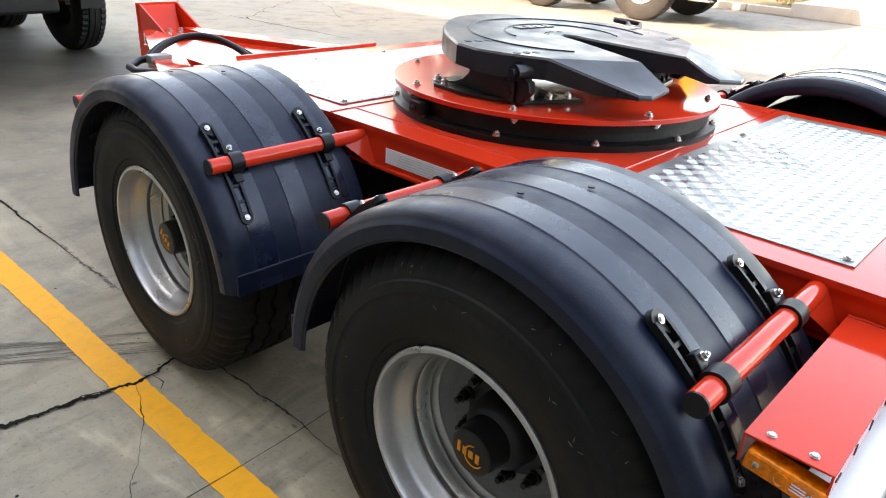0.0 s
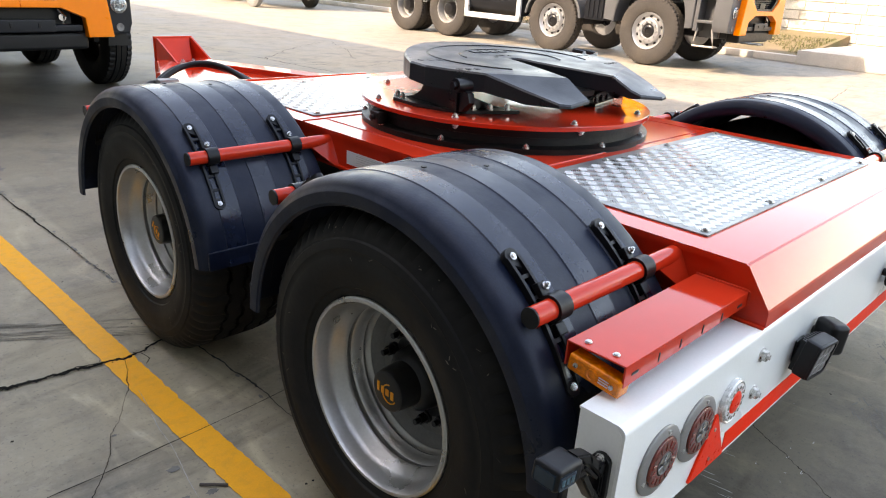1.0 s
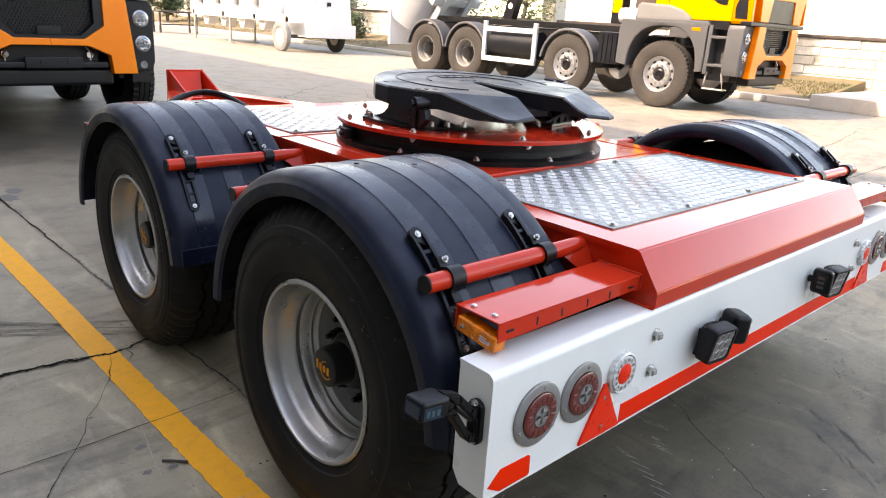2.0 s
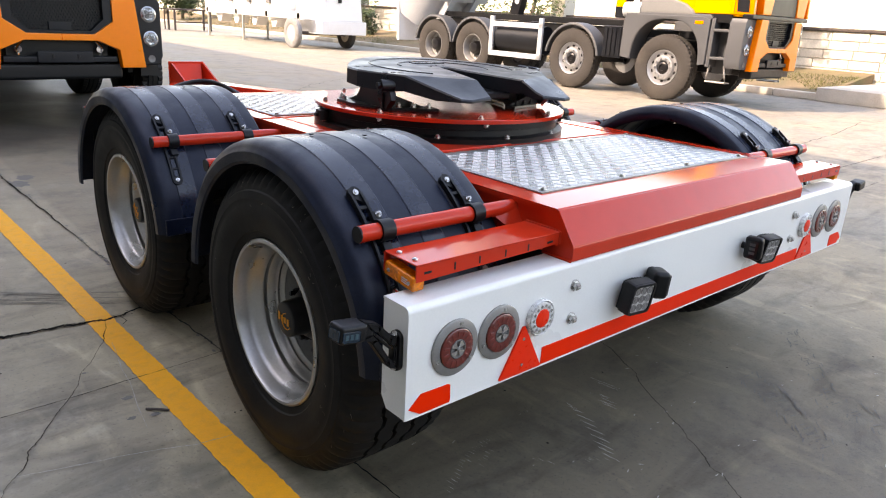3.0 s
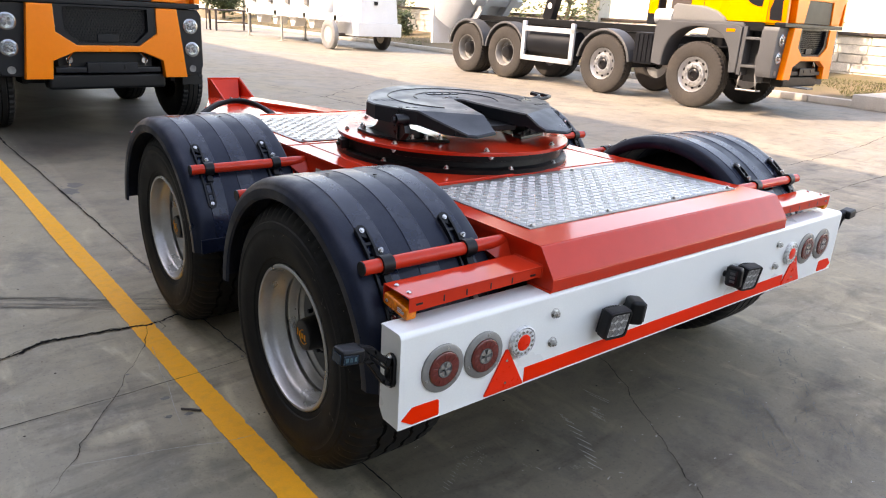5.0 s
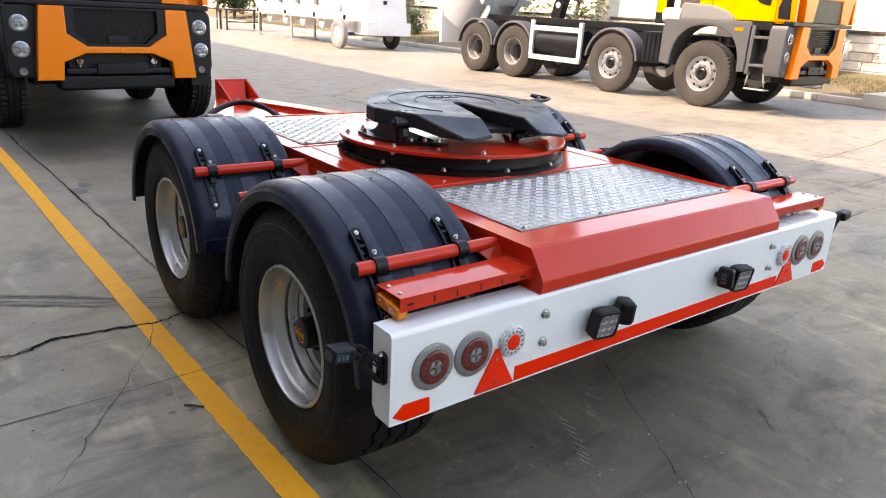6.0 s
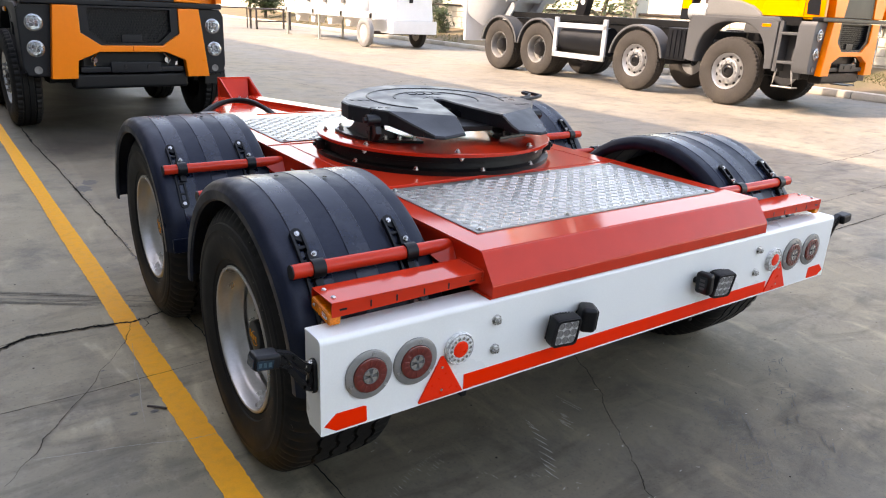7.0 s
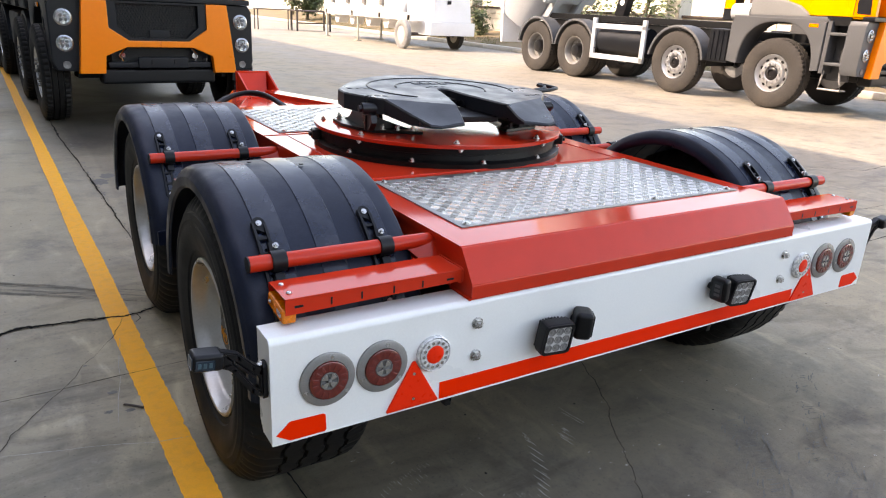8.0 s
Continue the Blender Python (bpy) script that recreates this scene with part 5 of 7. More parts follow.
    # brand mark on the cap as plain orange shapes: four short bars inside a swoosh
    for q, (yy, zz, hw, hh) in enumerate(((0.030, 0.004, 0.004, 0.013), (0.014, 0.000, 0.005, 0.010), (-0.003, -0.001, 0.006, 0.009), (-0.021, -0.003, 0.005, 0.011))):
        prism(b, [(yy - hw, zz - hh), (yy + hw, zz - hh), (yy + hw, zz + hh), (yy - hw, zz + hh)], -0.1420, -0.1402, "x")
    pts = [(-0.1412, -0.011 + 0.025 * math.cos(radians(a)), -0.002 + 0.025 * math.sin(radians(a))) for a in range(-150, 100, 14)]
    tube(b, pts, 0.0017, 6)
    part("mark", b, LOGO, hub, "orange printed mark")
    for q in range(10):
        a = 2 * math.pi * (q + 0.3) / 10
        c = Vector((-0.008, 0.122 * math.cos(a), 0.122 * math.sin(a)))
        b = B()
        rod(b, c, c + Vector((-0.010, 0, 0)), 0.018, 14)
        rod(b, c + Vector((-0.010, 0, 0)), c + Vector((-0.030, 0, 0)), 0.0135, 6)
        rod(b, c + Vector((-0.030, 0, 0)), c + Vector((-0.046, 0, 0)), 0.008, 8)
        part("wheel_nut", b, BLACK_PAINT, w)
    return w


wheel = trailer_wheel()
WX = 1.046
wheel.matrix_basis = pose(-WX, AXLES[0], HUB_Z)
copy_thing(wheel, pose(-WX + 0.028, AXLES[1] + 0.028, HUB_Z, 31))
copy_thing(wheel, pose(WX, AXLES[0], HUB_Z, 0, 0, 180))
copy_thing(wheel, pose(WX, AXLES[1], HUB_Z, 17, 0, 180))
for y in AXLES:
    b = B()
    rod(b, (-0.98, y, HUB_Z), (0.98, y, HUB_Z), 0.065, 20)
    box(b, (-0.62, y - 0.06, HUB_Z - 0.03), (-0.50, y + 0.06, 0.60), 0.01)
    box(b, (0.50, y - 0.06, HUB_Z - 0.03), (0.62, y + 0.06, 0.60), 0.01)
    part("axle", b, BLACK_PAINT, trailer)


# fenders: half-round plastic shells with stepped bands and a rolled outer lip
def fender():
    f = thing("fender", pose(0, 0, 0), "black plastic mudguard with raised bands over the wheel", "mudguard", "mudguards")
    R = 0.536
    WIDE = 1.045
    # across the width, outer side first: (x, radius)
    out = [(-0.211, R - 0.066), (-0.2145, R - 0.064), (-0.2160, R - 0.056), (-0.2160, R - 0.036), (-0.2135, R - 0.0315), (-0.2105, R - 0.0285), (-0.2075, R - 0.022), (-0.201, R - 0.0125), (-0.191, R - 0.0055), (-0.178, R - 0.0015), (-0.160, R)]
    lvl = 0.0
    for x in (-0.130, -0.058, 0.014, 0.086, 0.158, 0.230):
        out += [(x - 0.0015, R + lvl)]
        lvl = 0.0022 if lvl == 0 else 0.0
        out += [(x + 0.0015, R + lvl)]
    out += [(0.268, R + lvl), (0.279, R - 0.003), (0.287, R - 0.011), (0.2905, R - 0.022), (0.2935, R - 0.027), (0.2950, R - 0.034), (0.2950, R - 0.052), (0.2925, R - 0.058)]
    inn_ = [(x + (0.005 if x < -0.2 else -0.005 if x > 0.284 else 0), r - 0.005) for x, r in reversed(out)]
    sec = out + inn_
    b = B()
    n = 64
    rings = []
    for i in range(n + 1):
        a = radians(4 + 170 * i / n)
        rings.append([b.verts.new((x, r * WIDE * math.cos(a), r * math.sin(a))) for x, r in sec])
    k = len(sec)
    for r0, r1 in zip(rings, rings[1:]):
        for q in range(k):
            fc = b.faces.new((r0[q], r0[(q + 1) % k], r1[(q + 1) % k], r1[q]))
            # raised bands are smoother than the grained ones between them
            if q < len(out) - 1 and out[q][1] > R + 0.001 and out[q + 1][1] > R + 0.001:
                fc.material_index = 1
    b.faces.new(rings[0])
    b.faces.new(rings[-1])
    part("shell", b, (PLASTIC, PLASTIC_SMOOTH), f, smooth=28)
    # thick strips at the two ends
    for sgn in (1, -1):
        b = B()
        zc = 0.083 if sgn < 0 else 0.068
        box(b, (-0.196, -0.005, -0.031), (0.292, 0.005, 0.031), 0.004, pose(0, sgn * (R * WIDE - 0.009), zc))
        part("end_strip", b, PLASTIC, f)
    for x, a in ((-0.04, 88), (0.10, 95)):
        b = B()
        c = Vector((x, (R + 0.004) * math.cos(radians(a)), (R + 0.004) * math.sin(radians(a))))
        rod(b, c, c + Vector((0, 0, 0.003)), 0.007, 10)
        part("stud", b, BLACK, f)
    for sgn in (-1, 1):
        ra = radians(40.4)
        ry, rz = sgn * 0.430, 0.384
        b = B()
        rod(b, (-0.182, ry, rz), (0.346, ry, rz), 0.0210, 24)
        bar = part("support_bar", b, RED, f, "red tubular support bar")
        b = B()
        rod(b, (-0.186, ry, rz), (-0.181, ry, rz), 0.0206, 24)
        part("end_plug", b, BLACK, bar, "black plastic end plug")
        # two triangular webs that spread from under the bar to the beam
        for lean in (-1, 1):
            b = B()
            web = [Vector((0.262, ry + lean * 0.008, rz - 0.016)), Vector((0.3455, ry + lean * 0.019, rz + 0.004)), Vector((0.3455, ry + lean * 0.070, rz - 0.095))]
            nv = (web[1] - web[0]).cross(web[2] - web[0]).normalized() * 0.0025
            va, vb = [b.verts.new(p + nv) for p in web], [b.verts.new(p - nv) for p in web]
            b.faces.new(va)
            b.faces.new(vb[::-1])
            for q in range(3):
                b.faces.new((va[q], vb[q], vb[(q + 1) % 3], va[(q + 1) % 3]))
            part("gusset", b, RED, bar)
        for x in (-0.107, 0.195):
            d = Vector((0, sgn * math.cos(ra), math.sin(ra)))
            tdir = Vector((0, -sgn * math.sin(ra), math.cos(ra)))
            mid = Vector((x - 0.015, 0, 0)) + d * (R + 0.012)
            basis = Matrix((Vector((1, 0, 0)), tdir, d)).transposed().to_4x4()
            m = Matrix.Translation(mid) @ basis
            # slotted strap that follows the shell's curve
            strap = B()
            arcs = [i / 10 for i in range(-10, 11)]
            for u0, u1, w0, w1, hh in ((-0.135, 0.135, -0.0185, -0.0115, 0.015), (-0.135, 0.135, 0.0115, 0.0185, 0.015)):
                rows_ = []
                for u in arcs:
                    t_ = u * 0.135
                    sag = -(t_ * t_) / (2 * R)
                    rows_.append([strap.verts.new(m @ Vector((w, t_, sag + h))) for w, h in ((w0, 0.0), (w1, 0.0), (w1, hh), (w0, hh))])
                for r0, r1 in zip(rows_, rows_[1:]):
                    for q in range(4):
                        strap.faces.new((r0[q], r0[(q + 1) % 4], r1[(q + 1) % 4], r1[q]))
                strap.faces.new(rows_[0])
                strap.faces.new(rows_[-1])
            for t_ in (-0.135, -0.09, -0.045, 0.045, 0.09, 0.135):
                sag = -(t_ * t_) / (2 * R)
                if abs(t_) > 0.13:
                    rod(strap, m @ Vector((0, t_, sag - 0.001)), m @ Vector((0, t_, sag + 0.012)), 0.0185, 18)
                    # three-cornered web where the rails meet the eye
                    e_ = -0.026 if t_ > 0 else 0.026
                    prism(strap, [(-0.017, 0.0), (0.022, e_ * 0.9), (0.012, e_ * 0.2)], 0.0, 0.013, "z", m=m @ Matrix.Translation((0, t_ + e_ * 0.4, sag)))
                else:
                    box(strap, (-0.013, t_ - 0.004, sag), (0.013, t_ + 0.004, sag + 0.011), 0, m)
            st = part("strap", strap, BLACK, f, "black slotted plastic strap")
            for t_ in (-0.135, 0.135):
                b = B()
                sag = -(t_ * t_) / (2 * R)
                rod(b, m @ Vector((0, t_, sag + 0.011)), m @ Vector((0, t_, sag + 0.016)), 0.0080, 14)
                rod(b, m @ Vector((0, t_, sag + 0.016)), m @ Vector((0, t_, sag + 0.0185)), 0.0048, 6)
                part("strap_bolt", b, ZINC, st)
            b = B()
            lathe(b, [(-0.019, 0.0214), (-0.019, 0.0275), (0.019, 0.0275), (0.019, 0.0214)], (x, ry, rz), "x", 28, closed=True)
            box(b, (-0.012, 0.026, -0.024), (0.012, 0.056, -0.007), 0.003, Matrix.Translation((x, ry, rz)) @ basis)
            box(b, (-0.013, -0.054, -0.024), (0.013, -0.028, -0.008), 0.003, Matrix.Translation((x, ry, rz)) @ basis)
            cl = part("clamp", b, BLACK, f, "black plastic bar clamp")
            b = B()
            mm = Matrix.Translation((x, ry, rz)) @ basis
            hexbolt(b, mm @ Vector((0.006, 0.044, -0.007)), mm.to_3x3() @ Vector((0, 0.2, 1)), 0.0060, 0.007)
            part("clamp_bolt", b, ZINC, cl)
    return f


fd = fender()
FX = 1.040
fd.matrix_basis = pose(-FX, AXLES[0], 0.472)
copy_thing(fd, pose(-FX, AXLES[1] + 0.005, 0.464))
copy_thing(fd, pose(FX, AXLES[0], 0.485, 0, 0, 180))
copy_thing(fd, pose(FX, AXLES[1], 0.470, 0, 0, 180))


# ---- unseen hall beside the yard, added so that its shadow lies over the trailer ----
bm = B()
HX, HH = -5.0, 10.55
box(bm, (HX - 0.3, -60, 0), (HX, 48, HH))
for i in range(0, 108):
    box(bm, (HX, -60 + i, 0.3), (HX + 0.03, -60 + i + 0.5, HH - 0.2))
tagged(part("wall_west", bm, CLADDING, smooth=0), "dark ribbed sheet wall of an unseen tall hall", "wall", kind="structure")
bm = B()
box(bm, (-30, -60, HH), (HX + 0.25, 48, HH + 0.35))
tagged(part("hall_roof", bm, HALL_ROOF, smooth=0), "grey sheet roof of the unseen hall", "roof", kind="structure")


# unseen wall added behind the camera to hold back low southern sky light
bm = B()
box(bm, (-5.0, -20.3, 0), (30, -20, 4.2))
for i in range(0, 35):
    box(bm, (-5 + i, -20, 0.3), (-4.5 + i, -19.97, 4.0))
tagged(part("unseen_wall_south", bm, CLADDING, smooth=0), "unseen ribbed sheet wall added to block the low southern sky", "wall", kind="structure")


# ---- trucks: nose to -y, origin on the ground under the middle of the nose ----
def truck_wheel(parent, x, y, front, side, dusty):
    """side -1: outer face to -x. Front wheels have a convex polished rim, rear ones a deep one."""
    w = new("wheel")
    w.parent = parent
    w.matrix_basis = pose(x, y, 0.54, 0, 0, 0 if side < 0 else 180)
    w["label"] = "dusty brown truck wheel with a steel rim" if dusty else "black truck wheel with a bright rim"
    b = B()
    sidew = [(-0.10, 0.285), (-0.128, 0.30), (-0.142, 0.33), (-0.150, 0.40), (-0.144, 0.46), (-0.136, 0.505), (-0.118, 0.532)]
    tr = [(-0.07, 0.54), (-0.065, 0.525), (-0.055, 0.525), (-0.05, 0.54), (-0.005, 0.54), (-0.002, 0.526), (0.002, 0.526), (0.005, 0.54), (0.05, 0.54), (0.055, 0.525), (0.065, 0.525), (0.07, 0.54)]
    pf = sidew + tr + [(-a, r) for a, r in reversed(sidew)]
    k0 = len(sidew)
    lathe(b, pf, (0, 0, 0), "x", 150, closed=True, wobble=lambda i, k: (-0.013 if i % 3 == 0 else 0) if k in (k0 - 2, k0 - 1, k0, len(pf) - k0, len(pf) - k0 - 1, len(pf) - k0 + 1) else 0)
    part("tyre", b, DUSTY_TYRE if dusty else TYRE, w, smooth=30)
    b = B()
    if front:
        lathe(b, [(-0.118, 0.290), (-0.126, 0.285), (-0.116, 0.272), (-0.085, 0.262), (-0.060, 0.240), (-0.062, 0.205), (-0.110, 0.185), (-0.116, 0.170), (-0.116, 0.120), (-0.105, 0.110), (-0.09, 0.11), (0.02, 0.11), (0.02, 0.29)], (0, 0, 0), "x", 48, closed=True)
    else:
        lathe(b, [(-0.118, 0.290), (-0.126, 0.285), (-0.118, 0.270), (-0.075, 0.262), (-0.055, 0.245), (0.03, 0.235), (0.045, 0.20), (0.045, 0.11), (0.08, 0.11), (0.08, 0.29)], (0, 0, 0), "x", 48, closed=True)
    rimp = part("rim", b, CHROME if not dusty else SILVER if front else DUSTY_RIM, w, smooth=35)
    b = B()
    if front:
        lathe(b, [(-0.09, 0.112), (-0.112, 0.095), (-0.125, 0.075), (-0.128, 0.05), (-0.110, 0.045), (-0.109, 0.001)], (0, 0, 0), "x", 24)
    else:
        lathe(b, [(0.05, 0.15), (-0.02, 0.14), (-0.09, 0.11), (-0.10, 0.07), (-0.101, 0.001)], (0, 0, 0), "x", 24)
    part("hub", b, BLACK_PAINT, w, "dark wheel hub")
    if front:
        vent = None
        for q in range(10):
            if vent is None:
                b = B()
                lathe(b, [(0.004, 0.030), (-0.003, 0.030), (-0.0035, 0.026), (0.001, 0.022), (0.001, 0.001)], (0, 0, 0), "x", 14)
                vent = part("vent_hole", b, GRILLE, rimp, "dark vent hole in the rim")
                vd = vent.data
            else:
                vent = new("vent_hole", vd)
                vent.parent = rimp
            a = 2 * math.pi * (q + 0.5) / 10
            vent.matrix_basis = Matrix.Rotation(a, 4, "X") @ Matrix.Translation((-0.0635, 0.2225, 0)) @ Matrix.Rotation(radians(3), 4, "Z") @ Matrix.Diagonal((1, 0.62, 1.0, 1))
    for q in range(10):
        a = 2 * math.pi * q / 10
        c = Vector((-0.116, 0.148 * math.cos(a), 0.148 * math.sin(a))) if front else Vector((0.04, 0.17 * math.cos(a), 0.17 * math.sin(a)))
        if q == 0:
            b = B()
            rod(b, (0, 0, 0), (-0.03, 0, 0), 0.015, 6)
            nut = part("wheel_nut", b, SILVER if dusty else DISC_GREY, w)
        else:
            nut = new("wheel_nut", nut.data)
            nut.parent = w
        nut.matrix_basis = Matrix.Translation(c)
    if front:
        for q in range(10):
            a = 2 * math.pi * (q + 0.5) / 10
            c = Vector((-0.0615, 0.223 * math.cos(a), 0.223 * math.sin(a)))
            b = B()
            rod(b, c, c + Vector((-0.0015, 0, 0)), 0.021, 12)
            part("hand_hole", b, BLACK, rimp)
    return w


def cab(parent, paint, side_paint, plastic, low, ay=1.40):
    """The cab with its nose: grille, lamps, pillars, screen, doors, wheel arches and steps."""
    # lower coloured panel with the bar under the grille
    b = B()
    for s in (-1, 1):
        col = [(0.0, 0.955), (0.33, 0.955), (0.53, 1.09), (0.53, 1.37), (0.775, 1.37), (0.86, 0.60), (0.60, 0.60), (0.58, 0.79), (0.36, 0.885), (0.0, 0.885)]
        col = [(s * x, z) for x, z in col]
        prism(b, col if s > 0 else col[::-1], 0.0, 0.10, "y", bevel=0.012)
    bmesh.ops.remove_doubles(b, verts=b.verts, dist=0.0005)
    part("front_panel", b, paint, parent, "glossy orange lower front panel")
    # grille: recessed mesh in a black frame
    b = B()
    frame_prism(b, [(-0.529, 1.37), (0.529, 1.37), (0.529, 1.09), (0.328, 0.957), (-0.328, 0.957), (-0.529, 1.09)], [(-0.44, 1.35), (0.44, 1.35), (0.44, 1.11), (0.30, 0.985), (-0.30, 0.985), (-0.44, 1.11)], 0.025, 0.12, "y")
    part("grille_frame", b, TRUCK_DARK, parent)
    b = B()
    box(b, (-0.47, 0.115, 0.96), (0.47, 0.13, 1.37))
    back = part("grille_back", b, GRILLE, parent)
    b = B()
    cell = 0.034
    for j in range(int(0.37 / (cell * 0.87))):
        for i in range(-14, 15):
            x = (i + (0.5 if j % 2 else 0)) * cell
            z = 0.997 + j * cell * 0.87
            lim = 0.30 + (z - 0.985) * 1.1 if z < 1.11 else 0.44
            if abs(x) > lim - 0.01:
                continue
            ring_o = [(x + 0.0196 * math.sin(math.pi * q / 3), z + 0.0196 * math.cos(math.pi * q / 3)) for q in range(6)]
            ring_i = [(x + 0.0142 * math.sin(math.pi * q / 3), z + 0.0142 * math.cos(math.pi * q / 3)) for q in range(6)]
            frame_prism(b, ring_o, ring_i, 0.075, 0.09, "y")
    part("grille_mesh", b, TRUCK_DARK, parent, "black honeycomb grille mesh")["kind"] = "stuff"
    b = B()
    box(b, (-0.10, 0.06, 0.985), (0.12, 0.10, 1.07), 0.006)
    part("sensor_cover", b, TRUCK_DARK, parent)
    # dark band, upper coloured columns, black centre and the screen
    b = B()
    box(b, (-1.06, 0.03, 1.375), (1.06, 0.20, 1.435), 0.01)
    part("band", b, TRUCK_DARK, parent)
    b = B()
    for s in (-1, 1):
        u = [(s * 0.50, 1.44), (s * 0.80, 1.44), (s * 0.88, 1.93), (s * 0.42, 1.93)]
        prism(b, u if s > 0 else u[::-1], 0.0, 0.12, "y", bevel=0.012)
    prism(b, [(-0.9, 1.78), (0.9, 1.78), (0.92, 1.95), (-0.92, 1.95)], 0.004, 0.12, "y", bevel=0.01)
    part("bonnet", b, paint, parent, "glossy orange upper front panel")
    b = B()
    prism(b, [(-0.50, 1.44), (0.50, 1.44), (0.43, 1.78), (-0.43, 1.78)], 0.02, 0.12, "y", bevel=0.01)
    part("upper_grille", b, TRUCK_DARK, parent)
    b = B()
    lathe(b, [(-0.012, 0.001), (-0.010, 0.08), (0.0, 0.09), (0.004, 0.09)], (0, 0, 0), "y", 28)
    for v in b.verts:
        v.co = Vector((v.co.x * 1.0, v.co.y + 0.004, v.co.z * 0.5 + 1.865))
    part("badge", b, CHROME, parent, "bright oval badge")
    b = B()
    prism(b, [(0.06, 1.95), (0.30, 2.80), (1.70, 2.85), (1.70, 1.40), (0.15, 1.40), (0.15, 1.95)], -1.06, 1.06, "x")
    bmesh.ops.bevel(b, geom=[e for e in b.edges], offset=0.03, segments=2, affect="EDGES")
    part("cab_shell", b, side_paint, parent)
    b = B()
    d = 0.012
    prism(b, [(-0.98, 2.02), (0.98, 2.02), (0.90, 2.70), (-0.90, 2.70)], 0.0, 0.01, "y")
    for v in b.verts:
        v.co.y = v.co.y + 0.06 + (v.co.z - 1.95) * 0.282 - 0.010
    part("windscreen", b, WINDOW, parent, "dark windscreen glass")
    for x0, x1 in ((-0.75, -0.10), (-0.05, 0.60)):
        b = B()
        tube(b, [(x0, 0.045, 2.00), (x0 + 0.25, 0.055, 2.06), (x1, 0.060, 2.10)], 0.012, 6)
        part("wiper", b, BLACK, parent)
    for s in (-1, 1):
        xx = s * 1.062
        b = B()
        prism(b, [(0.40, 2.08), (1.25, 2.08), (1.25, 2.68), (0.55, 2.68)], min(xx, xx + s * 0.006), max(xx, xx + s * 0.006), "x")
        part("door_window", b, WINDOW, parent, "dark side window")
        b = B()
        prism(b, [(0.45, 1.655), (0.52, 1.66), (0.60, 1.68), (0.67, 1.72), (0.72, 1.79), (0.74, 1.86), (0.74, 1.92), (0.43, 1.92)], min(xx, xx + s * 0.008), max(xx, xx + s * 0.008), "x")
        part("vent_panel", b, TRUCK_DARK, parent, "dark vent panel in the door")
        b = B()
        box(b, (min(xx, xx + s * 0.02), 1.27, 1.80), (max(xx, xx + s * 0.02), 1.38, 1.96), 0.01)
        part("door_handle", b, TRUCK_GREY, parent)
        b = B()
        box(b, (min(xx, xx + s * 0.003), 0.342, 1.45), (max(xx, xx + s * 0.003), 0.350, 2.7))
        part("door_gap", b, BLACK, parent)
        b = B()
        box(b, (min(xx, xx + s * 0.003), 1.44, 1.45), (max(xx, xx + s * 0.003), 1.448, 2.7))
        part("door_gap", b, BLACK, parent)
        # corner quarter panel in colour beside the nose
        b = B()
        prism(b, [(0.03, 1.44), (0.34, 1.44), (0.34, 2.02), (0.055, 2.02)], s * 1.03 - 0.037, s * 1.03 + 0.037, "x", bevel=0.01)
        part("corner_panel", b, paint, parent)
        b = B()
        prism(b, [(0.10, 1.46), (0.29, 1.47), (0.31, 1.62), (0.25, 1.82), (0.16, 1.90), (0.09, 1.90), (0.13, 1.72)], s * 1.070 - 0.004, s * 1.070 + 0.004, "x")
        part("corner_vent", b, TRUCK_DARK, parent)
        # headlamp pod, lamps
        b = B()
        pod = [(s * 0.76, 1.37), (s * 1.06, 1.37), (s * 1.105, 1.30), (s * 1.105, 0.72), (s * 1.06, 0.625), (s * 0.84, 0.615)]
        prism(b, pod if s < 0 else pod[::-1], 0.095, 0.36, "y", bevel=0.02)
        part("lamp_pod", b, low, parent)
        for z, x, r in ((1.18, 0.955, 0.076), (0.915, 0.965, 0.074)):
            b = B()
            prof_h = [(0.034, r), (0.012, r), (0.010, r * 0.93), (0.020, r * 0.86), (0.026, r * 0.66), (0.030, r * 0.44), (0.032, r * 0.22), (0.033, 0.001)]
            lathe(b, prof_h, (s * x, 0.06, z), "y", 16, shift=lambda i, k: 0.007 if 2 < k < 7 and (i + k) % 2 else 0.0)
            for ring_r in (r + 0.012,):
                lathe(b, [(0.036, ring_r), (0.020, ring_r), (0.016, r + 0.002), (0.036, r + 0.002)], (s * x, 0.06, z), "y", 32, closed=True)
            lampo = part("headlamp", b, HEADLAMP, parent, "round clear headlamp", smooth=0)
            b = B()
            lathe(b, [(0.016, r * 0.92), (0.006, r * 0.9), (-0.002, r * 0.5), (-0.004, 0.001)], (s * x, 0.06, z), "y", 28)
            gl = part("lens", b, LENS, lampo, "clear lens")
            gl.visible_shadow = False
            b = B()
            for q in range(4):
                a = math.pi / 4 + q * math.pi / 2
                rod(b, (s * x + 0.4 * r * math.cos(a), 0.082, z + 0.4 * r * math.sin(a)), (s * x + 0.4 * r * math.cos(a), 0.072, z + 0.4 * r * math.sin(a)), r * 0.22, 10)
            part("bulb", b, DISC_GREY, lampo)
        b = B()
        lathe(b, [(0.035, 0.04), (0.024, 0.04), (0.026, 0.03), (0.032, 0.001)], (s * 0.965, 0.06, 0.69), "y", 18)
        part("fog_lamp", b, DISC_GREY, parent)
        # steps behind the pod
        for z in (0.74, 1.16):
            b = B()
            box(b, (min(s * 0.80, s * 1.09), 0.34, z), (max(s * 0.80, s * 1.09), 0.64, z + 0.045), 0.012)
            part("step", b, plastic, parent)
        b = B()
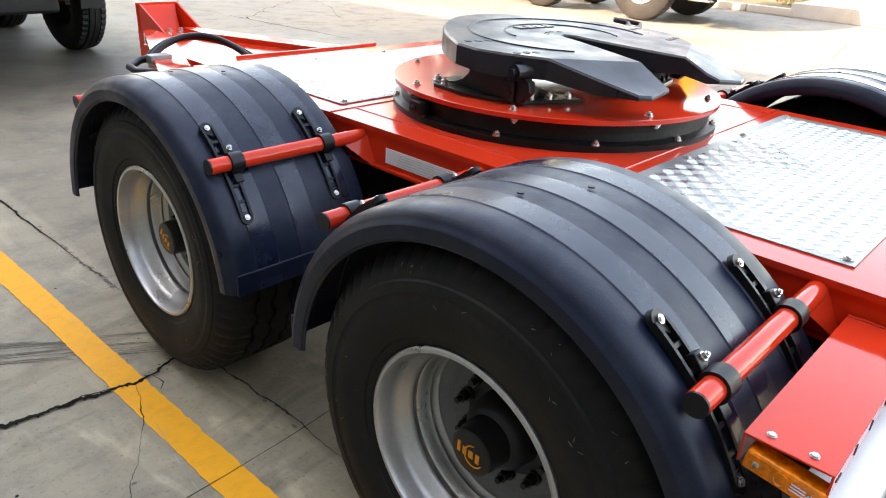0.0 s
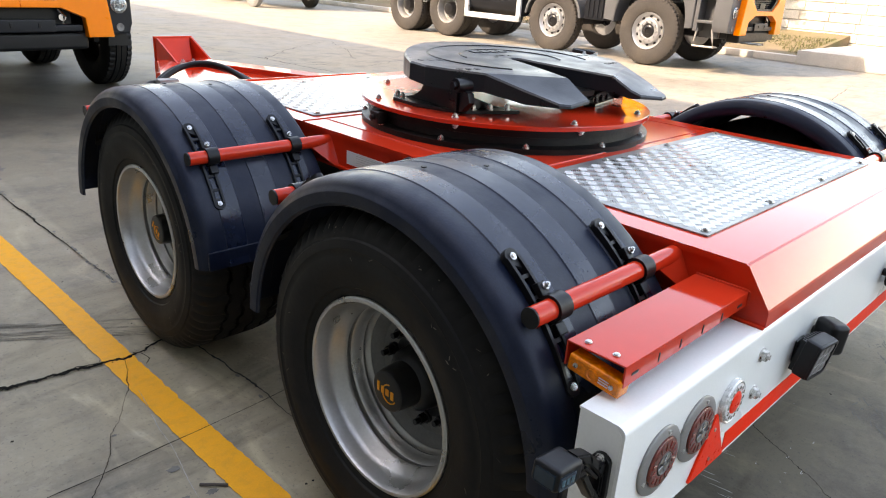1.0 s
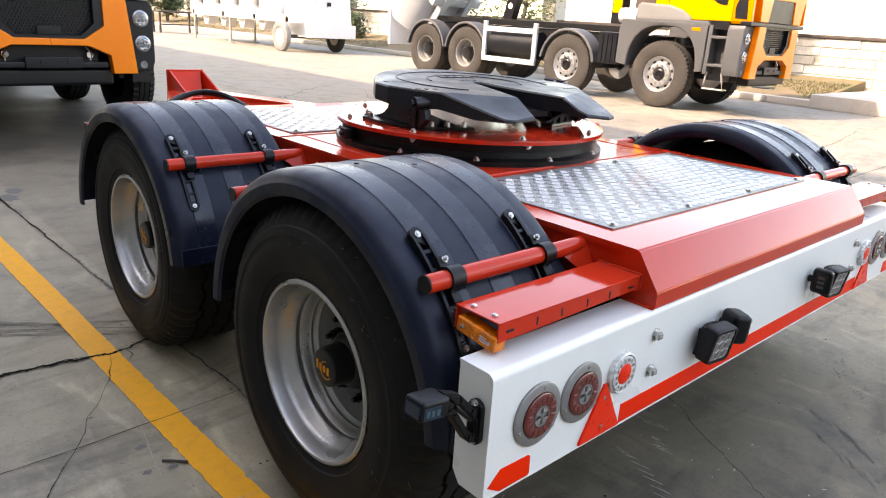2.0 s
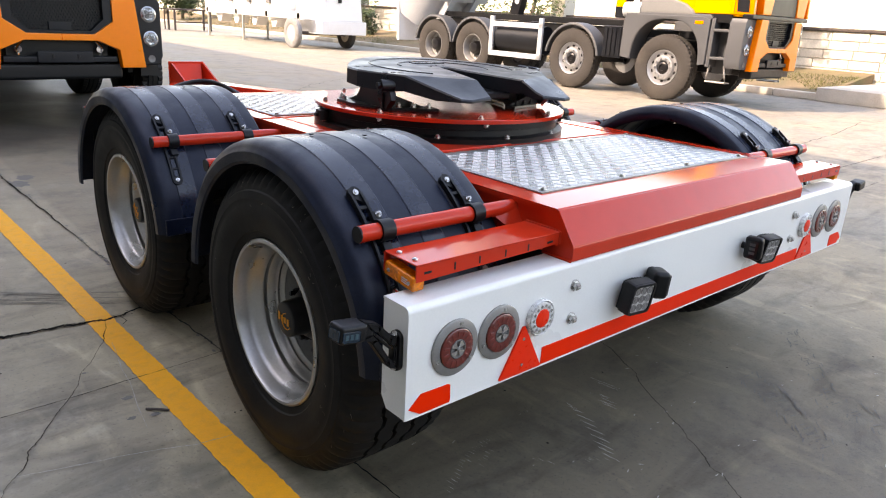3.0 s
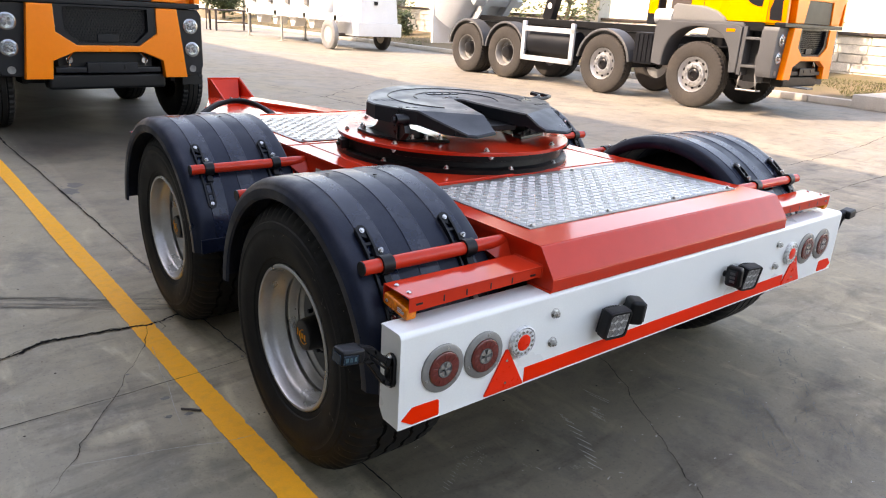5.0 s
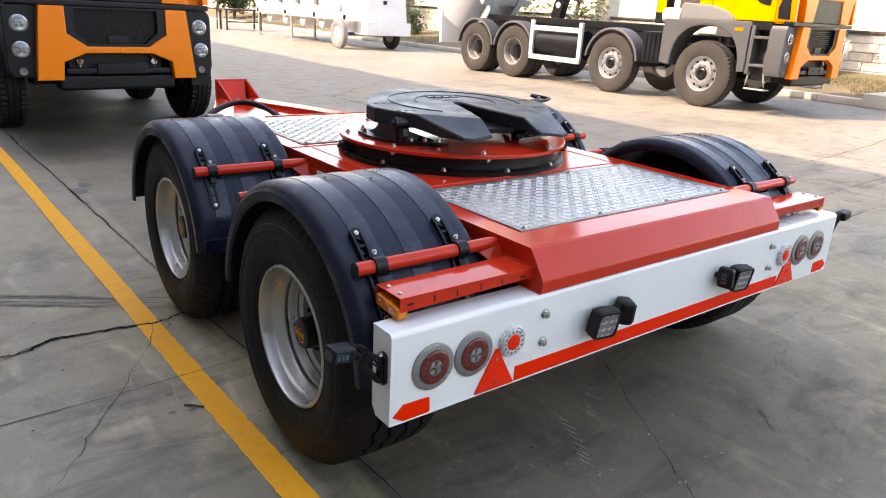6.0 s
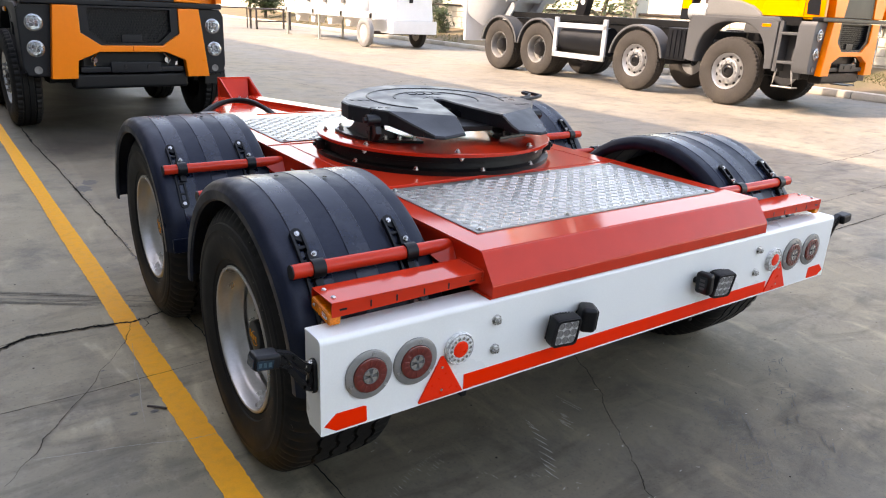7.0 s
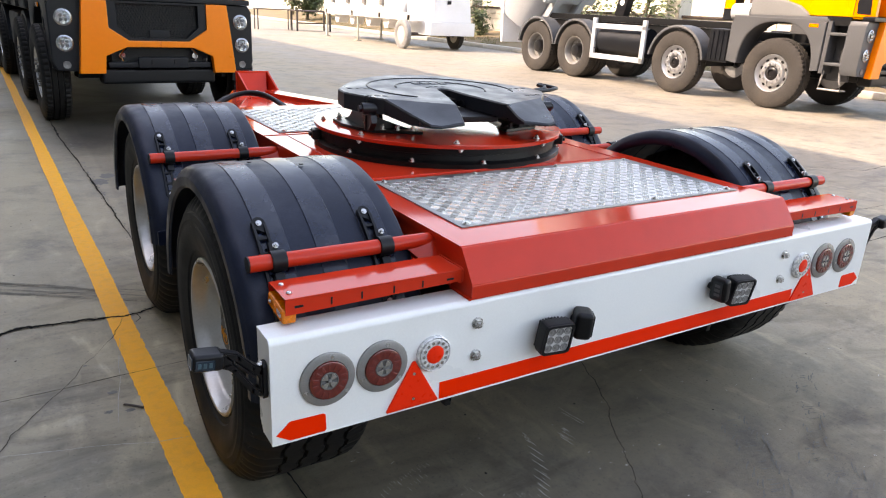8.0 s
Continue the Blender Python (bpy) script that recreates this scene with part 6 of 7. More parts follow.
        box(b, (min(s * 0.78, s * 0.83), 0.34, 0.52), (max(s * 0.78, s * 0.83), 0.66, 1.36))
        prism(b, [(0.60, 0.62), (0.67, 0.62), (0.67, 1.36), (0.60, 1.36)], min(s * 0.85, s * 1.09), max(s * 0.85, s * 1.09), "x", bevel=0.015)
        part("step_well", b, plastic, parent)
        if plastic is TRUCK_GREY:
            b = B()
            xo = s * 1.05
            tube(b, [(xo, 0.36, 0.66), (xo, 0.33, 0.52), (xo, 0.30, 0.40), (xo, 0.64, 0.40), (xo, 0.62, 0.52), (xo, 0.60, 0.66)], 0.016, 8)
            box(b, (min(s * 0.86, xo), 0.31, 0.385), (max(s * 0.86, xo), 0.63, 0.405), 0.004)
            part("hanging_step", b, LAMP_GREY, parent, "grey tubular hanging step")
        # arch over the front wheel: a panel with straight legs round a rounded opening
        b = B()
        n = 26
        rr = []
        for i in range(n + 1):
            a = radians(7 + 166 * i / n)
            cy_, cz_ = -math.cos(a), math.sin(a)
            reach = min(0.77 / -cy_ if cy_ < -0.01 else 9, 0.85 / cy_ if cy_ > 0.01 else 9, 0.82 / cz_)
            open_r = min((abs(cy_ / 0.655) ** 2.6 + abs(cz_ / 0.765) ** 2.6) ** (-1 / 2.6), reach - 0.03)
            rr.append([b.verts.new((s * xx_, ay + r * cy_, 0.56 + r * cz_)) for xx_, r in ((1.085, open_r - 0.012), (1.10, open_r + 0.006), (1.10, reach - 0.012), (1.088, reach), (0.70, reach), (0.70, open_r - 0.012))])
        for r0, r1 in zip(rr, rr[1:]):
            for q in range(6):
                b.faces.new((r0[q], r0[(q + 1) % 6], r1[(q + 1) % 6], r1[q]))
        b.faces.new(rr[0])
        b.faces.new(rr[-1])
        part("wheel_arch", b, plastic, parent)
        b = B()
        q = ay - 1.40
        prism(b, [(0.66, 1.345), (0.66, 1.37), (0.70, 1.415), (2.16 + q, 1.415), (2.22 + q, 1.39), (2.22 + q, 1.345)], min(s * 0.72, s * 1.095), max(s * 0.72, s * 1.095), "x", bevel=0.015)
        part("arch_panel", b, plastic, parent)
        b = B()
        prism(b, [(0.98, 1.40), (1.02, 1.47), (1.16, 1.56), (1.40, 1.63), (1.95, 1.66), (2.0, 1.62), (2.0, 1.40)], min(s * 0.80, s * 1.10), max(s * 0.80, s * 1.10), "x", bevel=0.03)
        part("arch_cover", b, COVER_GREY if plastic is TRUCK_GREY else plastic, parent, "pale grey wheel arch cover" if plastic is TRUCK_GREY else "")
        b = B()
        box(b, (min(s * 1.09, s * 1.106), 0.80, 1.26), (max(s * 1.09, s * 1.106), 0.95, 1.31), 0.006)
        part("side_repeater", b, AMBER, parent, "amber side repeater")
        if s > 0:
            # flap under the pod, with a ragged lower edge
            b = B()
            rag = [(0.88, 0.62), (1.06, 0.63), (1.11, 0.50), (1.08, 0.485), (1.05, 0.492), (1.01, 0.484), (0.97, 0.494), (0.87, 0.488)]
            prism(b, rag[::-1], 0.20, 0.225, "y")
            part("flap", b, BLACK, parent)
    # lower bumper, tow covers and the gear behind the opening
    b = B()
    box(b, (-0.63, 0.09, 0.475), (0.63, 0.30, 0.648), 0.035, None, 3)
    part("bumper", b, BLACK, parent, "black steel bumper beam")
    b = B()
    box(b, (-0.56, 0.04, 0.66), (0.56, 0.20, 0.72), 0.01)
    box(b, (-0.25, 0.02, 0.655), (0.30, 0.06, 0.775), 0.012)
    part("bumper_step", b, TRUCK_DARK, parent)
    for x in (-0.10, 0.15):
        b = B()
        box(b, (x - 0.012, 0.012, 0.70), (x + 0.012, 0.022, 0.745), 0.003)
        part("tow_slot", b, BLACK, parent)
    b = B()
    box(b, (-0.50, 0.16, 0.66), (0.50, 0.20, 0.89))
    part("radiator_shroud", b, BLACK, parent)
    for s in (-1, 1):
        b = B()
        rod(b, (s * 0.40, 0.10, 0.79), (s * 0.40, 0.16, 0.79), 0.035, 12)
        tube(b, [(s * 0.36, 0.10, 0.87), (s * 0.42, 0.09, 0.80), (s * 0.40, 0.10, 0.73)], 0.012, 6)
        part("horn", b, CHROME, parent, "bright metal fitting behind the nose")
    b = B()
    box(b, (-0.45, 0.30, 0.50), (0.45, 2.2, 1.0), 0.05)
    box(b, (-0.62, ay - 0.06, 0.46), (0.62, ay + 0.06, 0.58), 0.02)
    box(b, (-1.05, 0.36, 1.30), (1.05, 1.68, 1.42))
    part("underbody", b, BLACK, parent)


def chassis(parent, length, axles, dusty, track=0.925):
    b = B()
    for s in (-1, 1):
        box(b, (s * 0.36 - 0.04, 1.6, 0.88), (s * 0.36 + 0.04, length, 1.14), 0.006)
    for y in (2.4, 3.4, 4.6, 5.6, 6.6, 7.6):
        if y < length:
            box(b, (-0.36, y, 0.92), (0.36, y + 0.1, 1.10))
    for y in axles:
        box(b, (-0.75, y - 0.06, 0.47), (0.75, y + 0.06, 0.60), 0.02)
    part("chassis_frame", b, BLACK, parent, "black truck chassis frame")
    for i, y in enumerate(axles):
        for s in (-1, 1):
            truck_wheel(parent, s * track, y, i < 2, s, dusty)
            if i >= 2:
                truck_wheel(parent, s * 0.62, y, True, s, dusty)


def mudguard(parent, y, s, r=0.62, mat=TRUCK_GREY, a0=8, a1=172):
    b = B()
    n = 18
    rr = []
    for i in range(n + 1):
        a = radians(a0 + (a1 - a0) * i / n)
        rr.append([b.verts.new((s * x, y - q * math.cos(a), 0.54 + q * math.sin(a))) for x, q in ((1.08, r - 0.05), (1.09, r - 0.03), (1.08, r), (0.74, r), (0.74, r - 0.02), (1.05, r - 0.02))])
    for r0, r1 in zip(rr, rr[1:]):
        for q in range(6):
            b.faces.new((r0[q], r0[(q + 1) % 6], r1[(q + 1) % 6], r1[q]))
    b.faces.new(rr[0])
    b.faces.new(rr[-1])
    part("mudguard", b, mat, parent)


# orange truck, nose towards the trailer, in the shade
truck = thing("orange_truck", pose(-0.118, 7.30, 0, 0, 0, 3.5), "orange truck with black grille parked nose-on in the shade", "truck")
cab(truck, ORANGE, ORANGE, TRUCK_DARK, TRUCK_DARK, 0.90)
chassis(truck, 8.2, (0.84, 2.75, 6.0, 7.2), False, 1.05)
for y in (2.75, 6.0, 7.2):
    for s in (-1, 1):
        mudguard(truck, y, s, mat=TRUCK_DARK)
for s in (-1, 1):
    bm = B()
    box(bm, (min(s * 0.62, s * 1.06), 3.85, 0.55), (max(s * 0.62, s * 1.06), 5.2, 1.10), 0.05)
    part("fuel_tank", bm, TRUCK_DARK, truck, "black fuel tank")
bm = B()
box(bm, (-1.10, 2.25, 1.18), (1.10, 8.3, 2.75), 0.05)
for y in (3.0, 4.2, 5.4, 6.6, 7.8):
    box(bm, (-1.14, y - 0.06, 1.2), (1.14, y + 0.06, 2.7), 0.01)
part("load_body", bm, TRUCK_DARK, truck, "dark load body")

# block added under the truck to keep light off the ground below
bm = B()
box(bm, (-0.62, 2.0, 0.44), (0.62, 7.9, 0.90), 0.05)
part("shade_block", bm, BLACK, truck, "black block under the frame added to darken the ground there")

# yellow tipper in the sun with its body raised
K = 1.16
tipper = thing("tipper_truck", pose(10.25, 5.00, 0, 0, 0, -0.2) @ Matrix.Diagonal((K * 0.90, K, K, 1)) @ Matrix.Translation((1.10, 0, 0)), "yellow and orange four-axle tipper truck with raised grey body", "truck")
AX = (1.45, 3.41, 6.13, 7.42)
cab(tipper, ORANGE, YELLOW, TRUCK_GREY, TRUCK_GREY, AX[0])
chassis(tipper, 8.2, AX, True)
for y in AX[1:]:
    for s in (-1, 1):
        mudguard(tipper, y, s, 0.64)
for s in (-1, 1):
    bm = B()
    rod(bm, (s * 0.80, 4.25, 0.80), (s * 0.80, 5.45, 0.80), 0.27, 24)
    part("fuel_tank", bm, TRUCK_DARK, tipper, "black fuel tank")
    bm = B()
    for z in (0.44, 1.02):
        box(bm, (min(s * 1.03, s * 1.09), 4.15, z), (max(s * 1.03, s * 1.09), 5.60, z + 0.10), 0.01)
    for y in (4.15, 5.50):
        box(bm, (min(s * 1.03, s * 1.09), y, 0.44), (max(s * 1.03, s * 1.09), y + 0.10, 1.22), 0.01)
    part("side_guard", bm, STEEL, tipper, "pale grey side underrun guard")
    bm = B()
    box(bm, (min(s * 0.76, s * 1.06), 2.30, 0.62), (max(s * 0.76, s * 1.06), 2.72, 1.16), 0.02)
    bx = part("battery_box", bm, TRUCK_DARK, tipper, "black ribbed battery box")
    for q in range(4):
        bm = B()
        box(bm, (min(s * 1.06, s * 1.075), 2.34 + q * 0.095, 0.66), (max(s * 1.06, s * 1.075), 2.40 + q * 0.095, 1.12))
        part("rib", bm, TRUCK_DARK, bx)
    bm = B()
    rod(bm, (s * 0.98, 2.0, 1.44), (s * 0.98, 2.35, 1.44), 0.13, 20)
    part("air_tank", bm, STEEL, tipper, "silver air cylinder")
    bm = B()
    box(bm, (min(s * 0.80, s * 1.02), 2.32, 1.30), (max(s * 0.80, s * 1.02), 2.56, 2.30), 0.02)
    fil = part("air_intake", bm, TRUCK_DARK, tipper, "black air intake stack with a yellow plate")
    bm = B()
    box(bm, (min(s * 1.021, s * 1.03), 2.35, 1.48), (max(s * 1.021, s * 1.03), 2.53, 2.22), 0.004)
    part("plate", bm, YELLOW, fil, "yellow plate")
    bm = B()
    box(bm, (min(s * 0.7, s * 0.95), 1.75, 1.45), (max(s * 0.7, s * 0.95), 2.15, 2.6), 0.04)
    part("exhaust_shield", bm, RUST, tipper, "rust brown exhaust shield")
bm = B()
for s in (-1, 1):
    box(bm, (s * 0.40 - 0.05, 2.6, 1.15), (s * 0.40 + 0.05, 8.1, 1.27), 0.01)
part("sub_frame", bm, BLACK, tipper, "black tipper sub-frame")
# raised body: a tapering trough turned up about the rear hinge
tip = Matrix.Translation((0, 7.75, 1.32)) @ Matrix.Rotation(radians(-52), 4, "X")
bm = B()
curve = [(1.10, 1.45), (1.10, 1.15), (1.06, 0.80), (0.98, 0.52), (0.84, 0.28), (0.64, 0.12), (0.38, 0.04)]
hollow = [(0.36, 0.09), (0.61, 0.17), (0.80, 0.32), (0.93, 0.55), (1.01, 0.82), (1.05, 1.15), (1.06, 1.45)]
sect = [(-x, z) for x, z in curve] + curve[::-1] + hollow[::-1] + [(-x, z) for x, z in hollow]
prism(bm, sect, -5.0, 0.7, "y", m=tip)
part("tipper_body", bm, STEEL, tipper, "pale grey steel tipper trough")
bm = B()
prism(bm, [(-1.02, 1.75), (-1.02, 0.25), (-0.76, 0.06), (0.76, 0.06), (1.02, 0.25), (1.02, 1.75)], -5.04, -4.98, "y", m=tip)
part("body_front", bm, STEEL, tipper)
for y in (-2.6, -0.35):
    bm = B()
    box(bm, (-0.82, y - 0.10, -0.10), (0.82, y + 0.10, 0.06), 0.03, tip)
    part("body_bearer", bm, STEEL, tipper, "pale grey cross bearer under the trough")
bm = B()
box(bm, (-0.5, -4.6, -0.14), (-0.3, 0.6, 0.05), 0.01, tip)
box(bm, (0.3, -4.6, -0.14), (0.5, 0.6, 0.05), 0.01, tip)
part("body_beam", bm, STEEL, tipper)
bm = B()
for s in (-1, 1):
    box(bm, (s * 1.105 - 0.004, -4.8, 1.30), (s * 1.105 + 0.004, 0.6, 1.40), 0, tip)
part("stripe", bm, YELLOW, tipper, "yellow stripe along the body")
bm = B()
prism(bm, [(-1.06, 0.55), (1.06, 0.55), (1.10, 1.75), (-1.10, 1.75)], 8.72, 8.80, "y", bevel=0.01)
for x in (-0.7, 0.0, 0.7):
    box(bm, (x - 0.06, 8.80, 0.60), (x + 0.06, 8.86, 1.70), 0.01)
part("tailgate", bm, PALE, tipper, "pale tailgate hanging behind the body")
# lifting arm with round holes
arm = Matrix.Translation((-0.3, 5.55, 1.25)) @ Matrix.Rotation(radians(16), 4, "X")
bm = B()
box(bm, (-0.10, -0.13, 0.0), (0.10, 0.13, 3.2), 0.02, arm)
lift = part("lift_arm", bm, BLACK_PAINT, tipper, "black tipper lifting arm with round holes")
for i in range(6):
    bm = B()
    rod(bm, arm @ Vector((-0.104, 0, 0.3 + 0.45 * i)), arm @ Vector((-0.100, 0, 0.3 + 0.45 * i)), 0.062, 16)
    part("hole", bm, PALE, lift)

# white concrete plant on wheels, far across the yard
plant = thing("concrete_plant", pose(0, 0, 0), "white mobile concrete plant trailer on wheels", "machine")
bm = B()
box(bm, (10.7, 21.0, 0.95), (11.0, 29.0, 1.2), 0.02)
box(bm, (12.5, 21.0, 0.95), (12.8, 29.0, 1.2), 0.02)
for y in (21.2, 23.5, 26, 28.7):
    box(bm, (10.7, y, 0.95), (12.8, y + 0.2, 1.15))
part("frame", bm, PALE, plant)
bm = B()
box(bm, (11.3, 20.6, 0.94), (12.9, 22.6, 4.4), 0.05)
for v in bm.verts:
    if v.co.z > 3:
        v.co.x = 12.1 + (v.co.x - 12.1) * 0.72
        v.co.y = 21.6 + (v.co.y - 21.6) * 0.8
part("cabin", bm, PALE, plant, "white sheet control cabin")
bm = B()
box(bm, (11.15, 20.5, 0.50), (13.0, 22.7, 0.95), 0.02)
part("cabin_base", bm, PALE, plant)
bm = B()
tube(bm, [(11.6, 20.56 + 0.02, 1.95), (11.85, 20.54, 1.99), (12.15, 20.54, 1.99), (12.4, 20.58, 1.95)], 0.025, 8)
part("rain_strip", bm, PALE, plant)
bm = B()
rod(bm, (11.9, 20.9, 0.85), (12.6, 21.3, 0.45), 0.04, 8)
rod(bm, (12.6, 20.9, 0.85), (12.0, 21.3, 0.45), 0.04, 8)
part("brace", bm, RUST, plant, "rust brown axle brace")
bm = B()
box(bm, (11.86, 20.57, 1.55), (12.0, 20.60, 1.68))
part("hatch", bm, TRUCK_DARK, plant)
bm = B()
prism(bm, [(22.7, 1.2), (29.2, 1.2), (29.3, 1.45), (28.6, 1.78), (22.7, 1.78)], 10.8, 12.7, "x", bevel=0.02)
part("hopper", bm, PALE, plant, "white aggregate hopper")
for i in range(4):
    y0 = 23.0 + i * 1.55
    bm = B()
    prism(bm, [(y0, 0.95), (y0 + 0.6, 0.95), (y0 + 0.42, 0.62), (y0 + 0.2, 0.62)], 10.85, 11.3, "x")
    part("chute", bm, PALE, plant)
for i in range(4):
    bm = B()
    box(bm, (10.70, 23.4 + i * 1.55, 1.42), (10.80, 23.65 + i * 1.55, 1.64), 0.02)
    part("motor_box", bm, DISC_GREY, plant, "grey motor box")
bm = B()
a, b_ = Vector((11.6, 27.6, 2.2)), Vector((12.0, 22.0, 4.6))
rot = (b_ - a).to_track_quat("Z", "Y").to_matrix().to_4x4()
lathe(bm, [(-0.4, 0.3), (0.0, 0.75), (1.2, 1.15), (3.2, 1.25), (5.2, 0.9), (6.2, 0.45)], (0, 0, 0), "z", 32)
for v in bm.verts:
    v.co = a + (rot @ v.co)
part("drum", bm, PALE, plant, "white conical mixing drum")
for x, y in ((10.75, 25.6), (12.2, 26.4), (10.75, 28.8)):
    bm = B()
    box(bm, (x - 0.035, y - 0.035, 0.0), (x + 0.035, y + 0.035, 1.0))
    box(bm, (x - 0.12, y - 0.12, 0.0), (x + 0.12, y + 0.12, 0.03))
    part("leg", bm, MORTAR, plant)
for x in (10.55, 12.75):
    w = new("wheel")
    w.parent = plant
    w.matrix_basis = pose(x, 21.4, 0.5) @ Matrix.Diagonal((0.75, 1, 1, 1))
    bm = B()
    lathe(bm, [(-0.10, 0.27), (-0.14, 0.32), (-0.14, 0.44), (-0.10, 0.5), (0.10, 0.5), (0.14, 0.44), (0.14, 0.32), (0.10, 0.27)], (0, 0, 0), "x", 40, closed=True)
    part("tyre", bm, DUSTY_RIM if x < 11 else DUSTY_TYRE, w, "paint-covered pale tyre" if x < 11 else "dusty tyre")
    bm = B()
    lathe(bm, [(-0.10, 0.27), (-0.06, 0.2), (-0.03, 0.12), (-0.07, 0.08), (-0.07, 0.001)], (0, 0, 0), "x", 28)
    part("rim", bm, KERB, w)
bm = B()
rod(bm, (10.6, 21.4, 0.5), (12.7, 21.4, 0.5), 0.06, 12)
part("axle", bm, RUST, plant)

# trestle table and rack across the yard
bench = thing("trestle_table", pose(11.6, 33.0, 0), "dark steel trestle table on castors", "table")
bm = B()
box(bm, (-0.95, -0.45, 0.90), (0.95, 0.45, 0.97), 0.01)
part("top", bm, RUST, bench)
for x in (-0.85, 0.85):
    for y in (-0.4, 0.4):
        bm = B()
        box(bm, (x - 0.04, y - 0.04, 0.12), (x + 0.04, y + 0.04, 0.90))
        leg = part("leg", bm, RUST, bench)
        bm = B()
        rod(bm, (x - 0.025, y, 0.075), (x + 0.025, y, 0.075), 0.075, 14)
        part("castor", bm, BLACK, leg)
bm = B()
box(bm, (-0.85, -0.42, 0.35), (0.85, -0.38, 0.41))
part("rail", bm, RUST, bench)
rack = thing("steel_rack", pose(9.9, 33.6, 0), "low rusty steel rack on castors", "rack")
bm = B()
box(bm, (-0.9, -0.3, 0.92), (0.9, 0.3, 0.97), 0.005)
part("top", bm, RUST, rack)
for x in (-0.85, 0.85):
    for y in (-0.27, 0.27):
        bm = B()
        rod(bm, (x, y, 0.0), (x, y, 0.92), 0.03, 10)
        part("leg", bm, RUST, rack)
b5 = thing("park_bench", pose(6.2, 33.5, 0), "low dark bench beside the kerb", "bench")
bm = B()
box(bm, (-0.9, -0.2, 0.40), (0.9, 0.2, 0.46), 0.01)
part("seat", bm, RUST, b5)
for x in (-0.8, 0.8):
    bm = B()
    box(bm, (x - 0.04, -0.18, 0.0), (x + 0.04, 0.18, 0.40))
    part("leg", bm, RUST, b5)

# ---- verge: kerb, soil, grass, wall, trees ----
KX = 14.7
bm = B()
box(bm, (KX + 0.25, 5.4, 0.0), (18.0, 62, 0.13))
for v in bm.verts:
    if v.co.z > 0.1 and v.co.x > 17:
        v.co.z = 0.55
tagged(part("verge", bm, SOIL, smooth=0), "dry soil verge with patchy grass behind the kerb", "verge", kind="structure")
me_k = None
kerb = thing("kerb", pose(0, 0, 0), "pale concrete kerb along the verge", "kerb", kind="structure")
for i in range(56):
    y = 5.4 + i
    if me_k is None:
        bm = B()
        box(bm, (KX, 0.006, 0), (KX + 0.25, 0.994, 0.16), 0.02)
        st = part("kerb_stone", bm, KERB, kerb)
        me_k = st.data
    else:
        st = new("kerb_stone", me_k)
        st.parent = kerb
    st.matrix_basis = pose(0, y, 0)
bm = B()
prism(bm, [(14.62, -8.0), (26, -8.0), (26, 5.4), (14.62, 5.4)], 0.0, 0.30, "z", bevel=0.02)
tagged(part("ramp_slab", bm, KERB), "pale concrete ramp slab at the end of the kerb", "slab", kind="structure")

# boundary wall of pale stone blocks with coping and pillars
bm = B()
box(bm, (18.04, -16, 0), (18.30, 62, 1.52))
wall = tagged(part("wall_east", bm, MORTAR, smooth=0), "pale stone block boundary wall with coping", "wall", kind="structure")
blocks = {}
far = B()
for c in range(6):
    y = -16 + (0.35 if c % 2 else 0)
    rngb = random.Random(50 + c)
    while y < 61:
        l = rngb.choice((0.60, 0.74, 0.90))
        at = pose(18.0 + rngb.uniform(-0.012, 0.012), y, 0.13 + c * 0.231)
        y += l
        if not -2 < at.translation.y < 31:
            box(far, (0, 0.009, 0.009), (0.06, l - 0.009, 0.222), 0.0, at)
            continue
        if l not in blocks:
            bm = B()
            box(bm, (0, 0.009, 0.009), (0.06, l - 0.009, 0.222), 0.010, seg=1)
            ob = part("block", bm, STONE, wall, smooth=0)
            blocks[l] = ob.data
        else:
            ob = new("block", blocks[l])
            ob.parent = wall
        ob.matrix_basis = at
rest = part("far_blockwork", far, STONE, wall, smooth=0)
rest["kind"] = "stuff"
bm = B()
box(bm, (17.94, -16, 1.52), (18.36, 62, 1.60), 0.015)
tagged(part("wall_coping", bm, RUST), "brown weathered coping on the boundary wall", "coping", kind="structure")
for y in (-10, 2.5, 15.8, 28.3, 46.5):
    bm = B()
    box(bm, (17.80, y - 0.3, 0.1), (18.40, y + 0.3, 2.35), 0.01)
    box(bm, (17.68, y - 0.42, 2.35), (18.52, y + 0.42, 2.47), 0.02)
    box(bm, (17.76, y - 0.34, 2.47), (18.44, y + 0.34, 2.56), 0.02)
    tagged(part("wall_pillar", bm, MORTAR), "pale stone pillar with a stepped cap", "pillar", kind="structure")

# grass tufts
rg = random.Random(11)
verts, faces = [], []
for k in range(24000):
    x = KX + 0.28 + 3.0 * rg.random() ** 1.2
    y = 5.5 + 40 * rg.random() ** 1.4
    if noise.noise(Vector((x * 0.7, y * 0.5, 3.0))) < -0.1:
        continue
    h = rg.uniform(0.02, 0.08)
    a = rg.uniform(0, 2 * math.pi)
    w = 0.009
    dx, dy = math.cos(a) * w, math.sin(a) * w
    lx, ly = rg.uniform(-0.06, 0.06), rg.uniform(-0.06, 0.06)
    i0 = len(verts)
    g = 0.128 + 0.42 * max(0.0, (x - KX - 0.25) / (17.75 - KX))
    verts += [(x - dx, y - dy, g), (x + dx, y + dy, g), (x + lx, y + ly, g + h)]
    faces.append((i0, i0 + 1, i0 + 2))
me = bpy.data.meshes.new("grass")
me.from_pydata(verts, [], faces)
me.materials.append(GRASS)
tagged(new("grass", me), "sparse dry green grass on the verge", "grass", kind="stuff")


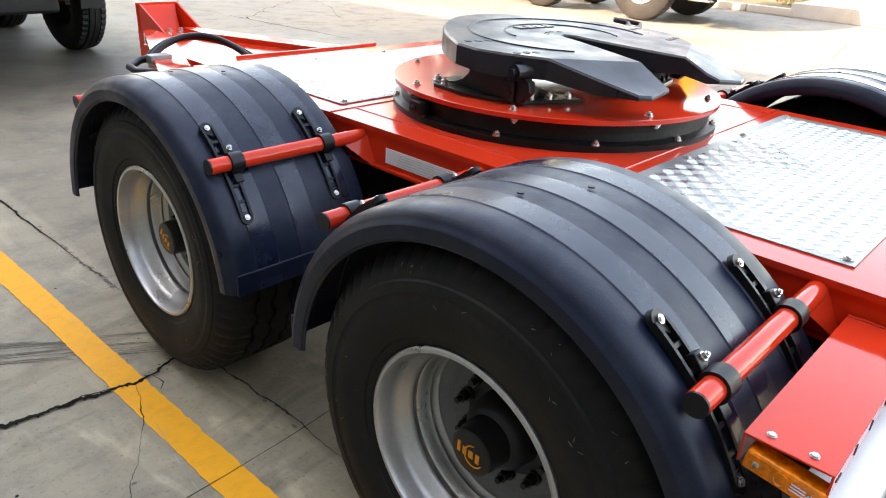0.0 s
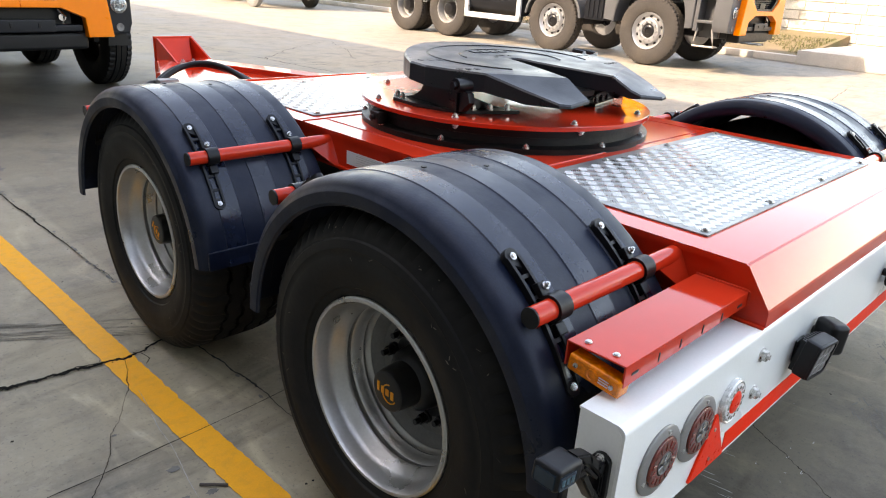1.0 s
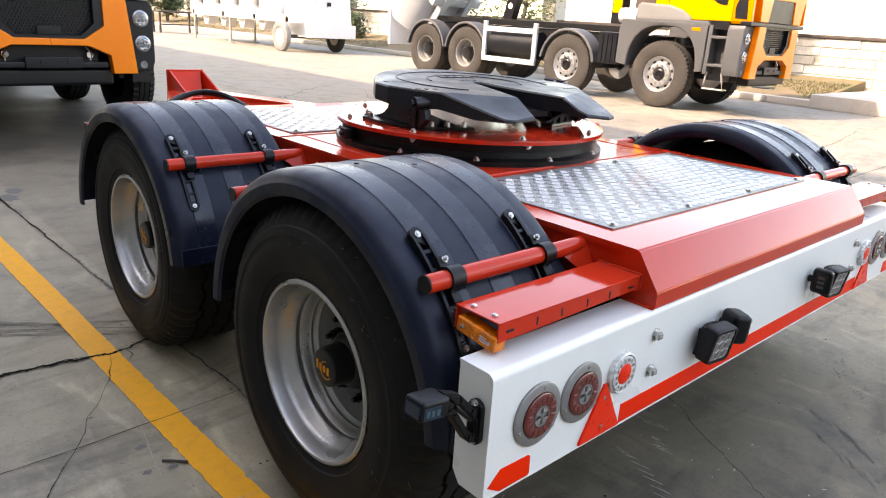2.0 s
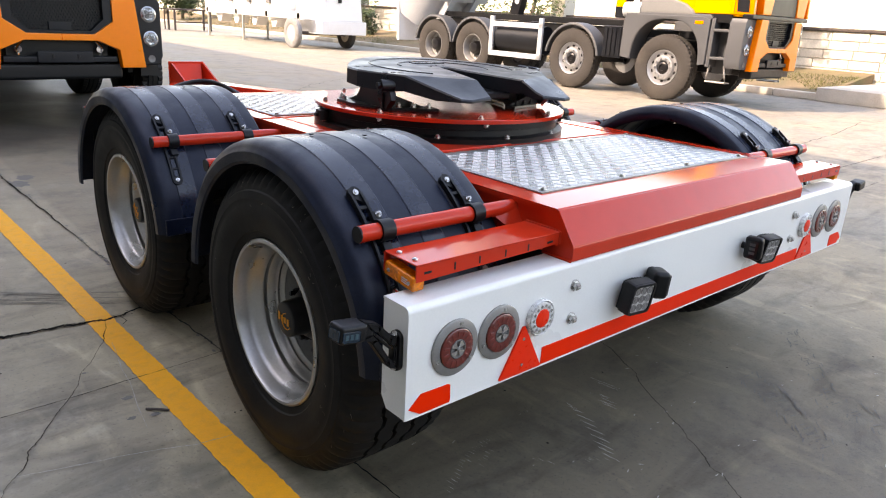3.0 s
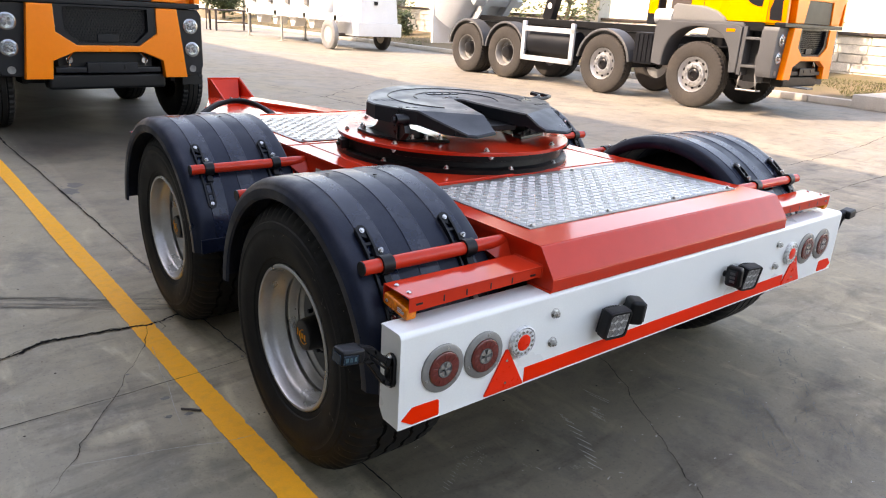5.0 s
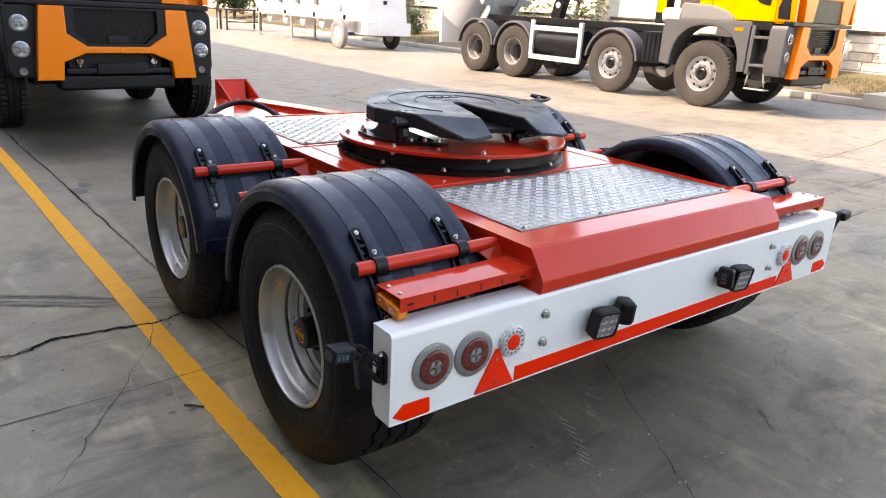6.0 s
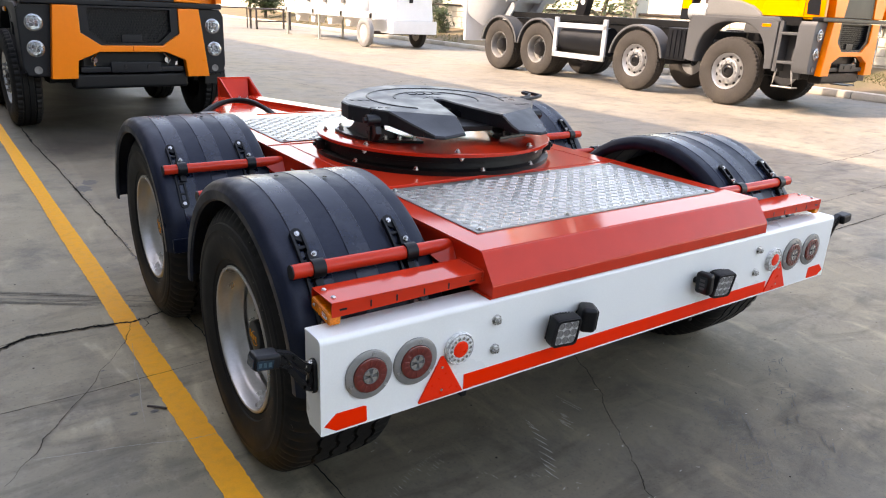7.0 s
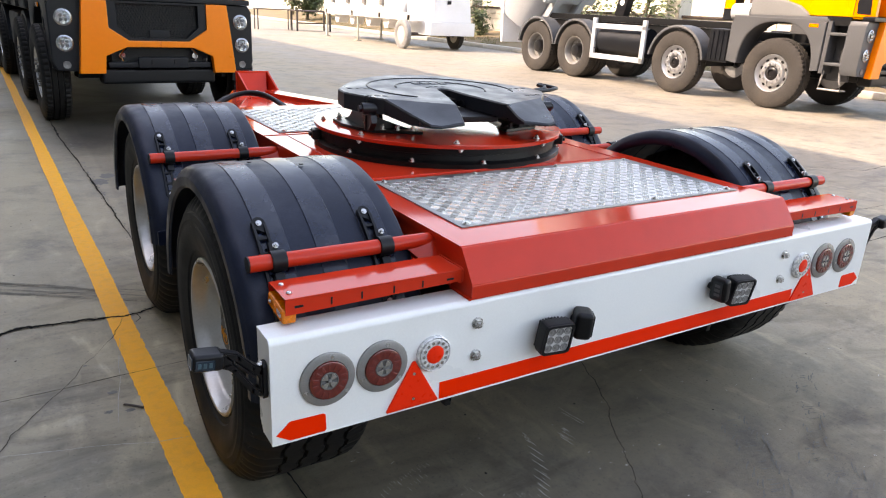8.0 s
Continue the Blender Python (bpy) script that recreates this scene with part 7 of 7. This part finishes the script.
def tree(x, y, h, spread, leaves, seed, base=0.13, low=0.35, leaf=1.3, name="tree", label="slender green tree with airy foliage behind the kerb"):
    r = random.Random(seed)
    t = thing(name, pose(x, y, base), label, "tree" if name == "tree" else "shrub", "trees" if name == "tree" else "shrubs")
    b = B()
    tips = []
    top = Vector((r.uniform(-0.2, 0.2), r.uniform(-0.2, 0.2), h * 0.8))
    n = 7

    def limb(p, q, r0, r1):
        d = (q - p)
        rot = d.to_track_quat("Z", "Y").to_matrix()
        e = [[b.verts.new(c + rot @ Vector((rad * math.cos(2 * math.pi * i / 7), rad * math.sin(2 * math.pi * i / 7), 0))) for i in range(7)] for c, rad in ((p, r0), (q, r1))]
        for i in range(7):
            b.faces.new((e[0][i], e[0][(i + 1) % 7], e[1][(i + 1) % 7], e[1][i]))
        b.faces.new(e[1])
    prev = Vector((0, 0, -0.05))
    rad = 0.028 * h ** 0.8
    for i in range(1, n + 1):
        q = top * (i / n) + Vector((r.uniform(-0.05, 0.05), r.uniform(-0.05, 0.05), 0)) * h * 0.25
        limb(prev, q, rad * (1 - 0.8 * (i - 1) / n), rad * (1 - 0.8 * i / n))
        if i / n > low * 0.8:
            for _ in range(3):
                a = r.uniform(0, 2 * math.pi)
                l = spread * r.uniform(0.45, 1.0) * (1.1 - 0.6 * i / n)
                e = q + Vector((math.cos(a) * l, math.sin(a) * l, r.uniform(0.15, 0.6) * l + 0.1))
                mid = q.lerp(e, 0.5) + Vector((0, 0, 0.06 * l))
                limb(q, mid, rad * 0.4, rad * 0.22)
                limb(mid, e, rad * 0.22, rad * 0.05)
                tips += [e, mid, q.lerp(e, 0.75)]
        prev = q
    tips.append(top)
    part("trunk", b, BARK, t)
    vs, fs = [], []
    for k in range(leaves):
        c = r.choice(tips) + Vector((r.gauss(0, 1), r.gauss(0, 1), r.gauss(0, 0.8))) * spread * 0.20
        s = r.uniform(0.035, 0.085) * leaf
        u = Vector((r.gauss(0, 1), r.gauss(0, 1), r.gauss(0, 1))).normalized()
        w = u.orthogonal().normalized()
        i0 = len(vs)
        vs += [c - u * s, c - w * s * 0.45, c + u * s, c + w * s * 0.45]
        fs.append((i0, i0 + 1, i0 + 2, i0 + 3))
    m = bpy.data.meshes.new("crown")
    m.from_pydata(vs, [], fs)
    m.materials.append(LEAF)
    o = new("crown", m)
    o.parent = t
    return t


tree(15.6, 44.0, 6.0, 1.4, 9000, 1, leaf=1.7, low=0.1)
tree(16.8, 50.0, 6.5, 1.8, 3000, 2)
tree(17.0, 27.5, 5.0, 1.5, 2200, 3)
tree(17.1, 19.6, 5.2, 1.6, 2600, 5)
tree(17.0, 16.2, 5.4, 1.5, 2600, 6)
tree(17.15, 7.45, 4.6, 0.55, 1500, 8, low=0.08, label="thin young tree with sparse leaves beside the wall")
for k, (x, y, s) in enumerate(((17.3, 22.5, 0.8), (16.7, 25.6, 0.7), (17.2, 39.0, 0.9), (16.6, 7.5, 0.40))):
    tree(x, y, 1.3 * s + 0.4, 0.75 * s, 900, 30 + k, low=0.05, name="shrub", label="dry bushy shrub on the verge")
